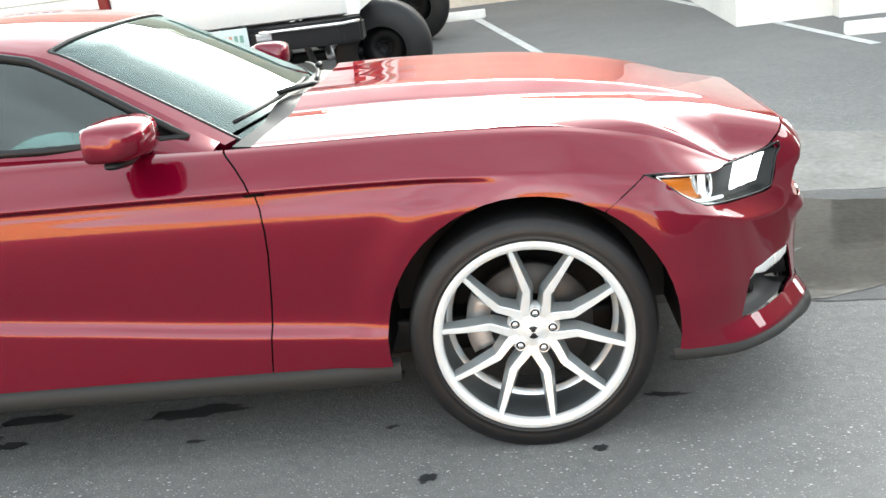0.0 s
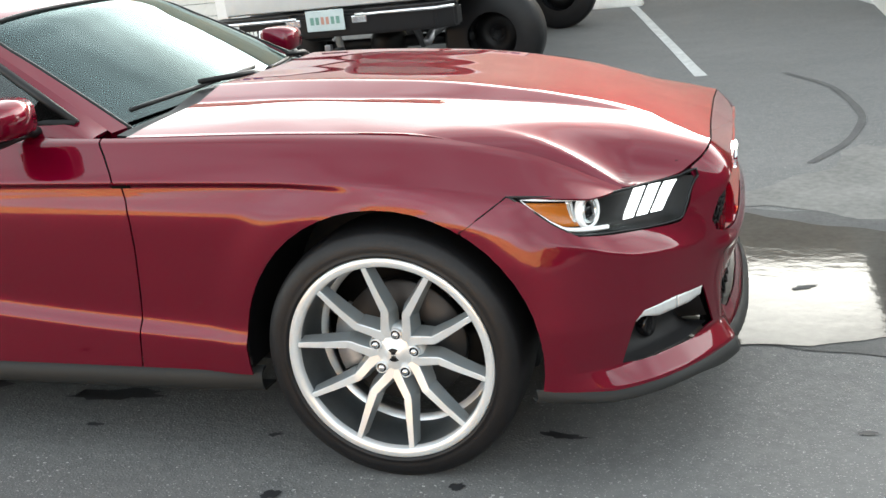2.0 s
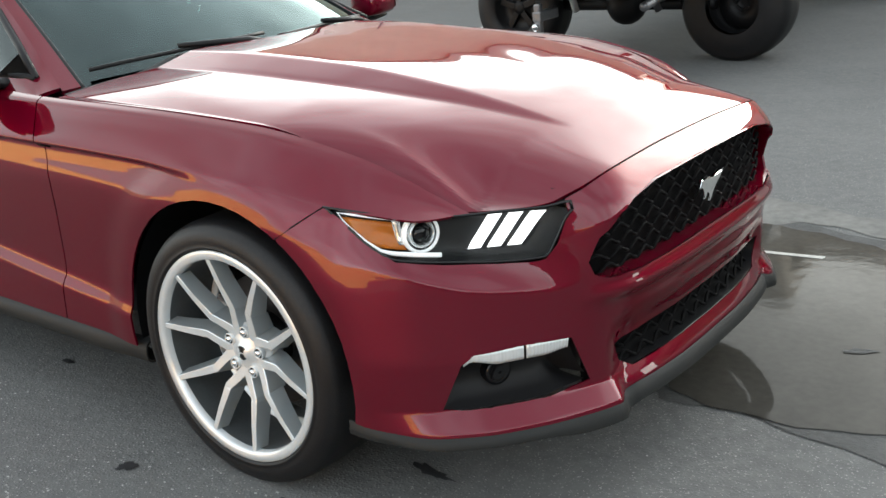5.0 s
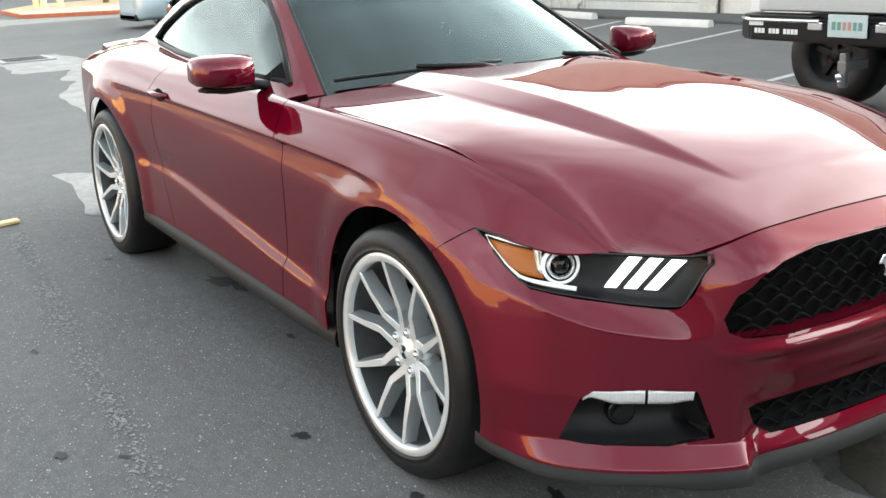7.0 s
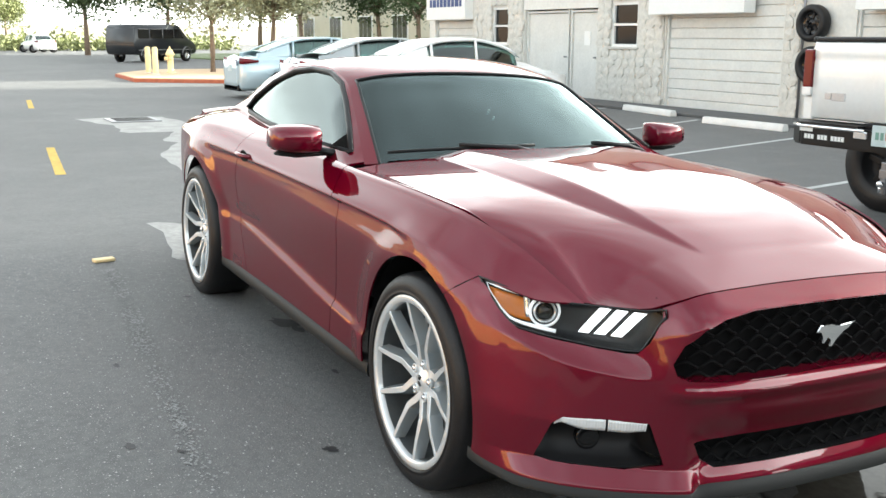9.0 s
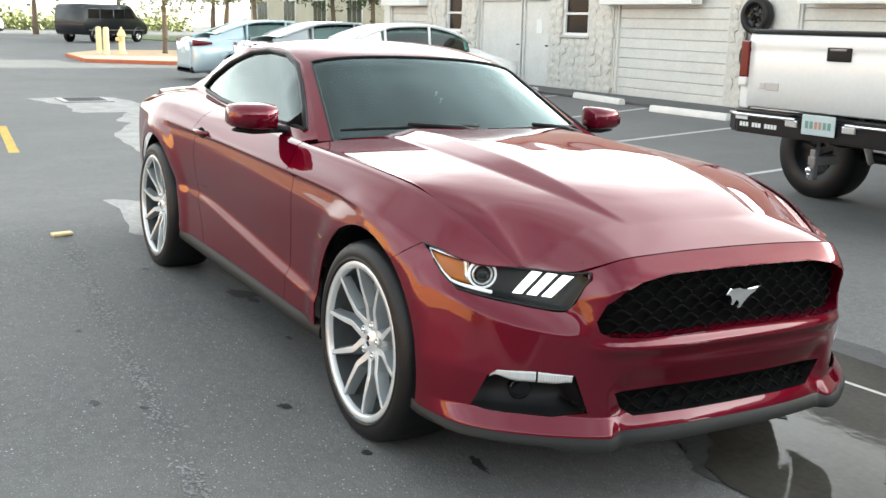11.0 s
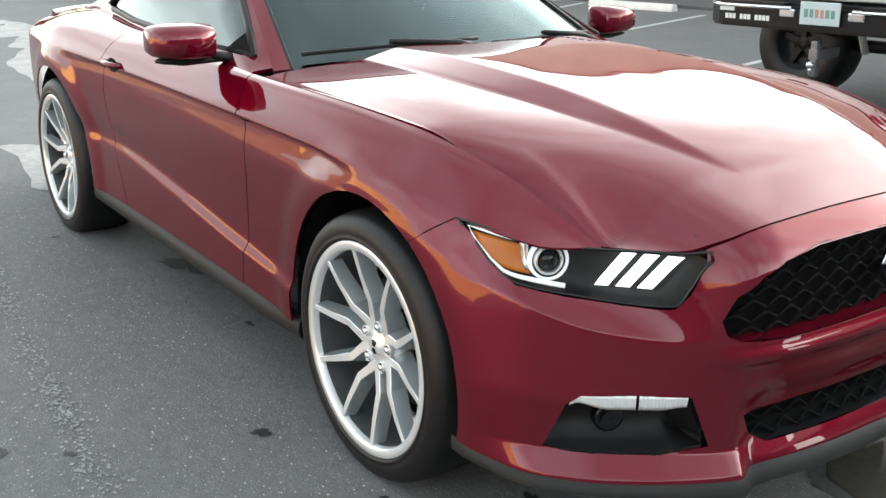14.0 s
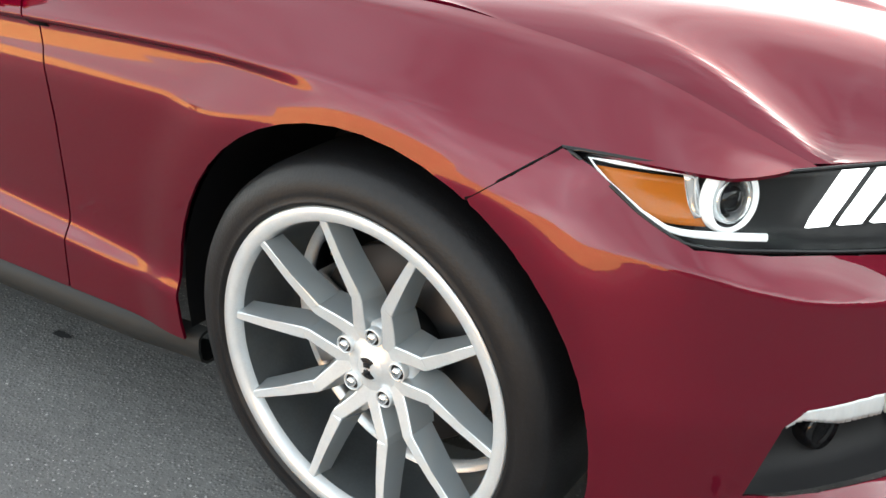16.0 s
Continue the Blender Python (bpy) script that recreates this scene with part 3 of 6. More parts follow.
part("underbody", bm, PAINT_DARK, coupe)

# grille: a recessed black net of cells
def cells(name, outline, z0, z1, back, wide, high, half):
    bm = grid(lambda u, z: Vector((nose(abs(u), z).x - back, math.copysign(nose(abs(u), z).y, u) if u else 0.0, z)), steps(-half, half, 60), steps(z0, z1, 14))
    sheet(name + "_panel", bm, GRILLE_BLACK, coupe, "black grille backing", 0.01)
    bm = bmesh.new()
    rows_n = int((z1 - z0) / high) + 1
    for j in range(rows_n + 1):
        z = z0 + j * high
        y = -0.585
        while y < 0.60:
            cy = y + (wide / 2 if j % 2 else 0)
            if inside(both(outline), (cy, z)):
                pts = []
                for k in range(7):
                    yy = cy - wide / 2 + wide * k / 6
                    zz = z + 0.30 * high * math.cos(math.pi * (k - 3) / 3)
                    t = nose_t(yy, zz)
                    pts.append((nose(t, zz).x - back + 0.014, yy, zz))
                tube(bm, pts, 0.0048, 5)
            y += wide
    part(name + "_mesh", bm, GRILLE_BLACK, coupe, "black wavy grille mesh")


cells("upper_grille", [(y * 0.99, 0.685 + (z - 0.685) * 0.95) for y, z in GRILLE], 0.565, 0.80, 0.060, 0.078, 0.030, 0.50)
cells("lower_grille", LOWER, 0.300, 0.425, 0.036, 0.078, 0.036, 0.46)

# return flanges of the grille openings
for name, outl, deep in (("grille_rim", GRILLE, 0.055), ("lower_grille_rim", LOWER, 0.040)):
    bm = bmesh.new()
    loop = []
    for y, z in both(outl):
        t = nose_t(y, z)
        x = nose(t, z).x
        loop.append((x, y, z))
    a = [bm.verts.new((x - 0.004, y, z)) for x, y, z in loop]
    b = [bm.verts.new((x - deep, y * 0.985, z)) for x, y, z in loop]
    for i in range(len(a)):
        bm.faces.new((a[i - 1], a[i], b[i], b[i - 1]))
    part(name, bm, PAINT if name == "grille_rim" else PAINT_DARK, coupe)

# grille badge, as a plain leaping shape
bm = bmesh.new()
LEAP = [(-0.062, 0.012), (-0.050, 0.034), (-0.036, 0.028), (-0.015, 0.032), (0.012, 0.022), (0.030, 0.030), (0.066, 0.034), (0.040, 0.020), (0.024, 0.006), (0.004, -0.010), (-0.006, -0.036), (-0.016, -0.034), (-0.012, -0.012), (-0.026, -0.002), (-0.032, -0.024), (-0.040, -0.022), (-0.040, 0.000), (-0.046, 0.012)]
prism(bm, [(x * 1.25, z) for x, z in LEAP], 0.012, pose(0.888, -0.005, 0.682, 90, 0, 90))
bmesh.ops.bevel(bm, geom=[e for e in bm.edges if abs(e.verts[0].co.x - e.verts[1].co.x) < 1e-4 and e.verts[0].co.x > 0.892], offset=0.003, segments=2, affect="EDGES")
part("grille_badge", bm, CHROME, coupe, "small chrome leaping badge", smooth=False)

# headlamps and fog pods
def on_nose(y, z, back=0.0):
    t = nose_t(y, z)
    return Vector((nose(t, z).x - back, y, z))


TOPS = row((0.558, 0.575, 0.59, 0.62, 0.72, 0.80, 0.85, 0.892), (0.781, 0.774, 0.769, 0.766, 0.763, 0.771, 0.783, 0.796))
BOTS = row((0.558, 0.566, 0.592, 0.612, 0.65, 0.70, 0.776, 0.820, 0.862, 0.881, 0.893, 0.897), (0.759, 0.744, 0.683, 0.651, 0.648, 0.651, 0.662, 0.669, 0.682, 0.714, 0.764, 0.792))
for s in (-1, 1):
    lamp = new("headlamp")
    lamp.parent = coupe
    lamp["label"] = "angular headlamp with amber marker and three lit bars"

    def lamp_at(w, k, back):
        lo, hi = BOTS(w) + 0.003, TOPS(w) - 0.002
        return on_nose(s * w, lo + (hi - lo) * k, back)

    def inlay(w0, w1, z0, z1, lean, back, nw=5):
        """A slanted tile in the lamp: from the widths w0 to w1, heights z0 to z1, its top moved inboard by lean."""
        return grid(lambda a, b: on_nose(s * (w0 + (w1 - w0) * b - lean * a), z0 + (z1 - z0) * a, back + 0.006), steps(0, 1, 6), steps(0, 1, nw))

    ws = steps(0.560, 0.896, 52)
    bm = grid(lambda w, k: lamp_at(w, k, 0.050 * smoothstep(0.0, 0.12, min(k, 1 - k)) + 0.006), ws, steps(0, 1, 14))
    part("lamp_bowl", bm, PAINT_DARK, lamp)
    bm = grid(lambda w, k: lamp_at(w, k, 0.003), ws, steps(0, 1, 10))
    lens = part("lens", bm, CLEAR, lamp, "clear lens")
    skin(lens, 0.003)
    lens.visible_shadow = False
    bm = bmesh.new()
    rim = [lamp_at(w, 0.0, 0.005) for w in ws] + [lamp_at(w, 1.0, 0.005) for w in ws[::-1]]
    tube(bm, rim + rim[:1], 0.0035, 6)
    part("lamp_surround", bm, GLOSS_BLACK, lamp)
    # white guide round the amber marker
    bm = bmesh.new()
    guide = [(w, TOPS(w) - 0.010) for w in steps(0.785, 0.888, 8)] + [(w, BOTS(w) + 0.018) for w in steps(0.888, 0.772, 10)]
    tube(bm, [on_nose(s * w, z, 0.014) for w, z in guide], [0.0028] * 9 + [0.0035 + 0.0004 * min(i, 6) for i in range(11)], 8)
    part("edge_strip", bm, LAMP_EDGE, lamp, "white light guide")
    bm = grid(lambda a, b: on_nose(s * (0.816 + 0.068 * b), BOTS(0.816 + 0.068 * b) + 0.027 + (TOPS(0.816 + 0.068 * b) - BOTS(0.816 + 0.068 * b) - 0.045) * a, 0.026), steps(0, 1, 6), steps(0, 1, 8))
    skin(part("amber_marker", bm, AMBER, lamp, "amber side marker"), 0.006)
    bm = inlay(0.812, 0.824, 0.706, 0.764, 0.0, 0.018, 2)
    skin(part("marker_frame", bm, LAMP_CLEAR, lamp, "silver marker frame"), 0.006)
    c = on_nose(s * 0.780, 0.726, 0.034)
    d = Vector((0.86, s * 0.38, 0.10)).normalized()
    m = Matrix.Translation(c) @ d.to_track_quat("Z", "Y").to_matrix().to_4x4()
    bm = bmesh.new()
    lathe(bm, [(0.001, 0.012), (0.012, 0.010), (0.021, 0.004), (0.024, -0.01)], 24, "z", m)
    part("projector", bm, GLOSS_BLACK, lamp, "dark projector lens")
    bm = bmesh.new()
    lathe(bm, [(0.025, -0.004), (0.027, 0.008), (0.030, 0.010), (0.033, 0.006), (0.034, -0.01)], 32, "z", m)
    part("projector_ring", bm, LAMP_CLEAR, lamp, "silver projector ring")
    bm = bmesh.new()
    lathe(bm, [(0.0385, 0.002), (0.042, 0.010), (0.046, 0.004), (0.046, -0.01)], 32, "z", m)
    part("halo_ring", bm, LAMP_EDGE, lamp, "bright outer ring")
    for w0, w1 in ((0.722, 0.701), (0.690, 0.669), (0.658, 0.637)):
        skin(part("light_bar", inlay(w0, w1, 0.684, 0.756, 0.050, 0.010), LAMP_WHITE, lamp, "slanted lit light bar"), 0.010)

    fog = new("fog_lamp_pod")
    fog.parent = coupe
    fog["label"] = "black fog lamp recess with a silver strip"
    FT = row((0.552, 0.578, 0.598, 0.70, 0.79, 0.812, 0.852), (0.350, 0.402, 0.459, 0.463, 0.457, 0.436, 0.345))
    FB = row((0.552, 0.60, 0.648, 0.81, 0.855), (0.336, 0.328, 0.320, 0.319, 0.328))
    bm = grid(lambda w, k: on_nose(s * w, FB(w) + (FT(w) - FB(w)) * k, 0.020 + 0.070 * math.sin(math.pi * min(1, k * 1.05)) ** 0.6 * smoothstep(0.86, 0.78, w)), steps(0.553, 0.852, 30), steps(0, 1, 14))
    part("recess", bm, PAINT_DARK, fog)
    for w0, w1 in ((0.602, 0.692), (0.698, 0.806)):
        bm = grid(lambda w, k: on_nose(s * w, FT(w) - 0.002 - (0.033 - 0.020 * smoothstep(0.74, 0.806, w) - 0.010 * smoothstep(0.66, 0.60, w)) * k, 0.001 + 0.004 * k + 0.0015 * math.sin(w * 900)), steps(w0, w1, 36), steps(0, 1, 4))
        skin(part("indicator_strip", bm, FOG_STRIP, fog, "silver indicator strip"), 0.010)
    c = on_nose(s * 0.70, 0.382, 0.080)
    m = Matrix.Translation(c) @ Vector((0.85, s * 0.3, 0)).normalized().to_track_quat("Z", "Y").to_matrix().to_4x4()
    bm = bmesh.new()
    lathe(bm, [(0.001, 0.010), (0.026, 0.006), (0.032, 0.012), (0.036, 0.004), (0.036, -0.02)], 24, "z", m)
    part("fog_lamp", bm, GLOSS_BLACK, fog, "small round fog lamp")

# cabin: windscreen, roof and rear screen between the middle line and the roof rail
KT = (0.0, 0.25, 0.5, 0.62, 0.72, 0.80, 0.88, 0.94, 1.0)
MID_X = row(KT, (-0.690, -0.930, -1.180, -1.360, -1.800, -2.220, -2.620, -2.980, -3.300))
MID_Z = row(KT, (0.998, 1.128, 1.252, 1.328, 1.382, 1.358, 1.262, 1.130, 0.998))
RAIL_X = row(KT, (-0.868, -1.075, -1.290, -1.440, -1.820, -2.200, -2.560, -2.860, -3.200))
RAIL_W = row(KT, (0.748, 0.690, 0.632, 0.597, 0.572, 0.580, 0.600, 0.618, 0.635))
RAIL_Z = row(KT, (0.972, 1.085, 1.198, 1.268, 1.322, 1.302, 1.216, 1.100, 0.988))
SCREEN_T, BACK_T, PILLAR_V = 0.615, 0.80, 0.930


def cabin_point(t, v):
    """t from the scuttle (0) to the boot (1), v from the middle (0) to the rails (+1, -1)."""
    a, s = abs(v), (1 if v > 0 else -1)
    k = a ** 2.0
    x = MID_X(t) + (RAIL_X(t) - MID_X(t)) * k
    z = MID_Z(t) + (RAIL_Z(t) - MID_Z(t)) * (0.62 * a ** 2.2 + 0.38 * a ** 7)
    return Vector((x, s * a * RAIL_W(t), z))


def edge_v(t):
    return PILLAR_V + 0.02 * t


vv = steps(-1, 1, 60)
# painted frame: pillars, roof
for s in (-1, 1):
    f = grid(lambda t, k: cabin_point(t, s * (edge_v(t) + (1 - edge_v(t)) * k)), steps(-0.01, SCREEN_T, 26), steps(0, 1, 6))
    sheet("windscreen_pillar", f, PAINT, coupe, thick=0.03)
bm = grid(cabin_point, steps(SCREEN_T, BACK_T, 26), vv)
sheet("roof", bm, PAINT, coupe, thick=0.02)
for s in (-1, 1):
    bm = grid(lambda t, k: cabin_point(t, s * (0.86 + 0.14 * k)), steps(BACK_T, 1.0, 16), steps(0, 1, 6))
    sheet("rear_pillar", bm, PAINT, coupe, thick=0.02)
bm = grid(lambda t, v: cabin_point(t, v * (edge_v(t) - 0.004)) - Vector((0, 0, 0.006)), steps(-0.02, SCREEN_T - 0.004, 30), vv)
ws = sheet("windscreen", bm, SCREEN, coupe, "green-tinted windscreen", 0.005)
ws.visible_shadow = False
bm = bmesh.new()
loop = [cabin_point(t, -(edge_v(t) - 0.004)) for t in steps(-0.02, SCREEN_T - 0.004, 24)] + [cabin_point(SCREEN_T - 0.004, v) for v in steps(-0.90, 0.90, 24)] + [cabin_point(t, edge_v(t) - 0.004) for t in steps(SCREEN_T - 0.004, -0.02, 24)]
tube(bm, [p - Vector((0, 0, 0.003)) for p in loop], 0.007, 6)
part("windscreen_seal", bm, PAINT_DARK, coupe, "black rubber seal")
# dark printed band at the edge of the screen
bm = bmesh.new()
for s in (-1, 1):
    grid(lambda t, k: cabin_point(t, s * (edge_v(t) - 0.004 - 0.050 * k)) - Vector((0, 0, 0.014)), steps(-0.02, SCREEN_T, 24), (0, 1), bm)
grid(lambda v, k: cabin_point(-0.02 + 0.085 * k, v) - Vector((0, 0, 0.014)), steps(-0.9, 0.9, 30), (0, 1), bm)
grid(lambda v, k: cabin_point(SCREEN_T - 0.004 - 0.03 * k, v) - Vector((0, 0, 0.014)), steps(-0.9, 0.9, 30), (0, 1), bm)
skin(part("screen_border", bm, GLOSS_BLACK, coupe, "black screen border"), 0.002)
bm = grid(lambda t, v: cabin_point(t, v * 0.855) - Vector((0, 0, 0.004)), steps(BACK_T + 0.004, 0.985, 20), vv)
rs = sheet("rear_screen", bm, TINT, coupe, "tinted rear screen", 0.005)

# sides of the cabin: rail to belt, with the window opening
BELT_W, BELT_Z = SIDE[0][1], SIDE[0][0]


@functools.lru_cache(maxsize=None)
def cant_ends(x):
    lo, hi = -0.02, 1.0
    for _ in range(16):
        m = (lo + hi) / 2
        lo, hi = (m, hi) if RAIL_X(m) > x else (lo, m)
    return RAIL_W(lo), RAIL_Z(lo), BELT_W(x) - 0.002, BELT_Z(x) - 0.003


def cant(x, k, s, back=0.0):
    """k 0 at the belt, 1 at the rail."""
    rw, rz, bw, bz = cant_ends(x)
    kk = k
    w = bw + (rw - bw) * kk + 0.016 * math.sin(math.pi * kk)
    return Vector((x, s * (w - back), bz + (rz - bz) * kk))


WINDOW = [(-0.960, 1.004), (-1.12, 1.085), (-1.30, 1.180), (-1.46, 1.256), (-1.65, 1.296), (-1.90, 1.303), (-2.12, 1.282), (-2.36, 1.212), (-2.56, 1.118), (-2.66, 1.052), (-2.58, 1.034), (-2.20, 1.020), (-1.40, 1.006)]
for s in (-1, 1):
    bm = grid(lambda x, k: cant(x, k, s), steps(-0.875, -3.19, 130), steps(0, 1, 22))
    cut(bm, WINDOW, 0, 2)
    sheet("window_frame", bm, PAINT, coupe, thick=0.012, centre=(-1.6, 0, 1.1))
    bm = grid(lambda x, k: cant(x, k, s, 0.008), steps(-0.90, -2.75, 60), steps(0, 1, 20))
    g = sheet("side_window", bm, TINT, coupe, "tinted side window", 0.004, (-1.6, 0, 1.1))
    g.visible_shadow = False
    bm = bmesh.new()

    def on_cant(x, z, back=0.0):
        lo, hi = cant(x, 0, s, back), cant(x, 1, s, back)
        k = (z - lo.z) / max(1e-4, hi.z - lo.z)
        return cant(x, k, s, back)

    line = [on_cant(x, z) for x, z in WINDOW]
    tube(bm, line + line[:1], 0.013, 8)
    part("window_seal", bm, PAINT_DARK, coupe, "black window seal")
    bm = bmesh.new()
    prism(bm, [(-0.955, 1.004), (-1.10, 1.078), (-1.135, 1.012)], 0.012, Matrix.Translation((0, s * 0.800, 0)) @ pose(0, 0, 0, 90, 0, 0))
    for v in bm.verts:
        v.co = on_cant(v.co.x, v.co.z, -0.004 if abs(v.co.y) > 0.8 else 0.008)
    part("mirror_sail", bm, PAINT_DARK, coupe, "black corner panel")
    # door mirror
    mirror = new("door_mirror")
    mirror.parent = coupe
    mirror["label"] = "red door mirror with black base"
    bm = bmesh.new()
    c = Vector((-1.100, s * 0.970, 1.050))
    for i, (dy, hx, hz, ox) in enumerate(((-0.100, 0.036, 0.048, 0.010), (-0.090, 0.048, 0.056, 0.006), (-0.03, 0.056, 0.058, 0.0), (0.04, 0.054, 0.055, -0.006), (0.082, 0.046, 0.047, -0.014), (0.096, 0.030, 0.034, -0.022))):
        ring = []
        for q in range(20):
            a = 2 * math.pi * q / 20
            ca, sa = math.cos(a), math.sin(a)
            e = 0.42
            nose_x = 1.9 if ca > 0 else 1.0
            ring.append(bm.verts.new(c + Vector((ox + hx * nose_x * math.copysign(abs(ca) ** (e if ca < 0 else 0.6), ca), s * dy, (hz - 0.16 * hz * max(0.0, ca) ** 2) * math.copysign(abs(sa) ** e, sa)))))
        if i:
            for q in range(20):
                bm.faces.new((last[q], last[(q + 1) % 20], ring[(q + 1) % 20], ring[q]))
        else:
            bm.faces.new(ring)
        last = ring
    bm.faces.new(last)
    part("mirror_shell", bm, PAINT, mirror)
    bm = bmesh.new()
    tube(bm, [c + Vector((0.006, s * dy, -0.060 - (0.004 if dy < 0 else 0.0))) for dy in steps(-0.15, 0.08, 8)], [0.022, 0.024, 0.026, 0.030, 0.034, 0.036, 0.034, 0.028, 0.014], 12, 0.45)
    tube(bm, [c + Vector((0.0, -s * 0.09, -0.050)), c + Vector((0.01, -s * 0.14, -0.056)), c + Vector((0.02, -s * 0.21, -0.072))], [0.030, 0.028, 0.036], 12, 0.6)
    part("mirror_base", bm, PAINT_DARK, mirror, "black mirror base")
    bm = bmesh.new()
    box(bm, (0.004, 0.150, 0.085), Matrix.Translation(c + Vector((-0.054, 0, 0.004))), 0.0)
    part("mirror_glass", bm, CHROME, mirror, "mirror glass")
    # handle
    bm = bmesh.new()
    h = side_point(-1.90, 2.75, s)
    tube(bm, [h + Vector((0.085, -s * 0.004, 0.0)), h + Vector((0.06, s * 0.018, 0.002)), h + Vector((0.0, s * 0.026, 0.003)), h + Vector((-0.07, s * 0.016, 0.003)), h + Vector((-0.085, -s * 0.004, 0.002))], [0.012, 0.015, 0.015, 0.014, 0.012], 10, 0.7)
    part("door_handle", bm, PAINT, DOORS[s], "red pull handle")
    # no hollow here: a flat black disc gives the recess its shade
    bm = bmesh.new()
    grid(lambda a, r: h + Vector((0.062 * r * math.cos(a) + 0.01, s * (0.003 + 0.002 * r), 0.028 * r * math.sin(a) - 0.002)), steps(0, 2 * math.pi, 24), (0.05, 1.0), bm)
    part("handle_cup", bm, GRILLE_BLACK, DOORS[s], "flat black disc standing for the shaded handle recess")

# tail, boot lid and rear bumper
def tail_point(u, v):
    t = abs(u)
    z = 0.33 + (0.925 - 0.33) * v
    w = 0.735 - 0.10 * v * v + 0.02 * math.sin(math.pi * v)
    ang = u * math.pi / 2
    x = -3.55 - 0.34 * math.cos(ang) ** 0.7
    return Vector((x if t < 1 else -3.55, w * math.copysign(abs(math.sin(ang)) ** 0.6, u) if u else 0.0, z))


bm = grid(tail_point, steps(-1, 1, 60), steps(0, 1, 16))
sheet("rear_bumper", bm, PAINT, coupe, thick=0.01)
bm = grid(lambda x, v: Vector((x, v * 0.640, 0.996 - 0.066 * smoothstep(-3.15, -3.84, x) - 0.012 * abs(v) ** 3)), steps(-3.15, -3.86, 16), steps(-1, 1, 20))
sheet("boot_lid", bm, PAINT, coupe, thick=0.02, centre=(-3.5, 0, 0))
def lip(v, k):
    # a low ducktail on the boot's edge
    x, z = ((-3.66, -0.004), (-3.74, 0.010), (-3.82, 0.026), (-3.885, 0.040), (-3.90, 0.036), (-3.885, 0.018), (-3.84, 0.0))[k]
    e = abs(v) ** 4
    return Vector((x + 0.05 * v * v, v * 0.640, 0.926 + z - 0.026 * e))


sheet("rear_spoiler", grid(lip, steps(-1, 1, 40), range(7)), PAINT, coupe, thick=0.008, centre=(-3.7, 0, 0.9))

# scuttle, wipers, washer
bm = grid(lambda v, k: Vector((HOOD_BACK(abs(v) * 0.76) - 0.006 - 0.085 * k, v * 0.76, hood_z(HOOD_BACK(abs(v) * 0.76), abs(v) * 0.76) - 0.026 + 0.008 * k)), steps(-1, 1, 40), steps(0, 1, 4))
sheet("scuttle_panel", bm, PAINT_DARK, coupe, "black scuttle panel", 0.01, (-0.7, 0, -2))
for y0, y1, x1 in ((-0.62, -0.02, 0.0), (0.02, 0.58, 0.0)):
    wiper = new("wiper")
    wiper.parent = coupe
    wiper["label"] = "black windscreen wiper"

    def glass_at(y, off, up):
        v = max(-0.9, min(0.9, y / 0.70))
        p = cabin_point(off, v)
        return p + Vector((0.012, 0, 0.012 + up))
    bm = bmesh.new()
    tube(bm, [glass_at(y0 + (y1 - y0) * k, 0.035 + 0.03 * k, 0.006) for k in steps(0, 1, 10)], 0.007, 6)
    part("blade", bm, PAINT_DARK, wiper)
    bm = bmesh.new()
    ym = y0 + (y1 - y0) * 0.45
    tube(bm, [glass_at(y1, 0.005, 0.0), glass_at(y1 - 0.10, 0.02, 0.022), glass_at(ym, 0.048, 0.022)], [0.016, 0.012, 0.008], 8)
    part("arm", bm, PAINT_DARK, wiper)

# cabin inside
bm = bmesh.new()
box(bm, (1.7, 1.30, 0.10), Matrix.Translation((-1.75, 0, 0.42)), 0.02)
part("cabin_floor", bm, CABIN, coupe)
bm = grid(lambda v, k: Vector((-0.80 - 0.42 * k - 0.05 * abs(v), v * 0.68, 0.955 - 0.03 * k - 0.30 * max(0, k - 0.9) * 10)), steps(-1, 1, 20), steps(0, 1, 12))
sheet("dashboard", bm, CABIN, coupe, "dark dashboard", 0.02)
for y in (-0.36, 0.36):
    seat = new("seat")
    seat.parent = coupe
    bm = bmesh.new()
    box(bm, (0.52, 0.50, 0.20), Matrix.Translation((-1.72, y, 0.56)), 0.06, 3)
    part("seat_cushion", bm, CABIN, seat)
    bm = bmesh.new()
    box(bm, (0.16, 0.48, 0.62), Matrix.Translation((-2.02, y, 0.86)) @ pose(0, 0, 0, 0, -18, 0), 0.06, 3)
    part("seat_back", bm, CABIN, seat)
    bm = bmesh.new()
    box(bm, (0.10, 0.26, 0.17), Matrix.Translation((-2.13, y, 1.16)), 0.04, 3)
    part("head_rest", bm, CABIN, seat)
bm = bmesh.new()
lathe(bm, [(0.170 + 0.014 * math.cos(a), 0.014 * math.sin(a)) for a in steps(0, 2 * math.pi, 10)], 32, "x", pose(-1.28, 0.36, 0.93, 0, 20, 0))
box(bm, (0.03, 0.30, 0.06), pose(-1.28, 0.36, 0.93, 0, 20, 0), 0.01)
part("steering_wheel", bm, CABIN, coupe)
bm = bmesh.new()
box(bm, (0.02, 0.24, 0.065), Matrix.Translation((-1.33, 0, 1.235)), 0.008)
part("rear_view_mirror", bm, PAINT_DARK, coupe)
for dz in (0.0, 0.055):
    bm = bmesh.new()
    p = cabin_point(0.30 + dz, -0.08)
    box(bm, (0.002, 0.055, 0.018), Matrix.Translation(p + Vector((-0.016, 0, -0.014))) @ pose(0, 0, 0, 0, -62 + 90, 0), 0.0)
    part("screen_sticker", bm, WHITE_PAINT, coupe, "small white sticker")

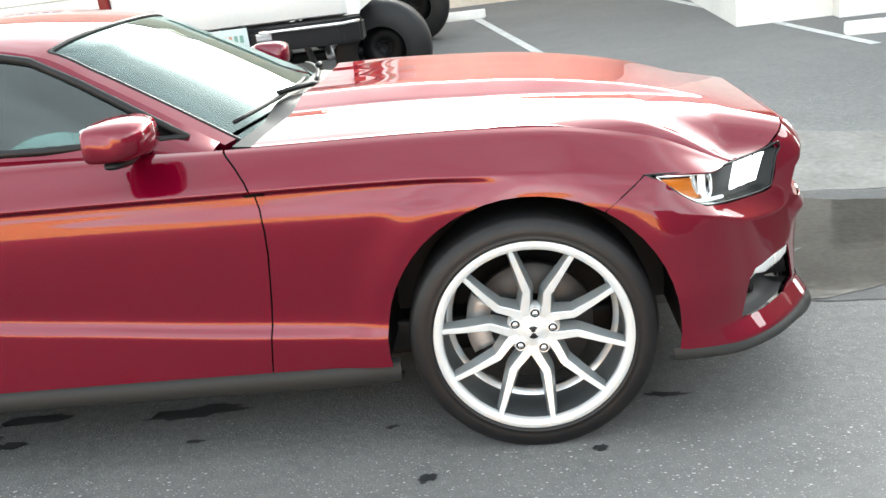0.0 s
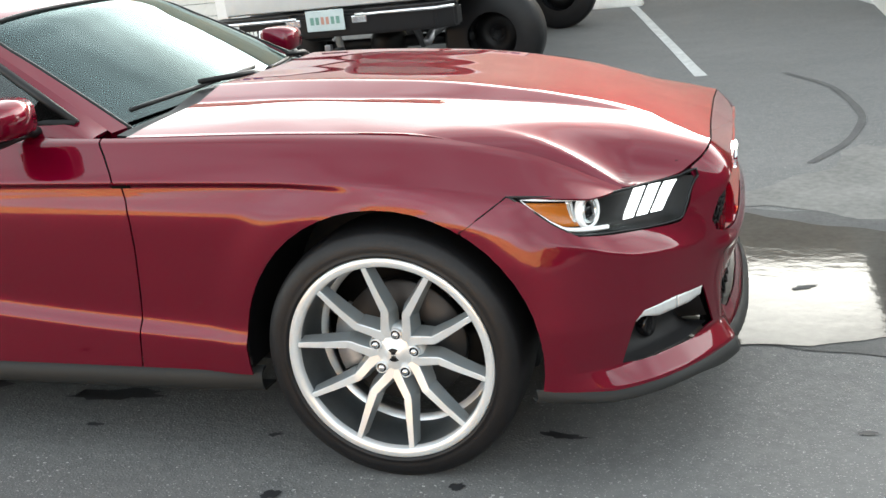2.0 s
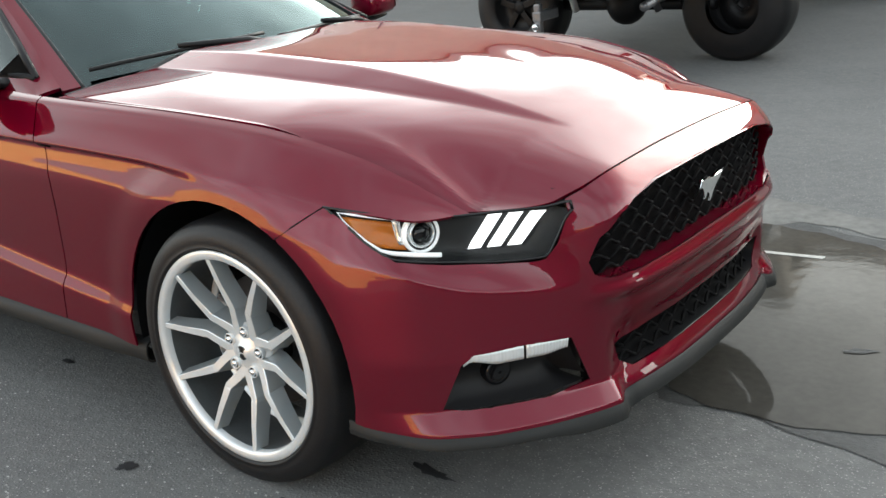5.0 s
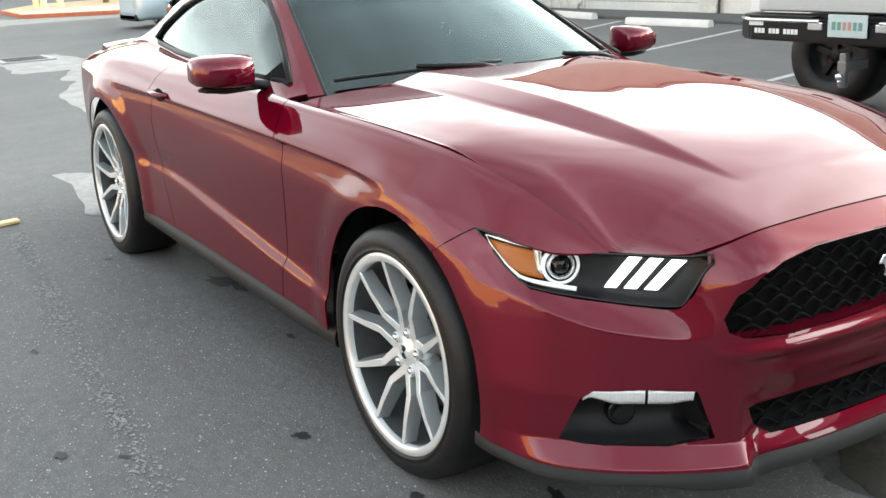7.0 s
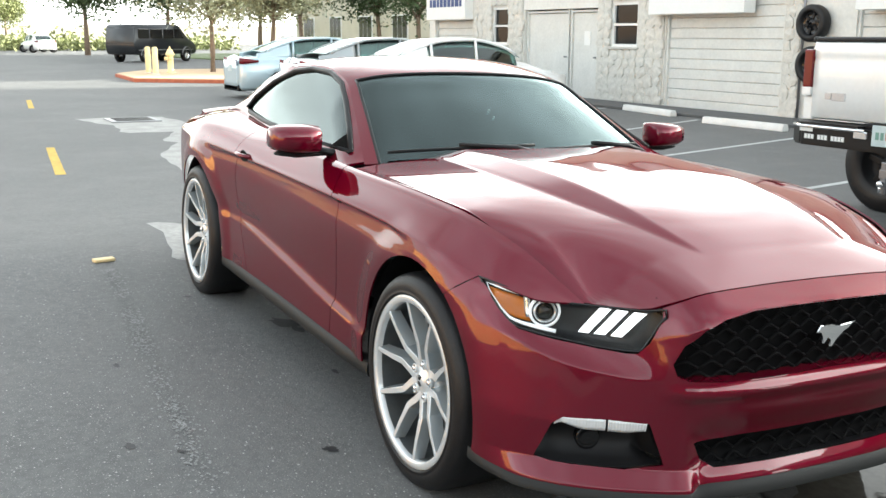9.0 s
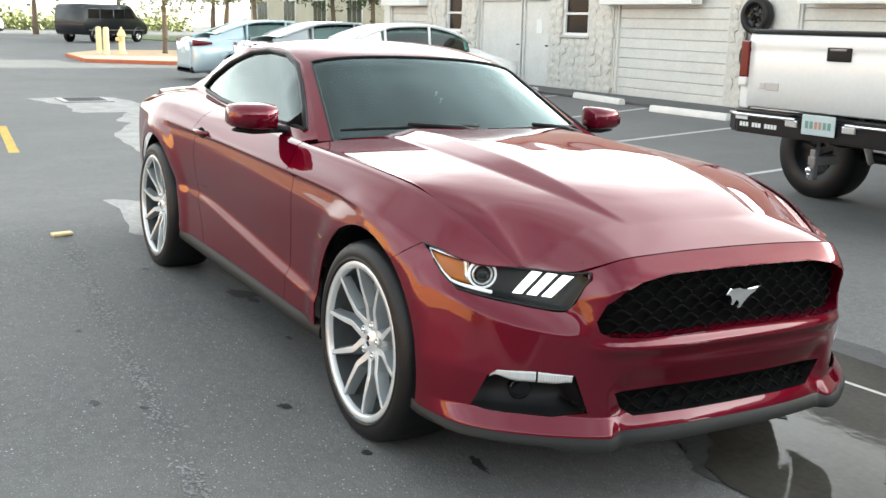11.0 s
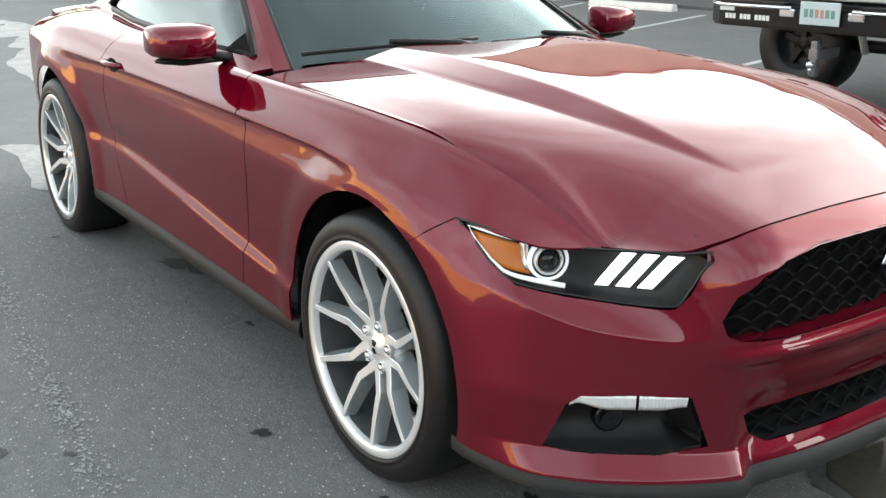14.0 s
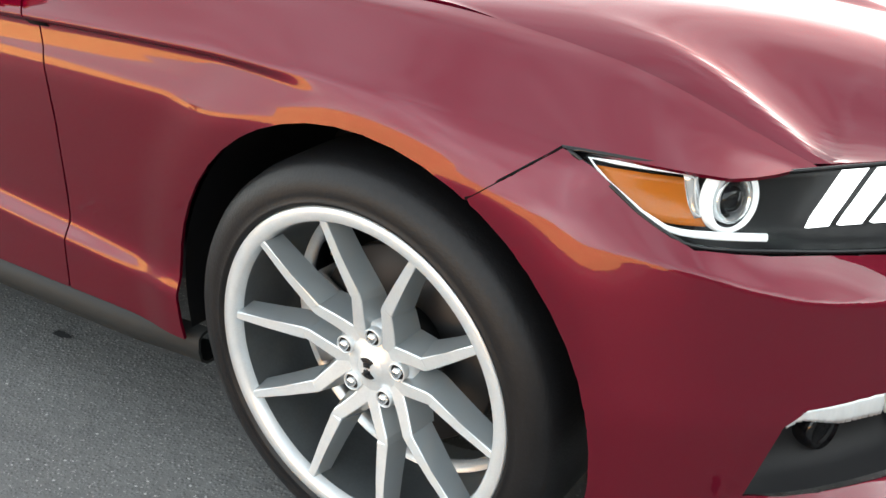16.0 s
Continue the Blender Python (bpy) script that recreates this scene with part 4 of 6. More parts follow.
# wheels
def wheel(side, ax):
    w = new("wheel")
    w.parent = coupe
    w["label"] = "silver ten-spoke alloy wheel with low black tyre"
    face = 0.900 if ax == 0 else 0.925
    flip = 1 if side < 0 else -1
    w.matrix_basis = Matrix.Translation((ax, side * face, HUB_Z)) @ pose(0, 0, 0, 0, 0 if ax == 0 else 36, 0 if side < 0 else 180)
    # in wheel coordinates the outer side is -y
    tyre = bmesh.new()
    lathe(tyre, [(0.285, 0.215), (0.300, 0.222), (0.345, 0.222), (0.360, 0.205), (0.366, 0.17), (0.368, 0.09), (0.366, 0.005), (0.361, -0.020), (0.352, -0.034), (0.346, -0.037), (0.343, -0.0405), (0.326, -0.047), (0.312, -0.049), (0.304, -0.0465), (0.302, -0.049), (0.297, -0.0485), (0.291, -0.036)], 96)
    part("tyre", tyre, RUBBER, w, "black low-profile tyre")
    bm = bmesh.new()
    lathe(bm, [(0.289, -0.036), (0.293, -0.041), (0.290, -0.045), (0.270, -0.044), (0.266, -0.038), (0.264, -0.024)], 96)
    part("rim", bm, ALLOY, w, "bright alloy rim")
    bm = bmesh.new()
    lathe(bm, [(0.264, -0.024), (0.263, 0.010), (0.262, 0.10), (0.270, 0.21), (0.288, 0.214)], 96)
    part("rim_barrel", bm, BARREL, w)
    bm = bmesh.new()
    lathe(bm, [(0.2615, 0.118), (0.246, 0.124), (0.244, 0.130), (0.246, 0.142), (0.2615, 0.150)], 96)
    part("barrel_step", bm, ALLOY, w, "bright inner step of the rim")
    bm = bmesh.new()
    lathe(bm, [(0.001, 0.000), (0.026, 0.000), (0.030, 0.004), (0.052, 0.008), (0.078, 0.016), (0.080, 0.05), (0.075, 0.07)], 40)
    part("hub", bm, ALLOY, w)
    bm = bmesh.new()
    lathe(bm, [(0.001, -0.006), (0.020, -0.005), (0.026, 0.0)], 24)
    box(bm, (0.012, 0.003, 0.008), Matrix.Translation((0, -0.007, 0.007)))
    box(bm, (0.012, 0.003, 0.008), Matrix.Translation((0, -0.007, -0.007)))
    cap = part("centre_cap", bm, [ALLOY, PAINT_DARK], w, "centre cap with dark mark")
    for p in cap.data.polygons:
        if len(p.vertices) == 4 and abs(p.center.x) < 0.0065 and abs(p.center.z) < 0.012 and p.center.y < -0.0045:
            p.material_index = 1
    for k in range(5):
        a0 = math.radians(81 + 72 * k)
        rad, tan = Vector((math.cos(a0), 0, math.sin(a0))), Vector((-math.sin(a0), 0, math.cos(a0)))
        bm = bmesh.new()
        lathe(bm, [(0.001, -0.006), (0.007, -0.006), (0.0095, -0.001), (0.0095, 0.02)], 6, "y", Matrix.Translation(rad * 0.058))
        part("lug_nut", bm, CHROME, w)
        # alloy pocket; its floor is black for the shade round the nut
        bm = bmesh.new()
        lathe(bm, [(0.0165, 0.012), (0.0165, 0.0), (0.0150, -0.002), (0.0135, 0.0), (0.0135, 0.012)], 20, "y", Matrix.Translation(rad * 0.058))
        lathe(bm, [(0.0135, 0.0035), (0.001, 0.0035)], 20, "y", Matrix.Translation(rad * 0.058))
        lug_seat = part("lug_seat", bm, [ALLOY, PAINT_DARK], w)
        for p in lug_seat.data.polygons:
            p.material_index = 1 if 0.0034 < p.center.y < 0.0036 else 0
        for sg in (-1, 1):
            # kinked arm: out along the pair's axis, then away to the rim
            knots = [(0.030, 0.030, 0.024, 0.010), (0.085, 0.031, 0.0195, -0.002), (0.124, 0.030, 0.018, -0.012), (0.131, 0.0325, 0.018, -0.014), (0.190, 0.059, 0.0145, -0.027), (0.254, 0.0885, 0.0115, -0.039), (0.268, 0.095, 0.011, -0.038)]
            bm = bmesh.new()
            rings = []
            for i, (r, l, hw, y) in enumerate(knots):
                a, b = knots[max(i - 1, 0)], knots[min(i + 1, len(knots) - 1)]
                d = Vector((b[0] - a[0], b[1] - a[1])).normalized()
                c = rad * r + tan * (sg * l)
                n = (rad * -d.y + tan * (sg * d.x))
                deep = 0.058 - 0.026 * i / 6
                rings.append([bm.verts.new(c + n * hw * 0.62 + Vector((0, y, 0))), bm.verts.new(c - n * hw * 0.62 + Vector((0, y, 0))), bm.verts.new(c - n * hw * 1.25 + Vector((0, y + deep, 0))), bm.verts.new(c + n * hw * 1.25 + Vector((0, y + deep, 0)))])
            for a, b in zip(rings, rings[1:]):
                for q in range(4):
                    f = bm.faces.new((a[q], a[(q + 1) % 4], b[(q + 1) % 4], b[q]))
                    f.material_index = 0 if q == 0 else 1
            for ring in (rings[0], rings[-1]):
                bm.faces.new(ring)
            ribs = {frozenset((ring[q], ring[q - 1])) for ring in rings for q in range(4)}
            bmesh.ops.bevel(bm, geom=[e for e in bm.edges if all(v.co.y < 0.012 for v in e.verts) and frozenset(e.verts) not in ribs], offset=0.0016, segments=1, affect="EDGES")
            part("spoke", bm, [ALLOY, ALLOY_SIDE], w, smooth=False)
    bm = bmesh.new()
    lathe(bm, [(0.085, 0.095), (0.180, 0.092), (0.182, 0.096), (0.182, 0.120), (0.085, 0.124)], 64)
    part("brake_disc", bm, DISC, w, "steel brake disc")
    bm = bmesh.new()
    grid(lambda a, q: Vector(((0.130, 0.200, 0.200, 0.130)[q] * math.cos(a), (0.072, 0.078, 0.145, 0.145)[q], (0.130, 0.200, 0.200, 0.130)[q] * math.sin(a))), [math.radians(x) * flip for x in steps(150, 205, 10)] if ax == 0 else [math.radians(x) for x in steps(150, 205, 10)], range(4), bm)
    skin(part("brake_caliper", bm, CALIPER, w, "grey brake caliper"), 0.012)
    bm = bmesh.new()
    rod(bm, (0, 0.06, 0), (0, 0.22, 0), 0.07, seg=24)
    part("axle_hub", bm, PAINT_DARK, w)
    return w


for ax in AXLES:
    for side in (-1, 1):
        wheel(side, ax)

# ---- ground ----
def ground_z(x, y):
    """The lot is level; by the car the road falls to a shallow gutter beyond it."""
    near = -0.033 * min(y, 0.80) - 0.017 * x
    fall = near + 0.050 * smoothstep(1.3, 3.2, y)
    k = smoothstep(6.5, 2.6, abs(x + 0.9)) * smoothstep(4.2, 2.2, y) * smoothstep(-9, -4.5, y)
    return fall * k


def asphalt():
    """Worn asphalt: fine stones, broad fading, damp dark patches and a silt film where the gutter has dried."""
    m = bpy.data.materials.new("asphalt")
    m.use_nodes = True
    nt = m.node_tree
    b = nt.nodes["Principled BSDF"]
    co = nt.nodes.new("ShaderNodeTexCoord")

    def noise_at(scale, detail=5, rough=0.6):
        n = nt.nodes.new("ShaderNodeTexNoise")
        n.inputs["Scale"].default_value, n.inputs["Detail"].default_value, n.inputs["Roughness"].default_value = scale, detail, rough
        nt.links.new(co.outputs["Object"], n.inputs["Vector"])
        return n.outputs["Fac"]

    def ramp(src, a, b_, lo, hi):
        r = nt.nodes.new("ShaderNodeMapRange")
        r.interpolation_type = "SMOOTHSTEP"
        for key, v in (("From Min", a), ("From Max", b_), ("To Min", lo), ("To Max", hi)):
            r.inputs[key].default_value = v
        nt.links.new(src, r.inputs["Value"])
        return r.outputs["Result"]

    def mix(fac, a, b_):
        n = nt.nodes.new("ShaderNodeMix")
        n.data_type = "RGBA"
        for sock, v in ((n.inputs[0], fac), (n.inputs[6], a), (n.inputs[7], b_)):
            if isinstance(v, tuple):
                sock.default_value = (*v, 1)
            elif isinstance(v, (int, float)):
                sock.default_value = v
            else:
                nt.links.new(v, sock)
        return n.outputs[2]

    vor = nt.nodes.new("ShaderNodeTexVoronoi")
    vor.inputs["Scale"].default_value = 95
    nt.links.new(co.outputs["Object"], vor.inputs["Vector"])
    stones = ramp(vor.outputs["Distance"], 0.05, 0.5, 1.0, 0.0)
    speck = ramp(noise_at(140, 2), 0.60, 0.72, 0.0, 1.0)
    base = mix(ramp(noise_at(0.45, 6), 0.35, 0.65, 0.0, 1.0), (0.105, 0.107, 0.106), (0.140, 0.140, 0.137))
    base = mix(ramp(noise_at(3.5, 6), 0.3, 0.7, 0.0, 0.5), base, (0.088, 0.090, 0.090))
    base = mix(ramp(noise_at(24, 4), 0.35, 0.7, 0.0, 0.45), base, (0.170, 0.170, 0.165))
    base = mix(speck, base, (0.33, 0.33, 0.315))
    nt.links.new(base, b.inputs["Base Color"])
    b.inputs["Roughness"].default_value = 0.82
    add = nt.nodes.new("ShaderNodeMath")
    add.operation = "ADD"
    nt.links.new(stones, add.inputs[0])
    nt.links.new(ramp(noise_at(30, 4), 0.3, 0.7, 0, 0.8), add.inputs[1])
    bp = nt.nodes.new("ShaderNodeBump")
    bp.inputs["Strength"].default_value, bp.inputs["Distance"].default_value = 0.32, 0.005
    nt.links.new(add.outputs[0], bp.inputs["Height"])
    nt.links.new(bp.outputs[0], b.inputs["Normal"])
    return m


ASPHALT = asphalt()
gx = sorted(set([-1500, -600, -300, -150, -90, -60, -45, -35, -28, -22, -18, -14, -11, -9] + steps(-8, 6, 70) + [7, 9, 12, 16, 22, 32, 50, 90, 200, 500, 1500]))
gy = sorted(set([-1500, -500, -150, -70, -40, -25, -16, -12] + steps(-10, 5, 75) + [6, 8, 10, 13, 18, 25, 40, 80, 200, 500, 1500]))
bm = grid(lambda x, y: Vector((x, y, ground_z(x, y))), gx, gy)
tagged(part("ground", bm, ASPHALT), "worn grey asphalt lot with oil spots and pale specks", "ground", kind="structure")


def patch(name, outline, mat, lift, label, category, n_in=0, wobble=0.0, kind="structure", seed=1):
    """A flat stain, puddle or painted mark that follows the ground."""
    rng = random.Random(seed)
    ph = [rng.uniform(0, 6.28) for _ in range(3)]
    pts = []
    for i, p in enumerate(outline):
        q = outline[(i + 1) % len(outline)]
        for k in range(max(1, n_in)):
            t = k / max(1, n_in)
            way = i + t
            j = wobble * (0.6 * math.sin(2.1 * way + ph[0]) + 0.35 * math.sin(5.3 * way + ph[1]) + 0.25 * math.sin(11.7 * way + ph[2]))
            nx, ny = q[1] - p[1], p[0] - q[0]
            l = math.hypot(nx, ny) or 1
            pts.append((p[0] + (q[0] - p[0]) * t + nx / l * j, p[1] + (q[1] - p[1]) * t + ny / l * j))
    bm = bmesh.new()
    bm.faces.new([bm.verts.new((x, y, 0)) for x, y in pts])
    bmesh.ops.triangulate(bm, faces=bm.faces)
    xs, ys = [p[0] for p in pts], [p[1] for p in pts]
    for lo, hi, ax in ((min(xs), max(xs), 0), (min(ys), max(ys), 1)):
        n = min(40, int((hi - lo) / 0.25))
        for k in range(1, n + 1):
            co, no = [0, 0, 0], [0, 0, 0]
            co[ax], no[ax] = lo + (hi - lo) * k / (n + 1), 1
            bmesh.ops.bisect_plane(bm, geom=bm.verts[:] + bm.edges[:] + bm.faces[:], plane_co=co, plane_no=no)
    for v in bm.verts:
        v.co.z = ground_z(v.co.x, v.co.y) + lift
    bmesh.ops.recalc_face_normals(bm, faces=bm.faces)
    if sum(f.normal.z for f in bm.faces) < 0:
        bmesh.ops.reverse_faces(bm, faces=bm.faces)
    return tagged(part(name, bm, mat), label, category, kind=kind)


# painted marks: bay lines (with their wear) and the yellow dashes of the lane
def bay_line(a, b, wide=0.10):
    d = Vector((b[0] - a[0], b[1] - a[1])).normalized() * wide / 2
    patch("bay_line", [(a[0] - d.y, a[1] + d.x), (b[0] - d.y, b[1] + d.x), (b[0] + d.y, b[1] - d.x), (a[0] + d.y, a[1] - d.x)], LINE_WHITE, 0.004, "worn white painted parking bay line", "marking", 12, 0.006)


for a, b in (((-10.3, 7.9), (-11.4, 10.5)), ((-7.10, 5.8), (-8.3, 10.1)), ((-4.20, 4.9), (-5.15, 9.8)), ((0.62, 5.02), (-0.42, 10.3)), ((3.05, 5.05), (2.0, 10.2)), ((-13.6, 7.9), (-14.6, 10.8)), ((5.7, 5.0), (4.7, 10.2))):
    bay_line(a, b)
for x, y, l in ((-10.2, -0.83, 2.9), (-21.0, -0.03, 2.9)):
    patch("lane_dash", [(x - l / 2, y + 0.17), (x - l / 2, y + 0.06), (x + l / 2, y - 0.17), (x + l / 2, y - 0.06)], LINE_YELLOW, 0.004, "faded yellow lane dash on asphalt", "marking", 8, 0.006)

# oil spots, damp streaks, silt and the puddle in the gutter
OIL = material("oil_stain", (0.022, 0.022, 0.024), 0.6, vary=0.3, scale=20)
DAMP = material("damp_asphalt", (0.062, 0.063, 0.063), 0.75, vary=0.3, scale=6, bump=0.3, bump_scale=120)
SILT = material("dried_silt", (0.170, 0.168, 0.158), 0.85, vary=0.25, scale=3, bump=0.3, bump_scale=110)
PALE_SILT = material("pale_silt", (0.34, 0.335, 0.32), 0.85, vary=0.25, scale=3, bump=0.3, bump_scale=110)
CHALK = material("worn_chalk_line", (0.27, 0.275, 0.27), 0.85, vary=0.3, scale=12)
WATER = material("water", (0.055, 0.052, 0.046), 0.05, ior=1.12, vary=0.2, scale=4, bump=0.07, bump_scale=14)

# still water lies level whatever the ground below does; only faint ripples tilt it
wt = WATER.node_tree
level = wt.nodes.new("ShaderNodeCombineXYZ")
level.inputs["Z"].default_value = 1.0
wt.links.new(level.outputs[0], next(n for n in wt.nodes if n.type == "BUMP").inputs["Normal"])


def blob(x, y, rx, ry, turn, n, seed):
    rng = random.Random(seed)
    out = []
    for i in range(n):
        a = 2 * math.pi * i / n
        r = 1 + 0.35 * (rng.random() - 0.5) * 2
        u, v = rx * r * math.cos(a), ry * r * math.sin(a)
        out.append((x + u * math.cos(turn) - v * math.sin(turn), y + u * math.sin(turn) + v * math.cos(turn)))
    return out


SPOTS = [(-1.18, -0.53, 0.16, 0.045, 0.1), (-1.78, -0.50, 0.12, 0.04, 0.2), (-1.80, -0.69, 0.06, 0.025, 0.0), (-1.13, -0.75, 0.03, 0.012, 0.0), (-0.48, -0.75, 0.025, 0.012, 0.4), (0.41, -0.66, 0.075, 0.018, -0.15),
         (0.17, -0.975, 0.024, 0.018, 0.3), (-0.34, -1.08, 0.032, 0.020, 0.5), (-0.64, -1.735, 0.026, 0.018, 0.2), (-0.52, -1.575, 0.020, 0.012, 0.9), (-1.93, -0.70, 0.11, 0.07, 0.6), (0.99, -1.12, 0.03, 0.025, 0.0), (-1.55, -1.62, 0.02, 0.014, 0.1),
         (1.25, -0.55, 0.03, 0.012, 0.2), (0.78, -1.75, 0.018, 0.012, 0.0), (-2.6, -1.05, 0.03, 0.015, 0.7)]
for i, (x, y, a, b, turn) in enumerate(SPOTS):
    patch("oil_spot", blob(x, y, a, b, turn, 18, i + 3), OIL, 0.0035, "dark oil spot on grey asphalt", "stain", 2, 0.0)
# flaking remains of an old line, and pale grit strewn over the asphalt
def flecks(name, label, category, places, seed, mat):
    rng = random.Random(seed)
    verts, faces = [], []
    for x, y, r in places:
        n = rng.choice((4, 5, 6))
        turn, i = rng.uniform(0, 6.28), len(verts)
        for k in range(n):
            a, q = turn + 6.283 * k / n, r * rng.uniform(0.5, 1.2)
            px, py = x + 1.5 * q * math.cos(a), y + q * math.sin(a)
            verts.append((px, py, ground_z(px, py) + 0.0032))
        faces.append(tuple(range(i, i + n)))
    me = bpy.data.meshes.new(name)
    me.from_pydata(verts, [], faces)
    me.materials.append(mat)
    tagged(new(name, me), label, category, kind="stuff")


rng = random.Random(8)
LINE_BITS = []
while len(LINE_BITS) < 1500:
    t = rng.random()
    if math.sin(21 * t + 1) + 0.7 * math.sin(53 * t) + rng.gauss(0, 0.8) < -0.1:
        continue
    LINE_BITS.append((-3.4 + 4.1 * t, -1.33 - 0.30 * t + rng.gauss(0, 0.026), rng.uniform(0.002, 0.008)))
flecks("worn_line", "flaking remains of a pale line on asphalt", "marking", LINE_BITS, 21, CHALK)
flecks("grit", "pale grit strewn over the asphalt", "grit", [(rng.uniform(-4, 2.2), -0.95 - abs(rng.gauss(0, 0.9)), rng.uniform(0.0015, 0.0045)) for _ in range(2600)], 22, material("pale_grit", (0.42, 0.42, 0.40), 0.85))
patch("damp_streak", [(-11.6, 0.9), (-9.9, 0.35), (-8.1, 0.45), (-6.8, 0.9), (-7.4, 1.9), (-9.6, 1.9), (-12.6, 1.9), (-13.3, 1.3)], PALE_SILT, 0.003, "pale dried silt along the gutter", "stain", 8, 0.10, seed=5)
patch("damp_streak", [(-5.0, -0.75), (-3.6, -0.92), (-3.2, -0.70), (-3.9, -0.52), (-4.9, -0.50)], PALE_SILT, 0.003, "pale dried silt streak on asphalt", "stain", 6, 0.06, seed=9)
patch("damp_streak", [(-16.4, 0.2), (-15.0, 0.5), (-13.4, 0.7), (-13.2, 1.5), (-14.3, 2.0), (-16.2, 1.8)], PALE_SILT, 0.003, "pale silt round a drain cover", "stain", 8, 0.15, seed=12)
PUDDLE = [(0.10, 0.62), (0.42, 0.42), (0.62, 0.20), (0.86, 0.06), (1.25, 0.075), (1.55, 0.14), (2.1, 0.25), (3.2, 0.34), (4.8, 0.40), (5.2, 0.8), (3.6, 1.10), (2.6, 1.14), (2.0, 1.20), (1.58, 1.29), (1.10, 1.50), (0.70, 1.63), (0.28, 1.65), (-0.6, 1.70), (-1.6, 1.62), (-2.0, 1.4), (-1.2, 1.05), (-0.4, 0.85)]
patch("puddle", PUDDLE, WATER, 0.006, "still rainwater puddle in the asphalt gutter", "puddle", 7, 0.035, seed=4)
patch("wet_margin", [(x + (0.10 if x > 1 else -0.12), y + (0.12 if y > 1 else -0.05)) for x, y in PUDDLE], DAMP, 0.0032, "damp dark margin of the puddle", "stain", 8, 0.06, seed=6)
patch("silt_band", [(0.4, 1.70), (0.72, 1.72), (1.2, 1.62), (1.7, 1.45), (2.6, 1.30), (3.6, 1.2), (3.6, 1.75), (2.4, 2.3), (1.55, 2.7), (1.42, 2.3), (0.95, 1.93), (0.3, 2.0)], SILT, 0.0034, "dried silt beside the puddle", "stain", 8, 0.05, seed=7)
TRACK = row((2.37, 2.8, 3.4, 4.25, 4.95), (1.28, 1.52, 1.64, 1.55, 1.25))
patch("tyre_mark", [(TRACK(y) - 0.025, y) for y in steps(2.37, 4.95, 16)] + [(TRACK(y) + 0.025, y) for y in steps(4.95, 2.37, 16)], DAMP, 0.0038, "curved dark tyre mark on asphalt", "stain", 1, 0.004, seed=8)
for i, (x, y, a, b) in enumerate(((1.15, 0.62, 0.05, 0.02), (0.50, 0.72, 0.05, 0.02))):
    patch("wet_leaf_clump", blob(x, y, a, b, 0.5, 14, i + 70), DAMP, 0.009, "dark wet debris lying in the puddle", "debris", kind="stuff")
patch("gutter_joint", [(0.10, 1.30), (0.10, 1.275), (0.80, 1.365), (0.80, 1.39)], CONCRETE, 0.0075, "thin pale concrete joint in the gutter", "joint", 4, 0.004)
# drain cover and a yellow block by the lane
bm = bmesh.new()
box(bm, (0.95, 0.85, 0.02), Matrix.Translation((-15.7, 1.15, 0.012)), 0.004)
drain = tagged(part("drain_cover", bm, STEEL), "square iron drain cover set in asphalt", "drain cover")
for k in range(7):
    bm = bmesh.new()
    box(bm, (0.06, 0.65, 0.006), Matrix.Translation((-16.02 + 0.107 * k, 1.15, 0.026)))
    part("slot", bm, PAINT_DARK, drain)
bm = bmesh.new()
z0 = ground_z(-3.62, -1.33)
box(bm, (0.07, 0.13, 0.020), Matrix.Translation((-3.62, -1.33, z0 + 0.012)) @ pose(0, 0, 0, 0, 0, 8), 0.006)
tagged(part("road_marker", bm, BOLLARD), "small yellow reflective marker block on the asphalt", "road marker")


# wheel stops
def wheel_stop(x, y, turn):
    s = thing("wheel_stop", pose(x, y, 0, 0, 0, turn), "white concrete wheel stop at the bay's head", "wheel stop", "wheel stops of the bays")
    bm = bmesh.new()
    prof = [(-0.075, 0.0), (0.075, 0.0), (0.070, 0.05), (0.050, 0.115), (-0.050, 0.115), (-0.070, 0.05)]
    prism(bm, prof, 1.84, pose(-0.92, 0, 0, 90, 0, 90))
    bmesh.ops.bevel(bm, geom=bm.edges[:], offset=0.008, segments=2, affect="EDGES")
    part("kerb_block", bm, CONCRETE_WHITE, s, smooth=False)
    for d in (-0.6, 0.6):
        bm = bmesh.new()
        rod(bm, (d, 0, 0.10), (d, 0, 0.119), 0.012, seg=8)
        part("pin", bm, STEEL, s)


CONCRETE_WHITE = material("painted_concrete", (0.70, 0.70, 0.68), 0.75, vary=0.1, scale=5, bump=0.2, bump_scale=80)
for x, y, t in ((-13.1, 10.72, -8), (-9.92, 10.18, 2), (-6.9, 10.2, 2), (-3.9, 10.3, 0), (-1.2, 10.35, -3), (3.9, 5.55, -6), (-16.4, 11.0, -8)):
    wheel_stop(x, y, t)


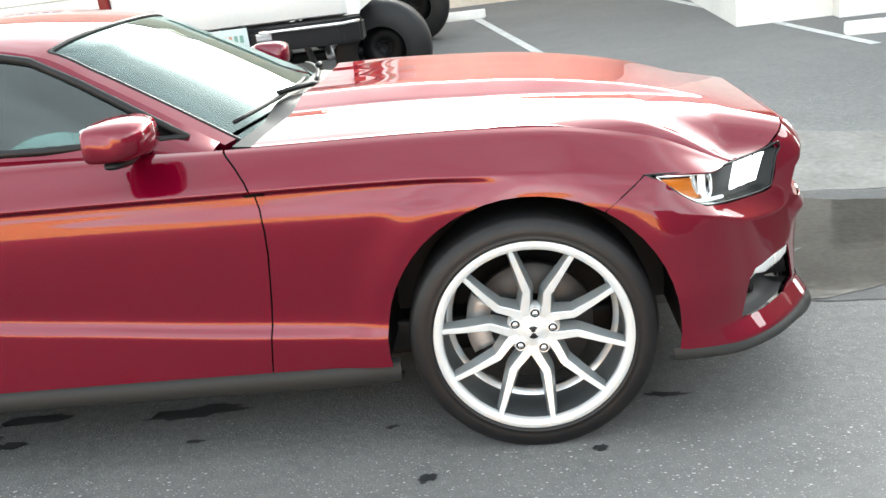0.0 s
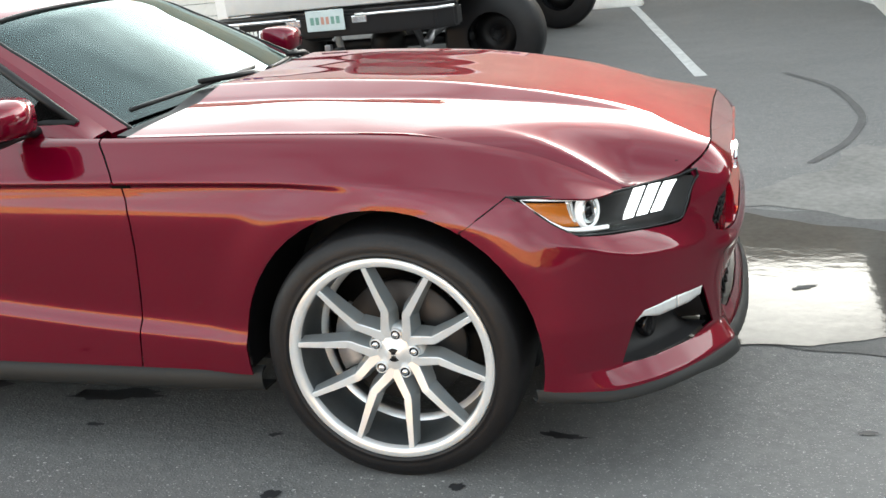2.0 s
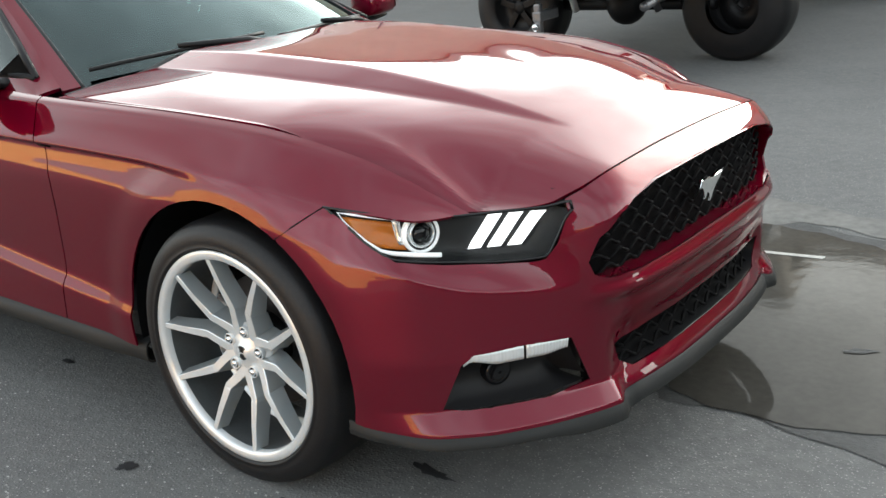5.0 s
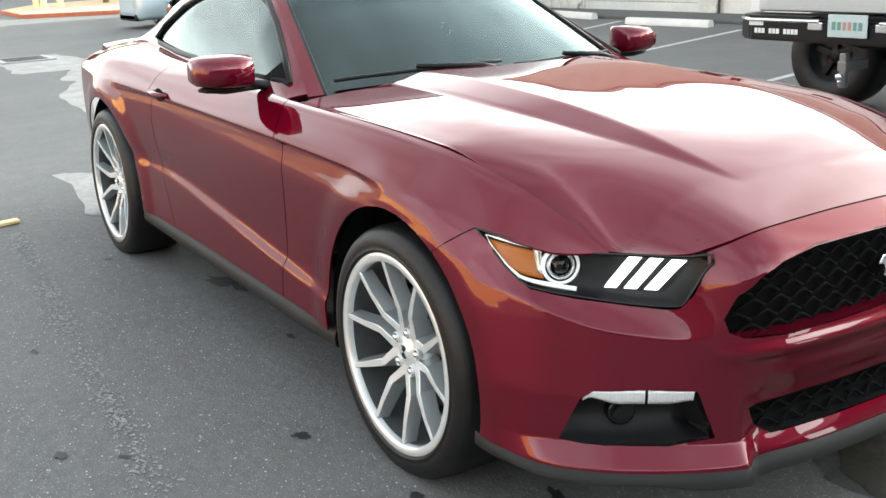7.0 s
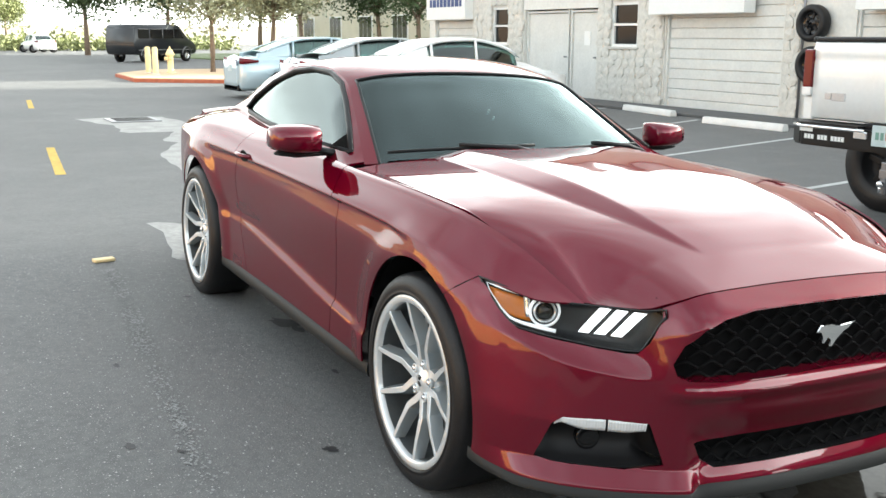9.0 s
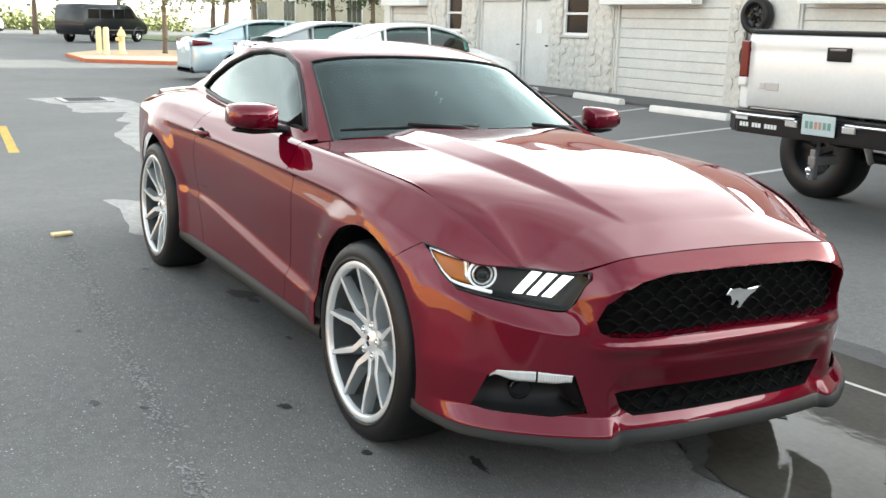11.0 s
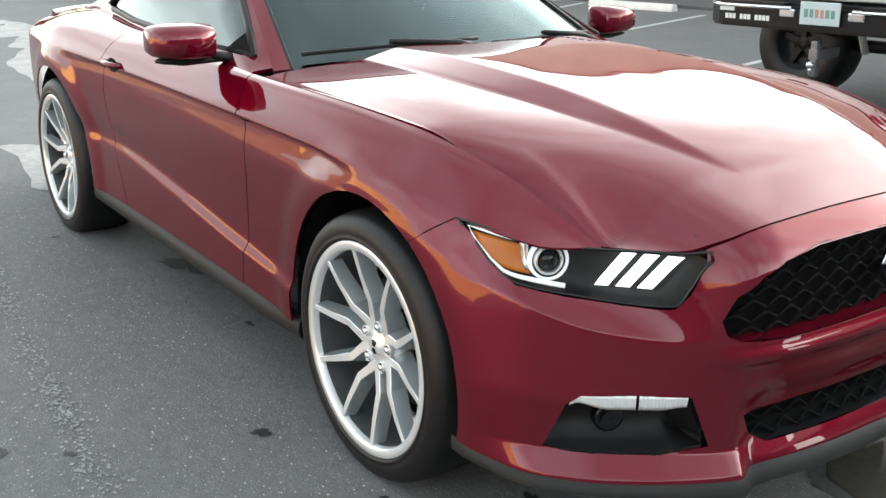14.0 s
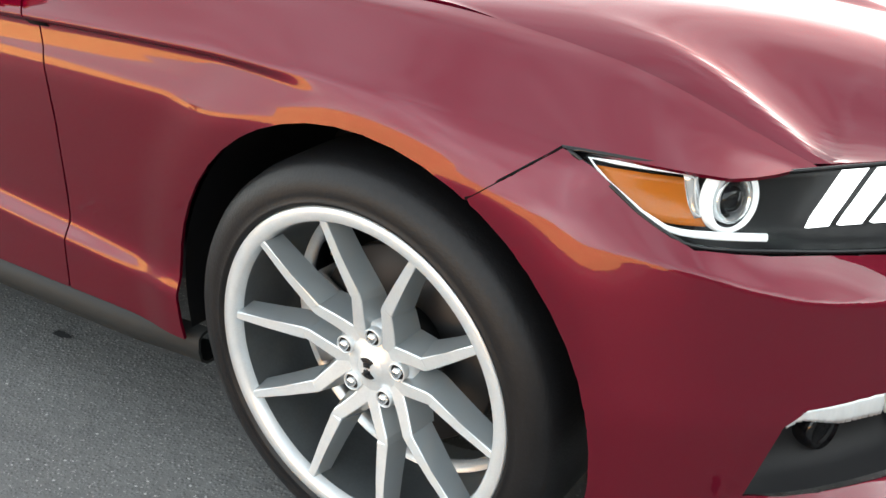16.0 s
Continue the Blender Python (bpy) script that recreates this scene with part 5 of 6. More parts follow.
# ---- the workshops behind the bays ----
WALL_Y, WEST, EAST, TOP = 12.0, -25.3, -3.0, 4.9
OPENINGS = [(-24.9, -22.55, 0.0, 2.35), (-21.45, -20.62, 1.27, 2.25), (-19.85, -16.66, 0.0, 2.15), (-16.10, -15.15, 1.27, 2.25), (-14.22, -10.92, 0.0, 2.30),
            (-9.3, -6.0, 0.0, 2.30), (-4.6, -1.3, 0.0, 2.30)]
cuts = sorted({WEST, EAST, *[v for o in OPENINGS for v in o[:2] if v < EAST]})
bm = bmesh.new()
for a, b in zip(cuts, cuts[1:]):
    gaps = [o for o in OPENINGS if o[0] < (a + b) / 2 < o[1]]
    spans = [(0.0, 3.2)] if not gaps else [(0.0, gaps[0][2]), (gaps[0][3], 3.2)]
    for lo, hi in spans:
        if hi - lo > 0.01:
            box(bm, (b - a, 0.30, hi - lo), Matrix.Translation(((a + b) / 2, WALL_Y + 0.16, (lo + hi) / 2)))
wall = tagged(part("wall_north", bm, WALL_WHITE, smooth=False), "white workshop wall with stone facing and roller doors", "wall", kind="structure")
bm = bmesh.new()
box(bm, (EAST - WEST, 0.30, TOP - 3.2), Matrix.Translation(((EAST + WEST) / 2, WALL_Y + 0.16, (TOP + 3.2) / 2)))
tagged(part("wall_north_upper", bm, WALL_TAN, smooth=False), "tan stucco upper wall of the workshops", "wall", kind="structure")
bm = bmesh.new()
box(bm, (EAST - WEST, 9.0, 0.25), Matrix.Translation(((WEST + EAST) / 2, WALL_Y + 4.81, TOP - 0.35)))
box(bm, (0.3, 8.7, TOP), Matrix.Translation((WEST + 0.15, WALL_Y + 4.66, TOP / 2)))
box(bm, (0.3, 8.7, TOP), Matrix.Translation((EAST - 0.15, WALL_Y + 4.66, TOP / 2)))
box(bm, (EAST - WEST, 0.3, TOP), Matrix.Translation(((WEST + EAST) / 2, WALL_Y + 9.2, TOP / 2)))
tagged(part("workshop_roof", bm, WALL_TAN, smooth=False), "flat roof and plain side walls of the workshops", "roof", kind="structure")
bm = bmesh.new()
box(bm, (EAST - WEST + 0.2, 0.42, 0.16), Matrix.Translation(((WEST + EAST) / 2, WALL_Y + 0.14, TOP + 0.08)), 0.02)
tagged(part("parapet_cap", bm, CONCRETE), "pale parapet coping along the roof", "trim", kind="structure")

# lower range east of it, with the same stucco
bm = bmesh.new()
# its unseen run out to LOW_E is added to keep sun off the lot
LOW_E, LOW_TOP = 14.0, 4.2
for a, b, lo, hi in ((EAST, -1.3, 2.30, LOW_TOP), (-1.3, LOW_E, 0.0, LOW_TOP)):
    box(bm, (b - a, 0.30, hi - lo), Matrix.Translation(((a + b) / 2, WALL_Y + 0.16, (lo + hi) / 2)))
box(bm, (LOW_E - EAST - 0.02, 8.7, 0.25), Matrix.Translation(((LOW_E + EAST) / 2, WALL_Y + 4.66, LOW_TOP - 0.3)))
box(bm, (0.3, 8.6, LOW_TOP), Matrix.Translation((LOW_E - 0.15, WALL_Y + 4.62, LOW_TOP / 2)))
box(bm, (LOW_E - EAST - 0.02, 0.3, LOW_TOP), Matrix.Translation(((LOW_E + EAST) / 2, WALL_Y + 9.2, LOW_TOP / 2)))
tagged(part("wall_north_low", bm, WALL_TAN, smooth=False), "lower tan range of the workshops", "wall", kind="structure")

# stone facing: irregular blocks, each proud of the wall
PIERS = [(-22.5, -21.47), (-20.60, -19.9), (-16.60, -16.12), (-15.13, -14.27), (-10.87, -10.45)]
UNDER = [(-21.47, -20.60, 0.0, 1.2), (-16.12, -15.13, 0.0, 1.2), (-21.47, -20.60, 2.3, 2.6), (-16.12, -15.13, 2.3, 2.6)]
stone_meshes = []
for k in range(10):
    rng = random.Random(100 + k)
    n = rng.choice((5, 6, 7))
    outline = []
    for i in range(n):
        a = 2 * math.pi * (i + 0.5 * rng.random()) / n
        outline.append(((0.155 + 0.04 * rng.random()) * math.cos(a), (0.115 + 0.035 * rng.random()) * math.sin(a)))
    bm = bmesh.new()
    base = [bm.verts.new((x, 0.02, z)) for x, z in outline]
    mid = [bm.verts.new((x * 0.95, -0.030 - 0.014 * rng.random(), z * 0.95)) for x, z in outline]
    top = bm.verts.new((0.02 * rng.random(), -0.052 - 0.02 * rng.random(), 0.0))
    for i in range(n):
        j = (i + 1) % n
        bm.faces.new((base[i], base[j], mid[j], mid[i]))
        bm.faces.new((mid[i], mid[j], top))
    me = bpy.data.meshes.new("stone")
    bmesh.ops.recalc_face_normals(bm, faces=bm.faces)
    bm.to_mesh(me)
    bm.free()
    me.materials.append(STONE)
    stone_meshes.append(me)
rng = random.Random(3)
bm = bmesh.new()
for a, b, lo, hi in [(a, b, 0.0, 2.9) for a, b in PIERS] + UNDER:
    box(bm, (b - a, 0.05, hi - lo), Matrix.Translation(((a + b) / 2, WALL_Y - 0.006, (lo + hi) / 2)))
facing = tagged(part("stone_backing", bm, STONE, smooth=False), "rough white-painted stone facing on the piers", "stone facing", kind="structure")
for a, b, lo, hi in [(a, b, 0.0, 2.9) for a, b in PIERS] + UNDER:
    nz = max(1, round((hi - lo) / 0.205))
    for j in range(nz):
        nx = max(1, round((b - a) / 0.27))
        for i in range(nx):
            st = new("stone", rng.choice(stone_meshes))
            st.parent = facing
            w = (b - a) / nx
            x = a + w * (i + 0.5) + (0.25 * w if j % 2 and i < nx - 1 else 0.0) + rng.uniform(-0.02, 0.02)
            st.matrix_basis = Matrix.Translation((x, WALL_Y - 0.03, lo + (hi - lo) / nz * (j + 0.5) + rng.uniform(-0.02, 0.02))) @ pose(0, 0, 0, 0, rng.uniform(-70, 70), 0) @ Matrix.Diagonal((w / 0.29 * rng.uniform(0.8, 1.25), rng.uniform(0.35, 0.75), rng.uniform(0.8, 1.4), 1.0))


# roller doors of ribbed panels
def roller_door(a, b, h, k):
    door = tagged(new("roller_door"), "closed white sectional garage door with ribbed panels", "garage door", "workshop doors")
    door.matrix_world = Matrix.Translation(((a + b) / 2, WALL_Y + 0.12, 0))
    n = 11
    for j in range(n):
        bm = bmesh.new()
        box(bm, (b - a - 0.06, 0.05, h / n - 0.007), Matrix.Translation((0, 0, h / n * (j + 0.5))), 0.010, 1)
        part("panel", bm, DOOR_WHITE, door, smooth=False)
    for s in (-1, 1):
        bm = bmesh.new()
        box(bm, (0.07, 0.10, h), Matrix.Translation((s * (b - a) / 2 - s * 0.02, -0.03, h / 2)), 0.008)
        part("door_track", bm, DOOR_WHITE, door, smooth=False)
    bm = bmesh.new()
    box(bm, (b - a - 0.06, 0.06, 0.03), Matrix.Translation((0, 0, 0.016)))
    part("bottom_seal", bm, RUBBER, door, smooth=False)


for k, (a, b, lo, hi) in enumerate(OPENINGS):
    if lo == 0 and hi > 2.2:
        roller_door(a, b, hi, k)
SIGN_WHITE = material("white_sign_face", (0.78, 0.79, 0.78), 0.5, vary=0.03, scale=2)
for a, b in ((-24.9, -22.5), (-14.45, -11.65), (-9.1, -6.3), (-4.4, -1.6)):
    sign = thing("sign_box", Matrix.Translation(((a + b) / 2, WALL_Y - 0.16, 2.34)), "white box sign above a workshop door", "sign", "box signs over the doors")
    bm = bmesh.new()
    box(bm, (b - a, 0.30, 0.75), Matrix.Translation((0, 0, -0.02)), 0.02)
    part("sign_face", bm, SIGN_WHITE, sign, smooth=False)
    rng = random.Random(int(-a * 10))
    x = -(b - a) / 2 + 0.25
    while x < (b - a) / 2 - 0.30:
        w = rng.uniform(0.10, 0.22)
        bm = bmesh.new()
        box(bm, (w, 0.012, 0.22), Matrix.Translation((x + w / 2, -0.155, 0.08)))
        part("letter_bar", bm, material("sign_letters", (0.04, 0.07, 0.20), 0.5), sign, smooth=False)
        x += w + 0.06


def sash_window(a, b, lo, hi, name):
    win = tagged(new(name), "white-framed sash window with dark glass", "window", kind="structure")
    win.matrix_world = Matrix.Translation(((a + b) / 2, WALL_Y + 0.06, (lo + hi) / 2))
    w, h = b - a, hi - lo
    bm = bmesh.new()
    for s in (-1, 1):
        box(bm, (0.06, 0.08, h), Matrix.Translation((s * (w / 2 - 0.03), 0, 0)))
        box(bm, (w - 0.12, 0.08, 0.06), Matrix.Translation((0, 0, s * (h / 2 - 0.03))))
    part("window_frame", bm, WHITE_PAINT, win, smooth=False)
    bm = bmesh.new()
    box(bm, (w - 0.12, 0.07, 0.05), Matrix.Translation((0, 0, 0.0)))
    part("meeting_rail", bm, WHITE_PAINT, win, smooth=False)
    for s in (-1, 1):
        bm = bmesh.new()
        box(bm, (w - 0.12, 0.006, h / 2 - 0.085), Matrix.Translation((0, 0.015, s * (h / 4 - 0.002))))
        part("pane", bm, GLOSS_BLACK, win, "dark window pane", smooth=False)
    bm = bmesh.new()
    box(bm, (w + 0.16, 0.16, 0.05), Matrix.Translation((0, -0.06, -h / 2 - 0.027)), 0.008)
    part("sill", bm, CONCRETE, win, smooth=False)


sash_window(-21.45, -20.62, 1.27, 2.25, "window_1")
sash_window(-16.10, -15.15, 1.27, 2.25, "window_2")
for name, a, b in (("door_1", -19.82, -17.92), ("door_2", -17.84, -16.70)):
    d = tagged(new(name), "plain grey-white painted entrance door", "door", kind="structure")
    d.matrix_world = Matrix.Translation(((a + b) / 2, WALL_Y + 0.16, 0))
    bm = bmesh.new()
    box(bm, (b - a - 0.10, 0.05, 2.04), Matrix.Translation((0, 0, 1.03)), 0.004)
    part("leaf", bm, DOOR_WHITE, d, smooth=False)
    bm = bmesh.new()
    for s in (-1, 1):
        box(bm, (0.05, 0.12, 2.14), Matrix.Translation((s * (b - a - 0.05) / 2, -0.02, 1.07)))
    box(bm, (b - a - 0.10, 0.12, 0.05), Matrix.Translation((0, -0.02, 2.09)))
    part("door_frame", bm, DOOR_WHITE, d, smooth=False)
    bm = bmesh.new()
    rod(bm, ((b - a) / 2 - 0.16, -0.10, 1.0), ((b - a) / 2 - 0.16, -0.02, 1.0), 0.02, seg=10)
    part("door_knob", bm, STEEL, d)
bm = bmesh.new()
box(bm, (0.24, 0.01, 0.33), Matrix.Translation((-17.21, WALL_Y + 0.128, 1.45)))
tagged(part("paper_notice", bm, SIGN_WHITE, smooth=False), "white paper notice taped to a door", "notice")
bm = bmesh.new()
box(bm, (EAST - WEST, 1.2, 0.05), Matrix.Translation(((WEST + EAST) / 2, WALL_Y - 0.61, 0.027)), 0.01)
tagged(part("pavement", bm, material("dark_footing", (0.10, 0.10, 0.10), 0.85, vary=0.2, scale=3), smooth=False), "low dark kerb slab along the workshop wall", "pavement", kind="structure")


# wheels shown on the wall beside the doors
def wall_wheel(x, z):
    w = thing("display_wheel", Matrix.Translation((x, WALL_Y - 0.16, z)), "black spoked wheel hung on the workshop wall", "wheel", "wheels hung on the wall")
    bm = bmesh.new()
    lathe(bm, [(0.20, 0.10), (0.31, 0.10), (0.325, 0.06), (0.325, -0.06), (0.31, -0.09), (0.24, -0.10), (0.22, -0.09), (0.20, 0.0)], 40)
    part("tyre", bm, RUBBER, w)
    bm = bmesh.new()
    lathe(bm, [(0.001, -0.06), (0.06, -0.06), (0.07, -0.03), (0.21, -0.02), (0.225, -0.085), (0.235, -0.09), (0.235, 0.0)], 40)
    part("wheel_disc", bm, GLOSS_BLACK, w)
    for k in range(6):
        a = math.radians(60 * k + 15)
        bm = bmesh.new()
        box(bm, (0.05, 0.012, 0.10), Matrix.Translation((0.13 * math.cos(a), -0.035, 0.13 * math.sin(a))) @ pose(0, 0, 0, 0, 90 - math.degrees(a), 0), 0.004)
        part("spoke", bm, PAINT_DARK, w, smooth=False)
    bm = bmesh.new()
    rod(bm, (0, -0.06, 0), (0, 0.20, 0), 0.03, seg=10)
    part("hook", bm, STEEL, w)


wall_wheel(-10.10, 1.74)
wall_wheel(-10.05, 1.02)
bm = bmesh.new()
tube(bm, [(-10.40, WALL_Y - 0.06, 0.0), (-10.40, WALL_Y - 0.06, 3.4)], 0.025, 8)
tagged(part("conduit", bm, STEEL), "thin grey conduit up the workshop wall", "conduit")

# east wing, standing forward
bm = bmesh.new()
box(bm, (0.95, 4.85, 3.0), Matrix.Translation((2.775, 9.275, 1.5)))
box(bm, (10.0, 0.3, 0.6), Matrix.Translation((8.25, 7.0, 2.7)))
box(bm, (10.0, 0.5, 0.28), Matrix.Translation((8.25, 6.9, 0.14)))
box(bm, (10.0, 4.4, 0.2), Matrix.Translation((8.25, 9.40, 2.89)))
tagged(part("wall_east", bm, material("white_stucco", (0.74, 0.73, 0.69), 0.85, vary=0.08, scale=1.5, bump=0.3, bump_scale=60), smooth=False), "white stucco wing with an open dark bay", "wall", kind="structure")

# closing wall across the road, behind the camera
bm = bmesh.new()
box(bm, (88, 0.4, 3.6), Matrix.Translation((-2, -25.0, 1.8)))
tagged(part("wall_south", bm, material("ochre_stucco", (0.46, 0.24, 0.085), 0.9, vary=0.12, scale=0.8, bump=0.3, bump_scale=60), smooth=False), "ochre stucco wall across the road", "wall", kind="structure")

# unseen dark wall, added so the car's side mirrors less bright sky
bm = bmesh.new()
box(bm, (60, 0.4, 4.4), Matrix.Translation((-76.2, -25.0, 2.2)))
tagged(part("wall_south_far", bm, material("brown_stucco", (0.13, 0.085, 0.055), 0.9, vary=0.4, scale=0.5, bump=0.3, bump_scale=60), smooth=False), "unseen dark brown wall added to dim the car's side reflections", "wall", kind="structure")

# unseen closing wall at the lot's east end, added to darken the car's front
bm = bmesh.new()
box(bm, (0.4, 37.0, 6.5), Matrix.Translation((17.2, -6.4, 3.25)))
tagged(part("wall_east_end", bm, material("grey_stucco", (0.11, 0.105, 0.095), 0.9, vary=0.12, scale=0.8, bump=0.3, bump_scale=60), smooth=False), "unseen grey stucco wall closing the lot, added to darken front reflections", "wall", kind="structure")

# ---- pickup ----
def road_wheel(parent, x, y, r, wide, rim, out, name="wheel", mat=STEEL):
    w = new(name)
    w.parent = parent
    w.matrix_basis = Matrix.Translation((x, y, r - 0.01)) @ pose(0, 0, 0, 0, 0, 0 if out < 0 else 180)
    bm = bmesh.new()
    h = wide / 2
    lathe(bm, [(rim * 0.97, h), (r * 0.90, h), (r * 0.985, h * 0.75), (r, h * 0.3), (r, -h * 0.3), (r * 0.985, -h * 0.75), (r * 0.90, -h), (rim * 1.02, -h * 1.02), (rim * 0.97, -h * 0.9)], 48)
    part("tyre", bm, RUBBER, w, "black tyre")
    bm = bmesh.new()
    lathe(bm, [(0.001, -h * 0.55), (rim * 0.25, -h * 0.6), (rim * 0.32, -h * 0.35), (rim * 0.86, -h * 0.40), (rim * 0.97, -h * 0.92), (rim, -h * 0.95), (rim, h * 0.5)], 40)
    part("rim", bm, mat, w)
    for k in range(5):
        a = math.radians(72 * k + 20)
        bm = bmesh.new()
        box(bm, (rim * 0.26, 0.03, rim * 0.70), Matrix.Translation((rim * 0.55 * math.cos(a), -h * 0.5, rim * 0.55 * math.sin(a))) @ pose(0, 0, 0, 0, 90 - math.degrees(a), 0), 0.008)
        part("spoke", bm, mat, w, smooth=False)
    return w


# built with its tail at y = 0, heading +y
pickup = thing("pickup_truck", pose(-2.08, 4.15, 0, 0, 0, 0), "white lifted pickup truck, its tailgate closed", "truck")
TR = 0.43
BED = [(-0.99, 0.98), (-1.0, 1.10), (-0.985, 1.30), (-0.955, 1.42), (-0.93, 1.485)]
for s in (-1, 1):
    bm = bmesh.new()
    f = lambda y, k: Vector((s * -BED[k][0] * (0.985 if y < 0.05 else 1.0), y, BED[k][1] - (0.10 if k == 0 else 0)))
    grid(f, sorted(steps(0.0, 2.3, 40)), range(5), bm)
    cut(bm, [(1.15 + 0.52 * math.cos(a), 0.46 + 0.56 * math.sin(a)) for a in steps(0, 2 * math.pi, 24)[:-1]], 1, 2)
    part("bed_side", bm, WHITE_PAINT, pickup)
    skin(pickup.children[-1], 0.04)
    bm = bmesh.new()
    box(bm, (0.11, 2.3, 0.05), Matrix.Translation((s * 0.90, 1.15, 1.49)), 0.015)
    part("bed_rail_cap", bm, PAINT_DARK, pickup, "black bed rail cap")
    bm = bmesh.new()
    box(bm, (0.085, 0.06, 0.30), Matrix.Translation((s * 0.945, -0.02, 1.265)), 0.015)
    lamp = part("tail_lamp", bm, RED_LENS, pickup, "red tail lamp", smooth=False)
    bm = bmesh.new()
    box(bm, (0.087, 0.062, 0.07), Matrix.Translation((s * 0.945, -0.022, 1.085)), 0.012)
    part("reversing_lens", bm, SIGN_WHITE, lamp, "white reversing lens", smooth=False)
    bm = bmesh.new()
    box(bm, (0.10, 0.05, 0.20), Matrix.Translation((s * 0.94, 0.01, 0.96)), 0.01)
    part("corner_panel", bm, WHITE_PAINT, pickup, smooth=False)
bm = bmesh.new()
box(bm, (1.80, 2.3, 0.06), Matrix.Translation((0, 1.15, 0.92)))
box(bm, (1.80, 0.06, 0.55), Matrix.Translation((0, 2.3, 1.2)))
part("bed_floor", bm, PAINT_DARK, pickup, smooth=False)
bm = bmesh.new()
grid(lambda x, v: Vector((x, (-0.012, -0.030, -0.030, -0.022, -0.030, -0.030, -0.010)[v], (0.87, 0.885, 1.32, 1.345, 1.37, 1.46, 1.475)[v])), steps(-0.895, 0.895, 20), range(7), bm)
gate = part("tailgate", bm, WHITE_PAINT, pickup)
skin(gate, 0.05)
bm = bmesh.new()
box(bm, (1.80, 0.07, 0.035), Matrix.Translation((0, 0.015, 1.492)), 0.012)
part("gate_cap", bm, PAINT_DARK, gate, "black tailgate cap")
bm = bmesh.new()
box(bm, (0.22, 0.02, 0.105), Matrix.Translation((0.0, -0.036, 1.335)), 0.0095, 3)
part("gate_handle", bm, PAINT_DARK, gate, "black handle recess")
bm = bmesh.new()
box(bm, (0.15, 0.012, 0.02), Matrix.Translation((0.0, -0.05, 1.37)), 0.004)
part("handle_lip", bm, STEEL, gate)
bm = bmesh.new()
box(bm, (0.06, 0.008, 0.05), Matrix.Translation((-0.73, -0.034, 1.055)), 0.003)
box(bm, (0.13, 0.008, 0.062), Matrix.Translation((-0.63, -0.034, 1.052)), 0.003)
part("gate_badge", bm, CALIPER, gate, "grey badge bars", smooth=False)
# rear bumper with its plate and bars of lettering
rear = new("rear_bumper")
rear.parent = pickup
rear.matrix_basis = Matrix.Translation((0, 0, 0.07))
bm = bmesh.new()
prism(bm, [(-1.02, -0.02), (-1.0, -0.10), (-0.86, -0.17), (0.86, -0.17), (1.0, -0.10), (1.02, -0.02), (1.0, 0.06), (-1.0, 0.06)], 0.16, Matrix.Translation((0, 0, 0.60)))
bmesh.ops.bevel(bm, geom=[e for e in bm.edges], offset=0.018, segments=2, affect="EDGES")
part("bumper_bar", bm, PAINT_DARK, rear, "dark grey rear bumper", smooth=False)
bm = bmesh.new()
prism(bm, [(-1.0, -0.06), (-0.86, -0.175), (-0.30, -0.178), (-0.30, -0.10), (0.30, -0.10), (0.30, -0.178), (0.86, -0.175), (1.0, -0.06), (0.98, 0.06), (-0.98, 0.06)], 0.022, Matrix.Translation((0, 0, 0.762)))
part("step_pad", bm, PAINT_DARK, rear, smooth=False)
for s in (-1, 1):
    bm = bmesh.new()
    tube(bm, [(s * 0.24, -0.182, 0.752), (s * 0.86, -0.180, 0.752), (s * 0.99, -0.10, 0.752)], 0.014, 8)
    part("bright_trim", bm, CHROME, rear, "chrome trim strip")
    bm = bmesh.new()
    box(bm, (0.12, 0.02, 0.055), Matrix.Translation((s * 0.27, -0.178, 0.72)), 0.008)
    part("plate_lamp", bm, LAMP_CLEAR, rear, smooth=False)
PLATE = material("plate_face", (0.52, 0.60, 0.60), 0.45, vary=0.06, scale=12)
PLATE_INK = material("plate_ink", (0.16, 0.30, 0.25), 0.5)
PLATE_ORANGE = material("plate_orange", (0.50, 0.26, 0.20), 0.5)
bm = bmesh.new()
box(bm, (0.31, 0.012, 0.155), Matrix.Translation((0.0, -0.192, 0.73)), 0.006)
plate = part("number_plate", bm, PLATE, rear, "pale number plate with green bars", smooth=False)
for dx, w, m in ((-0.105, 0.035, PLATE_INK), (-0.062, 0.032, PLATE_INK), (-0.020, 0.030, PLATE_ORANGE), (0.020, 0.030, PLATE_ORANGE), (0.062, 0.032, PLATE_INK), (0.105, 0.035, PLATE_INK)):
    bm = bmesh.new()
    box(bm, (w * 0.8, 0.003, 0.055), Matrix.Translation((dx, -0.1995, 0.73)))
    part("plate_bar", bm, m, plate, smooth=False)
for k in range(12):
    if k in (3, 7):
        continue
    bm = bmesh.new()
    box(bm, (0.026, 0.004, 0.036), Matrix.Translation((-0.80 + 0.033 * k, -0.171, 0.672)))
    part("letter_bar", bm, SIGN_WHITE, rear, smooth=False)
bm = bmesh.new()
box(bm, (0.13, 0.004, 0.03), Matrix.Translation((-0.80, -0.171, 0.725)))
part("bumper_sticker", bm, SIGN_WHITE, rear, "white sticker", smooth=False)
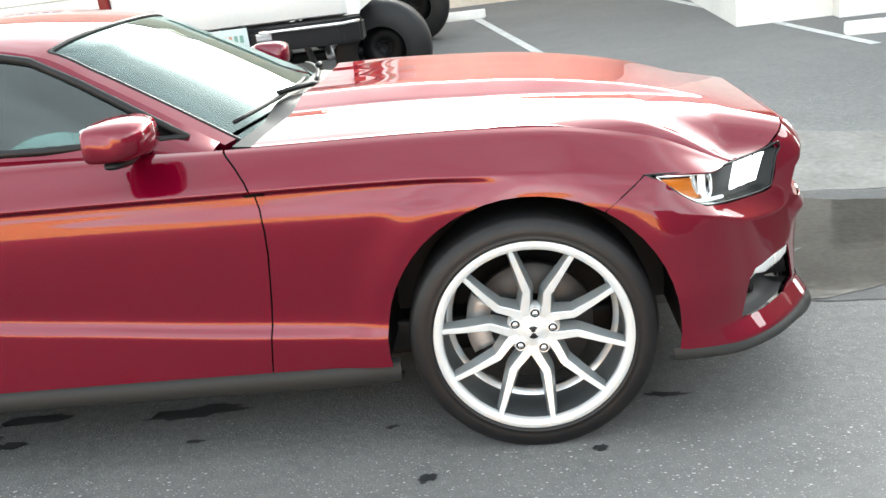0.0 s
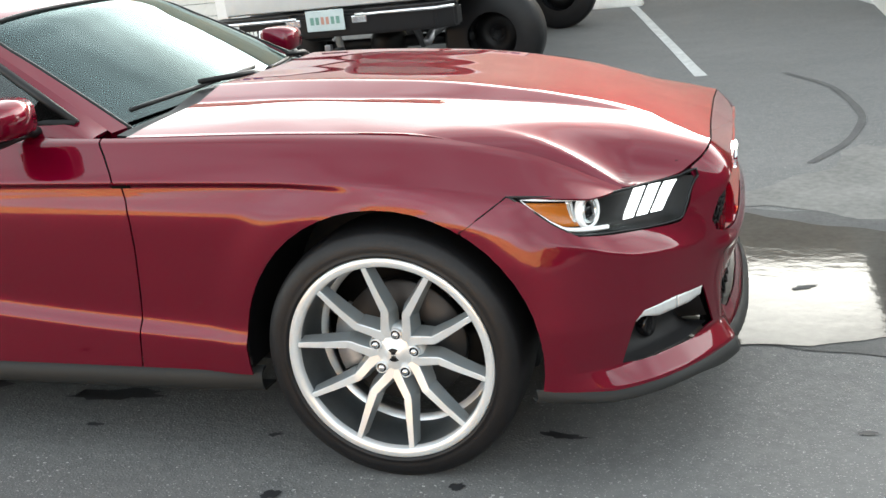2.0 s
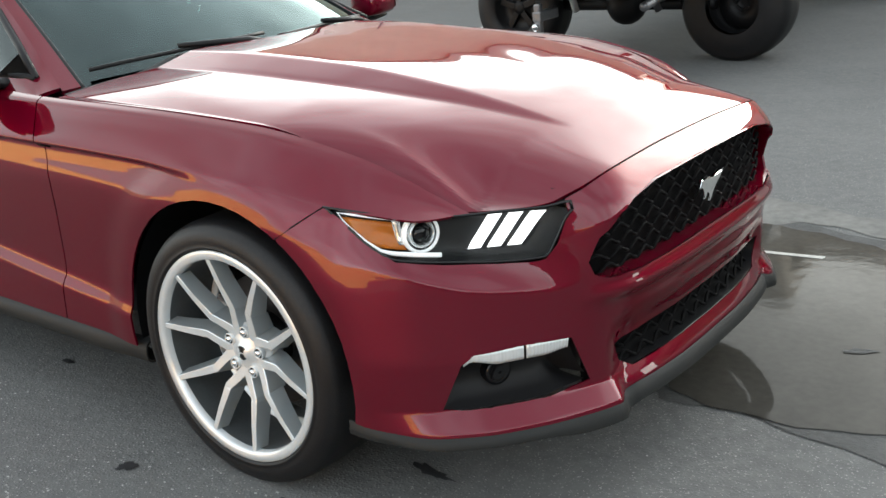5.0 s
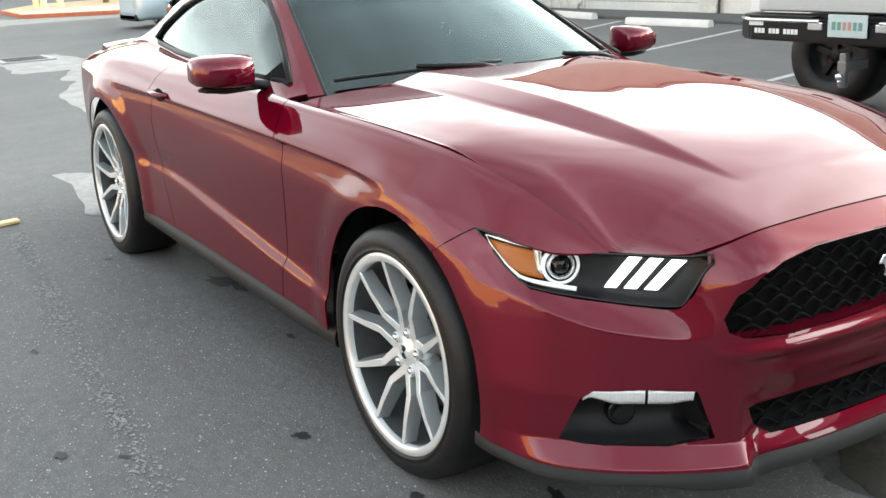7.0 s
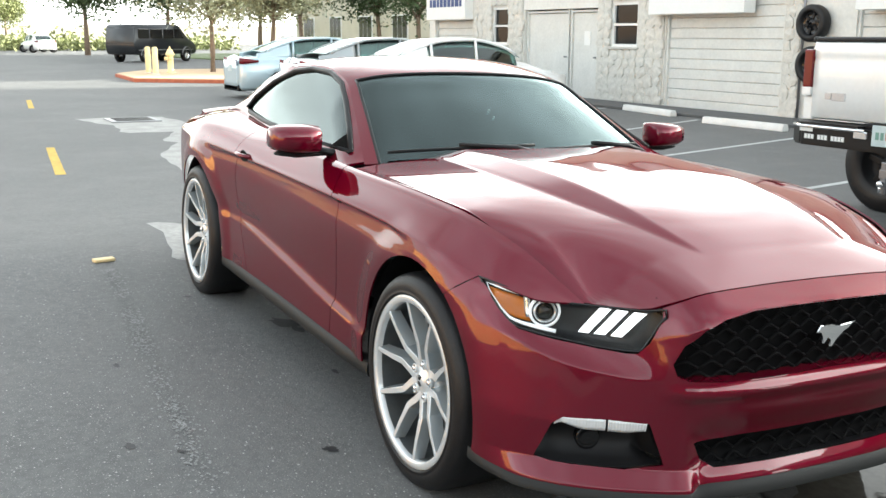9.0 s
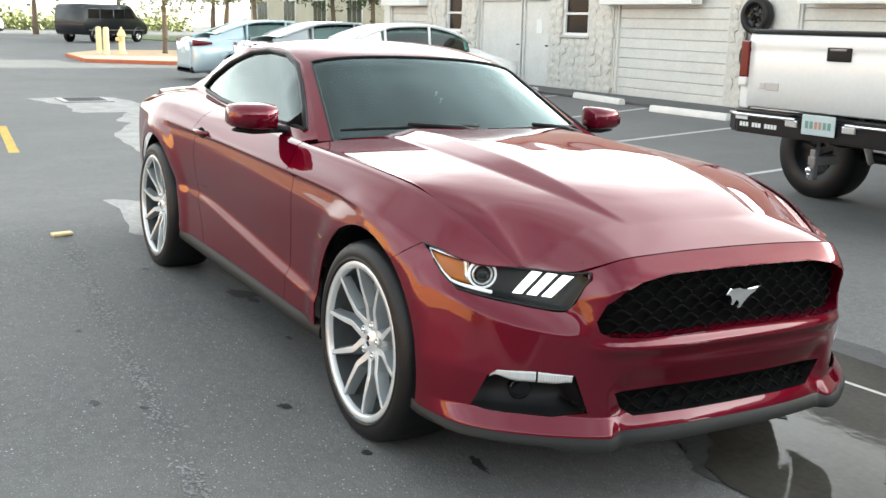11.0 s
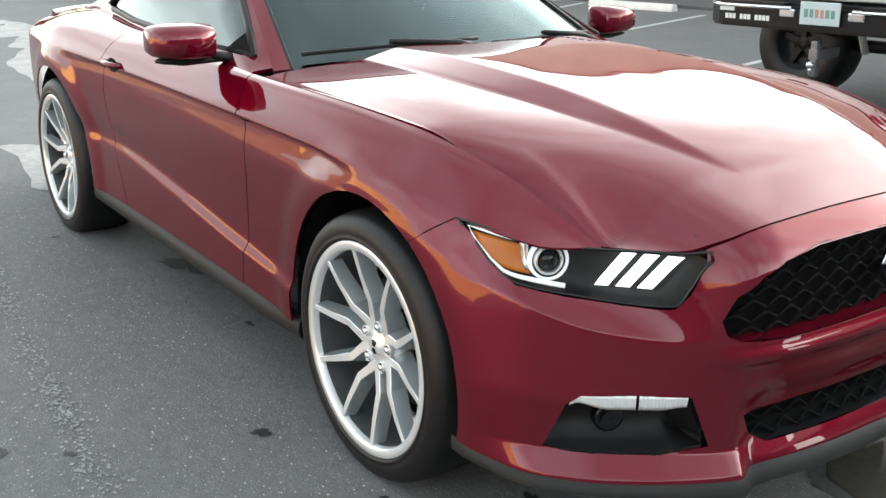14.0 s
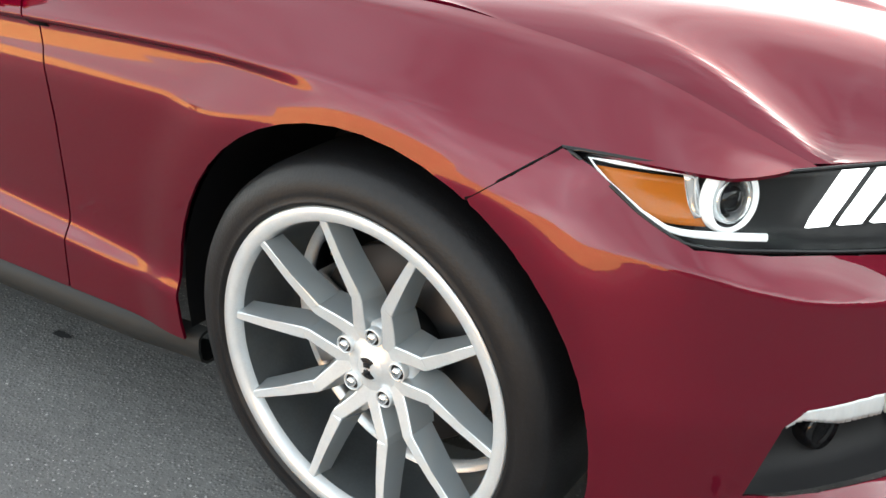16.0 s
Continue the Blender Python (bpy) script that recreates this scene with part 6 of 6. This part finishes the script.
# frame, axle, springs, hitch
bm = bmesh.new()
for s in (-1, 1):
    box(bm, (0.09, 4.6, 0.16), Matrix.Translation((s * 0.45, 2.5, 0.72)))
box(bm, (0.95, 0.10, 0.12), Matrix.Translation((0, 0.3, 0.70)))
part("chassis", bm, PAINT_DARK, pickup, smooth=False)
bm = bmesh.new()
rod(bm, (-0.80, 1.15, TR), (0.80, 1.15, TR), 0.05, seg=12)
bmesh.ops.create_uvsphere(bm, u_segments=16, v_segments=10, radius=0.17, matrix=Matrix.Translation((0.02, 1.15, TR)))
part("rear_axle", bm, PAINT_DARK, pickup)
for s in (-1, 1):
    bm = bmesh.new()
    tube(bm, [(s * 0.52, 0.35, 0.66), (s * 0.52, 0.75, 0.55), (s * 0.52, 1.15, 0.52), (s * 0.52, 1.7, 0.60)], 0.035, 8, 0.6)
    part("leaf_spring", bm, PAINT_DARK, pickup)
    bm = bmesh.new()
    rod(bm, (s * 0.38, 1.0, 0.40), (s * 0.34, 0.75, 0.78), 0.03, seg=10)
    part("shock_absorber", bm, SIGN_WHITE if s < 0 else STEEL, pickup)
    for y in (1.15, 4.6):
        # black rims: the deep shade under the truck is put into their colour
        road_wheel(pickup, s * 0.99, y, TR, 0.32, 0.22, s, mat=PAINT_DARK)
bm = bmesh.new()
box(bm, (0.07, 0.26, 0.07), Matrix.Translation((0.0, -0.10, 0.53)), 0.008)
box(bm, (0.05, 0.05, 0.24), Matrix.Translation((0.0, -0.20, 0.50)), 0.008)
hitch = part("tow_hitch", bm, STEEL, pickup, "steel drop hitch", smooth=False)
bm = bmesh.new()
bmesh.ops.create_uvsphere(bm, u_segments=14, v_segments=10, radius=0.027, matrix=Matrix.Translation((0.0, -0.25, 0.46)))
rod(bm, (0, -0.25, 0.40), (0, -0.25, 0.45), 0.012, seg=8)
part("hitch_ball", bm, CHROME, hitch)
bm = bmesh.new()
tube(bm, [(0.62, 1.8, 0.60), (0.62, 0.5, 0.56), (0.70, 0.10, 0.55)], 0.035, 10)
part("exhaust_pipe", bm, STEEL, pickup)
# cab
def cab_point(y, k):
    prof = [(0.99, 0.86), (1.0, 1.15), (0.97, 1.42), (0.92, 1.50), (0.84, 1.80), (0.76, 1.97), (0.62, 2.02), (0.0, 2.045)]
    w, z = prof[k]
    t = smoothstep(3.7, 4.7, y)
    if k > 3:
        z = z - t * (z - 1.50)
    return w, z
for s in (-1, 1):
    bm = grid(lambda y, k: Vector((s * cab_point(y, k)[0], y, cab_point(y, k)[1])), steps(2.42, 4.55, 20), range(8))
    cut(bm, [(2.62, 1.56), (2.66, 1.88), (3.75, 1.88), (4.15, 1.56)], 1, 2)
    skin(part("cab_shell", bm, WHITE_PAINT, pickup), 0.03)
    bm = grid(lambda y, k: Vector((s * (cab_point(y, k)[0] - 0.02), y, cab_point(y, k)[1])), steps(2.55, 4.2, 8), (3, 4, 5))
    skin(part("cab_window", bm, TINT, pickup), 0.005)
bm = bmesh.new()
outer = [(-0.99, 0.86), (-0.97, 1.42), (-0.92, 1.50), (-0.84, 1.80), (-0.76, 1.97), (-0.6, 2.02), (0.6, 2.02), (0.76, 1.97), (0.84, 1.80), (0.92, 1.50), (0.97, 1.42), (0.99, 0.86)]
prism(bm, outer, 0.03, pose(0, 2.45, 0, 90, 0, 0))
cut(bm, [(-0.72, 1.56), (-0.64, 1.88), (0.64, 1.88), (0.72, 1.56)], 0, 2)
part("cab_back", bm, WHITE_PAINT, pickup, smooth=False)
bm = bmesh.new()
prism(bm, [(-0.74, 1.54), (-0.65, 1.90), (0.65, 1.90), (0.74, 1.54)], 0.006, pose(0, 2.435, 0, 90, 0, 0))
part("back_window", bm, TINT, pickup, "tinted rear window", smooth=False)
bm = bmesh.new()
box(bm, (1.9, 1.2, 0.55), Matrix.Translation((0, 5.05, 1.15)), 0.10, 3)
part("engine_hood", bm, WHITE_PAINT, pickup)


# ---- parked cars ----
def saloon(m, paint, label, glassy=TINT):
    """A saloon with its tail at y = 0, heading +y."""
    car = thing("saloon_car", m, label, "car", "cars parked by the workshops")
    top = row((0.0, 0.06, 0.20, 0.60, 1.00, 1.7, 2.3, 3.05, 3.55, 4.3, 4.62), (0.84, 1.00, 1.08, 1.12, 1.27, 1.45, 1.47, 1.32, 1.02, 0.86, 0.66))
    half = row((0.0, 0.05, 0.15, 0.40, 0.8, 2.0, 3.6, 4.3, 4.62), (0.58, 0.70, 0.79, 0.85, 0.88, 0.89, 0.87, 0.80, 0.60))
    roof = row((0.55, 1.0, 1.8, 2.6, 3.4), (0.66, 0.60, 0.57, 0.585, 0.66))
    belt = row((0.0, 0.6, 2.0, 3.4, 4.62), (0.92, 0.98, 0.95, 0.90, 0.66))

    def body(y, v):
        w, b = half(y), min(belt(y), top(y))
        prof = [(0.86, 0.20), (0.97, 0.28), (1.0, 0.50), (0.99, 0.72), (0.94, 0.86 * b / 0.95), (0.86, b)]
        if v <= 5:
            k, z = prof[v]
            return k * w, z
        k = (v - 5) / 4
        tz = top(y)
        return w * 0.86 * (1 - k), b + (tz - b) * math.sin(k * math.pi / 2) * (1 if tz - b < 0.12 else 0.25)

    ys = steps(0, 4.62, 46)
    for s in (-1, 1):
        bm = grid(lambda y, v: Vector((s * body(y, v)[0], y, body(y, v)[1])), ys, range(10))
        for ay in (0.98, 3.68):
            cut(bm, [(ay + 0.345 * math.cos(a), 0.31 + 0.345 * math.sin(a)) for a in steps(0, 2 * math.pi, 20)[:-1]], 1, 2, lambda c: abs(c.x) > 0.5)
        outward(bm, (0, 2.3, 0.5))
        skin(part("body", bm, paint, car), 0.02)
        bm = grid(lambda y, k: Vector((s * (half(y) * 0.86 + (roof(y) - half(y) * 0.86) * k), y, belt(y) - 0.01 + (top(y) - 0.05 - belt(y)) * k)), steps(1.28, 3.30, 18), steps(0, 1, 4))
        skin(part("side_glass", bm, glassy, car, "tinted side glass"), 0.005)
        bm = grid(lambda y, k: Vector((s * (half(y) * 0.86 + (roof(y) + 0.012 - half(y) * 0.86) * k), y, belt(y) - 0.01 + (top(y) - 0.02 - belt(y)) * k)), steps(0.45, 1.30, 10), steps(0, 1, 4))
        skin(part("rear_pillar", bm, paint, car), 0.02)
        bm = bmesh.new()
        for y in (1.35, 2.35):
            tube(bm, [(s * (half(y) * 0.86 + 0.004), y, belt(y)), (s * (roof(y) + 0.012), y + 0.05, top(y) - 0.04)], 0.03, 6)
        tube(bm, [(s * (roof(y) + 0.01), y, top(y) - 0.045) for y in steps(0.75, 3.3, 16)], 0.035, 6)
        part("window_pillar", bm, paint, car)
        bm = bmesh.new()
        grid(lambda a, k: Vector((s * (half(0.03 + 0.42 * a) * 0.985 + 0.004), 0.03 + 0.42 * a, 0.82 + 0.05 * a + 0.15 * k * (1 - 0.7 * a))), steps(0, 1, 8), (0, 1), bm)
        grid(lambda a, k: Vector((s * (half(0.0) - 0.26 * a), -0.006, 0.80 + 0.12 * k)), steps(0, 1, 3), (0, 1), bm)
        skin(part("tail_lamp", bm, RED_LENS, car, "red tail lamp"), 0.012)
        for ay in (0.98, 3.68):
            road_wheel(car, s * 0.79, ay, 0.315, 0.205, 0.20, s)
    bm = grid(lambda y, v: Vector((v * (roof(y) + 0.02), y, top(y) - 0.03 * v * v)), steps(1.30, 2.55, 14), steps(-1, 1, 10))
    skin(part("roof", bm, paint, car), 0.02)
    for a, b in ((0.60, 1.30), (2.55, 3.40)):
        bm = grid(lambda y, v: Vector((v * (roof(y) + 0.02), y, top(y) - 0.03 * v * v - 0.004)), steps(a, b, 8), steps(-1, 1, 10))
        skin(part("screen", bm, glassy, car, "sloping tinted screen"), 0.005)
    bm = bmesh.new()
    grid(lambda x, z: Vector((x, 0.03, z)), steps(-0.56, 0.56, 10), (0.22, 0.40, 0.70, 0.90), bm)
    skin(part("tail_panel", bm, paint, car), 0.04)
    bm = bmesh.new()
    box(bm, (1.24, 0.22, 0.16), Matrix.Translation((0, 0.10, 0.26)), 0.04)
    part("bumper_valance", bm, PAINT_DARK, car)
    bm = bmesh.new()
    box(bm, (0.31, 0.012, 0.15), Matrix.Translation((0, -0.012, 0.72)))
    part("number_plate", bm, PLATE, car, smooth=False)
    bm = bmesh.new()
    box(bm, (1.4, 4.0, 0.08), Matrix.Translation((0, 2.3, 0.24)))
    part("underbody", bm, PAINT_DARK, car)
    bm = bmesh.new()
    box(bm, (1.2, 0.5, 0.55), Matrix.Translation((0, 1.5, 0.75)), 0.08)
    box(bm, (1.2, 0.4, 0.60), Matrix.Translation((0, 2.4, 0.80)), 0.08)
    part("seats", bm, CABIN, car)
    return car


saloon(pose(-21.4, 4.6, 0, 0, 0, 0), SILVER_PAINT, "pale silver-blue saloon parked nose-in, red tail lamps")
GREY_PAINT = material("grey_paint", (0.34, 0.37, 0.38), 0.3, 0.5, 1.0)
saloon(pose(-18.3, 5.0, 0, 0, 0, 0), GREY_PAINT, "grey saloon parked nose-in beside a pale one")
saloon(pose(-15.6, 5.4, 0, 0, 0, 0), WHITE_PAINT, "white saloon parked nose-in facing the workshops")


# ---- dark van far off ----
def van(m):
    v = thing("panel_van", m, "dark passenger van parked side-on under trees", "van")
    prof = [(-2.65, 0.42), (-2.68, 1.0), (-2.60, 1.85), (-2.45, 2.02), (0.9, 2.04), (1.25, 1.95), (1.75, 1.28), (2.55, 1.05), (2.68, 0.80), (2.66, 0.42)]
    bm = bmesh.new()
    prism(bm, prof, 1.96, pose(0, 0.98, 0, 90, 0, 0))
    bmesh.ops.bevel(bm, geom=bm.edges[:], offset=0.07, segments=3, affect="EDGES")
    part("body", bm, VAN_PAINT, v)
    for s in (-1, 1):
        for a, b in ((-2.35, -1.45), (-1.35, -0.35), (-0.25, 0.62)):
            bm = bmesh.new()
            box(bm, (b - a, 0.03, 0.50), Matrix.Translation(((a + b) / 2, s * 0.985, 1.52)), 0.012)
            part("window", bm, GLOSS_BLACK, v, "dark side window", smooth=False)
        bm = bmesh.new()
        prism(bm, [(0.70, 1.28), (0.70, 1.78), (1.12, 1.78), (1.52, 1.28)], 0.03, pose(0, s * 0.985 + 0.015, 0, 90, 0, 0))
        part("window", bm, GLOSS_BLACK, v, "dark front window", smooth=False)
        bm = bmesh.new()
        box(bm, (4.7, 0.02, 0.06), Matrix.Translation((0, s * 0.99, 0.66)))
        part("side_stripe", bm, STEEL, v, "pale stripe", smooth=False)
        for x in (-1.72, 1.78):
            w = road_wheel(v, x, s * 0.86, 0.36, 0.24, 0.21, s, mat=CHROME)
            bm = bmesh.new()
            tube(bm, [(x + 0.44 * math.cos(a), s * 0.985, 0.36 + 0.44 * math.sin(a)) for a in steps(0, math.pi, 14)], 0.03, 6)
            part("arch_trim", bm, STEEL, v, "pale arch trim")
    return v


van(pose(-55.4, 9.9, 0, 0, 0, 129))

# ---- kerbed island with posts and a hydrant ----
ISLAND = [(-30.6, 4.1), (-28.6, 6.5), (-27.4, 9.0), (-27.4, 12.5), (-38.5, 13.0), (-38.5, 6.2), (-35.0, 4.3)]
bm = bmesh.new()
prism(bm, ISLAND, 0.13)
isl = tagged(part("kerb_island", bm, material("warm_paving", (0.58, 0.42, 0.27), 0.85, vary=0.12, scale=2), smooth=False), "raised pale kerbed island beside the lane", "kerb", kind="structure")
bm = bmesh.new()
ring = [(x, y) for x, y in ISLAND]
cx, cy = -33.5, 8.5
outer = [(x + (x - cx) * 0.012, y + (y - cy) * 0.012) for x, y in ring]
prism(bm, outer, 0.105)
tagged(part("kerb_edge", bm, KERB_RED, smooth=False), "red-painted kerb round the island", "kerb", kind="structure")
for x, y, h in ((-34.6, 5.35, 0.95), (-33.4, 5.35, 0.95)):
    b = thing("guard_post", Matrix.Translation((x, y, 0.13)), "short yellow steel guard post on the island", "bollard", "guard posts")
    bm = bmesh.new()
    lathe(bm, [(0.10, 0.0), (0.10, h - 0.06), (0.075, h - 0.015), (0.001, h)], 20, "z")
    part("post", bm, BOLLARD, b)
    bm = bmesh.new()
    lathe(bm, [(0.14, 0.0), (0.14, 0.03), (0.10, 0.035)], 20, "z")
    part("collar", bm, CONCRETE, b)
hyd = thing("fire_hydrant", Matrix.Translation((-34.4, 6.1, 0.13)), "yellow fire hydrant standing on the island", "hydrant")
bm = bmesh.new()
lathe(bm, [(0.17, 0.0), (0.17, 0.04), (0.11, 0.06), (0.11, 0.62), (0.16, 0.64), (0.16, 0.69), (0.13, 0.74), (0.08, 0.84), (0.03, 0.88), (0.03, 0.94), (0.001, 0.95)], 20, "z")
part("barrel", bm, BOLLARD, hyd)
for d in ((1, 0), (-1, 0), (0, -1)):
    bm = bmesh.new()
    rod(bm, (d[0] * 0.08, d[1] * 0.08, 0.52), (d[0] * 0.20, d[1] * 0.20, 0.52), 0.065, seg=12)
    part("outlet_cap", bm, BOLLARD, hyd)


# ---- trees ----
# leaf tones; the first is paler, with sunlight put into its colour
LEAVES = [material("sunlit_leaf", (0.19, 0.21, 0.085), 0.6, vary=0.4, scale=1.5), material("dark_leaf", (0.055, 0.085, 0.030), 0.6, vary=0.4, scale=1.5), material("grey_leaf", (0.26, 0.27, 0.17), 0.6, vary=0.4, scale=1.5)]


def tree(x, y, h, spread, seed, tone, label, lean=0.3, n=1500, low=0.36):
    rng = random.Random(seed)
    t = thing("broadleaf_tree", Matrix.Translation((x, y, 0)), label, "tree", "street trees")
    bm = bmesh.new()
    top = Vector((rng.uniform(-lean, lean), rng.uniform(-lean, lean), h * 0.55))
    trunk = [Vector((0, 0, -0.05)), top * 0.35 + Vector((rng.uniform(-0.1, 0.1), rng.uniform(-0.1, 0.1), 0)), top * 0.7, top]
    r0 = h * 0.022
    tube(bm, trunk, [r0 * 1.25, r0, r0 * 0.8, r0 * 0.6], 9)
    tips = []
    for k in range(9):
        a = 2 * math.pi * k / 9 + rng.uniform(-0.3, 0.3)
        b = trunk[2].lerp(top, rng.random())
        e = Vector((spread * rng.uniform(0.45, 0.85) * math.cos(a), spread * rng.uniform(0.45, 0.85) * math.sin(a), h * rng.uniform(0.55, 0.92)))
        m = b.lerp(e, 0.5) + Vector((0, 0, 0.12 * h * rng.random()))
        tube(bm, [b, m, e], [r0 * 0.5, r0 * 0.3, r0 * 0.1], 6)
        tips += [m, e, m.lerp(e, 0.5)]
    part("trunk", bm, BARK, t)
    verts, faces = [], []
    for _ in range(n):
        c = rng.choice(tips) + Vector((rng.gauss(0, 0.26 * spread), rng.gauss(0, 0.26 * spread), rng.gauss(0, 0.10 * h)))
        if c.z < h * low:
            continue
        for _ in range(3):
            q = c + Vector((rng.gauss(0, 0.12), rng.gauss(0, 0.12), rng.gauss(0, 0.10))) * (h / 5)
            u = Vector((rng.gauss(0, 1), rng.gauss(0, 1), rng.gauss(0, 0.6))).normalized() * rng.uniform(0.06, 0.13) * (h / 5)
            w = u.cross(Vector((rng.gauss(0, 1), rng.gauss(0, 1), rng.gauss(0, 1)))).normalized() * rng.uniform(0.03, 0.06) * (h / 5)
            i = len(verts)
            verts += [q - u, q + w, q + u, q - w]
            faces.append((i, i + 1, i + 2, i + 3))
    me = bpy.data.meshes.new("crown")
    me.from_pydata(verts, [], faces)
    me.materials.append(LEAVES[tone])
    crown = new("crown", me)
    crown.parent = t
    tagged(crown, kind="stuff")


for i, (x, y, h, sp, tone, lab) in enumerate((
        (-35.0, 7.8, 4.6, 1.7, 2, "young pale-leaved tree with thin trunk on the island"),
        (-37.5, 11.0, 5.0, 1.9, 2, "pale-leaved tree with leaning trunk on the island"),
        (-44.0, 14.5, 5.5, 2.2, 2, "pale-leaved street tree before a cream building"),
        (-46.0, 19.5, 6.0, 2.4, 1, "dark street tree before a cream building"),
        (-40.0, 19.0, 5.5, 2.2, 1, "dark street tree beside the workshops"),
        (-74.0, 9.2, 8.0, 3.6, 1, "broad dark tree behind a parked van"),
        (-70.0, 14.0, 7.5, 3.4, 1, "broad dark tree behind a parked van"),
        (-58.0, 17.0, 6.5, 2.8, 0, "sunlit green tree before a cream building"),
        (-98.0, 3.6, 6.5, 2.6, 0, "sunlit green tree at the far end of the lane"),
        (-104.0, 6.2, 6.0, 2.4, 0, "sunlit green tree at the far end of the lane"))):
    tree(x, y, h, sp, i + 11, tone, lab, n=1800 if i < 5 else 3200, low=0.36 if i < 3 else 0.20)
bm = bmesh.new()
rng = random.Random(2)
verts, faces = [], []
for _ in range(9000):
    x, y = rng.uniform(-108, -92), rng.uniform(-14, 26)
    z = abs(rng.gauss(0, 0.42)) * (1.0 + 0.8 * math.sin(y * 0.7) ** 2)
    u = Vector((rng.gauss(0, 1), rng.gauss(0, 1), rng.gauss(0, 1))).normalized() * rng.uniform(0.15, 0.35)
    w = u.cross(Vector((rng.gauss(0, 1), rng.gauss(0, 1), rng.gauss(0, 1)))).normalized() * 0.14
    i = len(verts)
    c = Vector((x, y, z + 0.1))
    verts += [c - u, c + w, c + u, c - w]
    faces.append((i, i + 1, i + 2, i + 3))
bm.free()
me = bpy.data.meshes.new("far_shrubs")
me.from_pydata(verts, [], faces)
me.materials.append(LEAVES[0])
tagged(new("far_shrubs", me), "sunlit yellow-green shrubs far down the lane", "shrubs", kind="stuff")
# verge under the trees
bm = bmesh.new()
prism(bm, [(-60, 13.5), (-42, 17.5), (-30, 22.0), (-30, 24.5), (-75, 24.5), (-75, 12.5)], 0.06)
tagged(part("verge", bm, GRASS, smooth=False), "mown grass verge before the cream building", "verge", kind="structure")

# ---- cream building beyond ----
far = thing("cream_building", Matrix.Translation((-52, 25.0, 0)), "long low cream stucco building with white windows", "building")
# upper wall is out of view, raised to throw shade on the far lane
bm = bmesh.new()
box(bm, (44, 8, 6.4), Matrix.Translation((0, 4, 3.2)))
part("wall", bm, WALL_CREAM, far, smooth=False)
bm = bmesh.new()
box(bm, (44.6, 8.6, 0.3), Matrix.Translation((0, 4, 6.55)), 0.04)
part("roof", bm, CONCRETE, far, smooth=False)
for k in range(8):
    x = -19 + 5.4 * k
    win = new("window")
    win.parent = far
    bm = bmesh.new()
    box(bm, (2.2, 0.10, 1.5), Matrix.Translation((x, -0.03, 2.0)))
    part("window_frame", bm, WHITE_PAINT, win, smooth=False)
    for j in range(3):
        bm = bmesh.new()
        box(bm, (0.62, 0.06, 1.34), Matrix.Translation((x - 0.70 + 0.70 * j, -0.065, 2.0)))
        part("pane", bm, GLOSS_BLACK, win, smooth=False)
# distant low roofs and a pale car at the lane's end
bm = bmesh.new()
box(bm, (20, 40, 2.6), Matrix.Translation((-150, 26, 1.3)))
tagged(part("far_building", bm, WALL_CREAM, smooth=False), "pale low building at the end of the lane", "building")
saloon(pose(-84, 7.6, 0, 0, 0, 100), WHITE_PAINT, "pale saloon parked at the lane's far end")
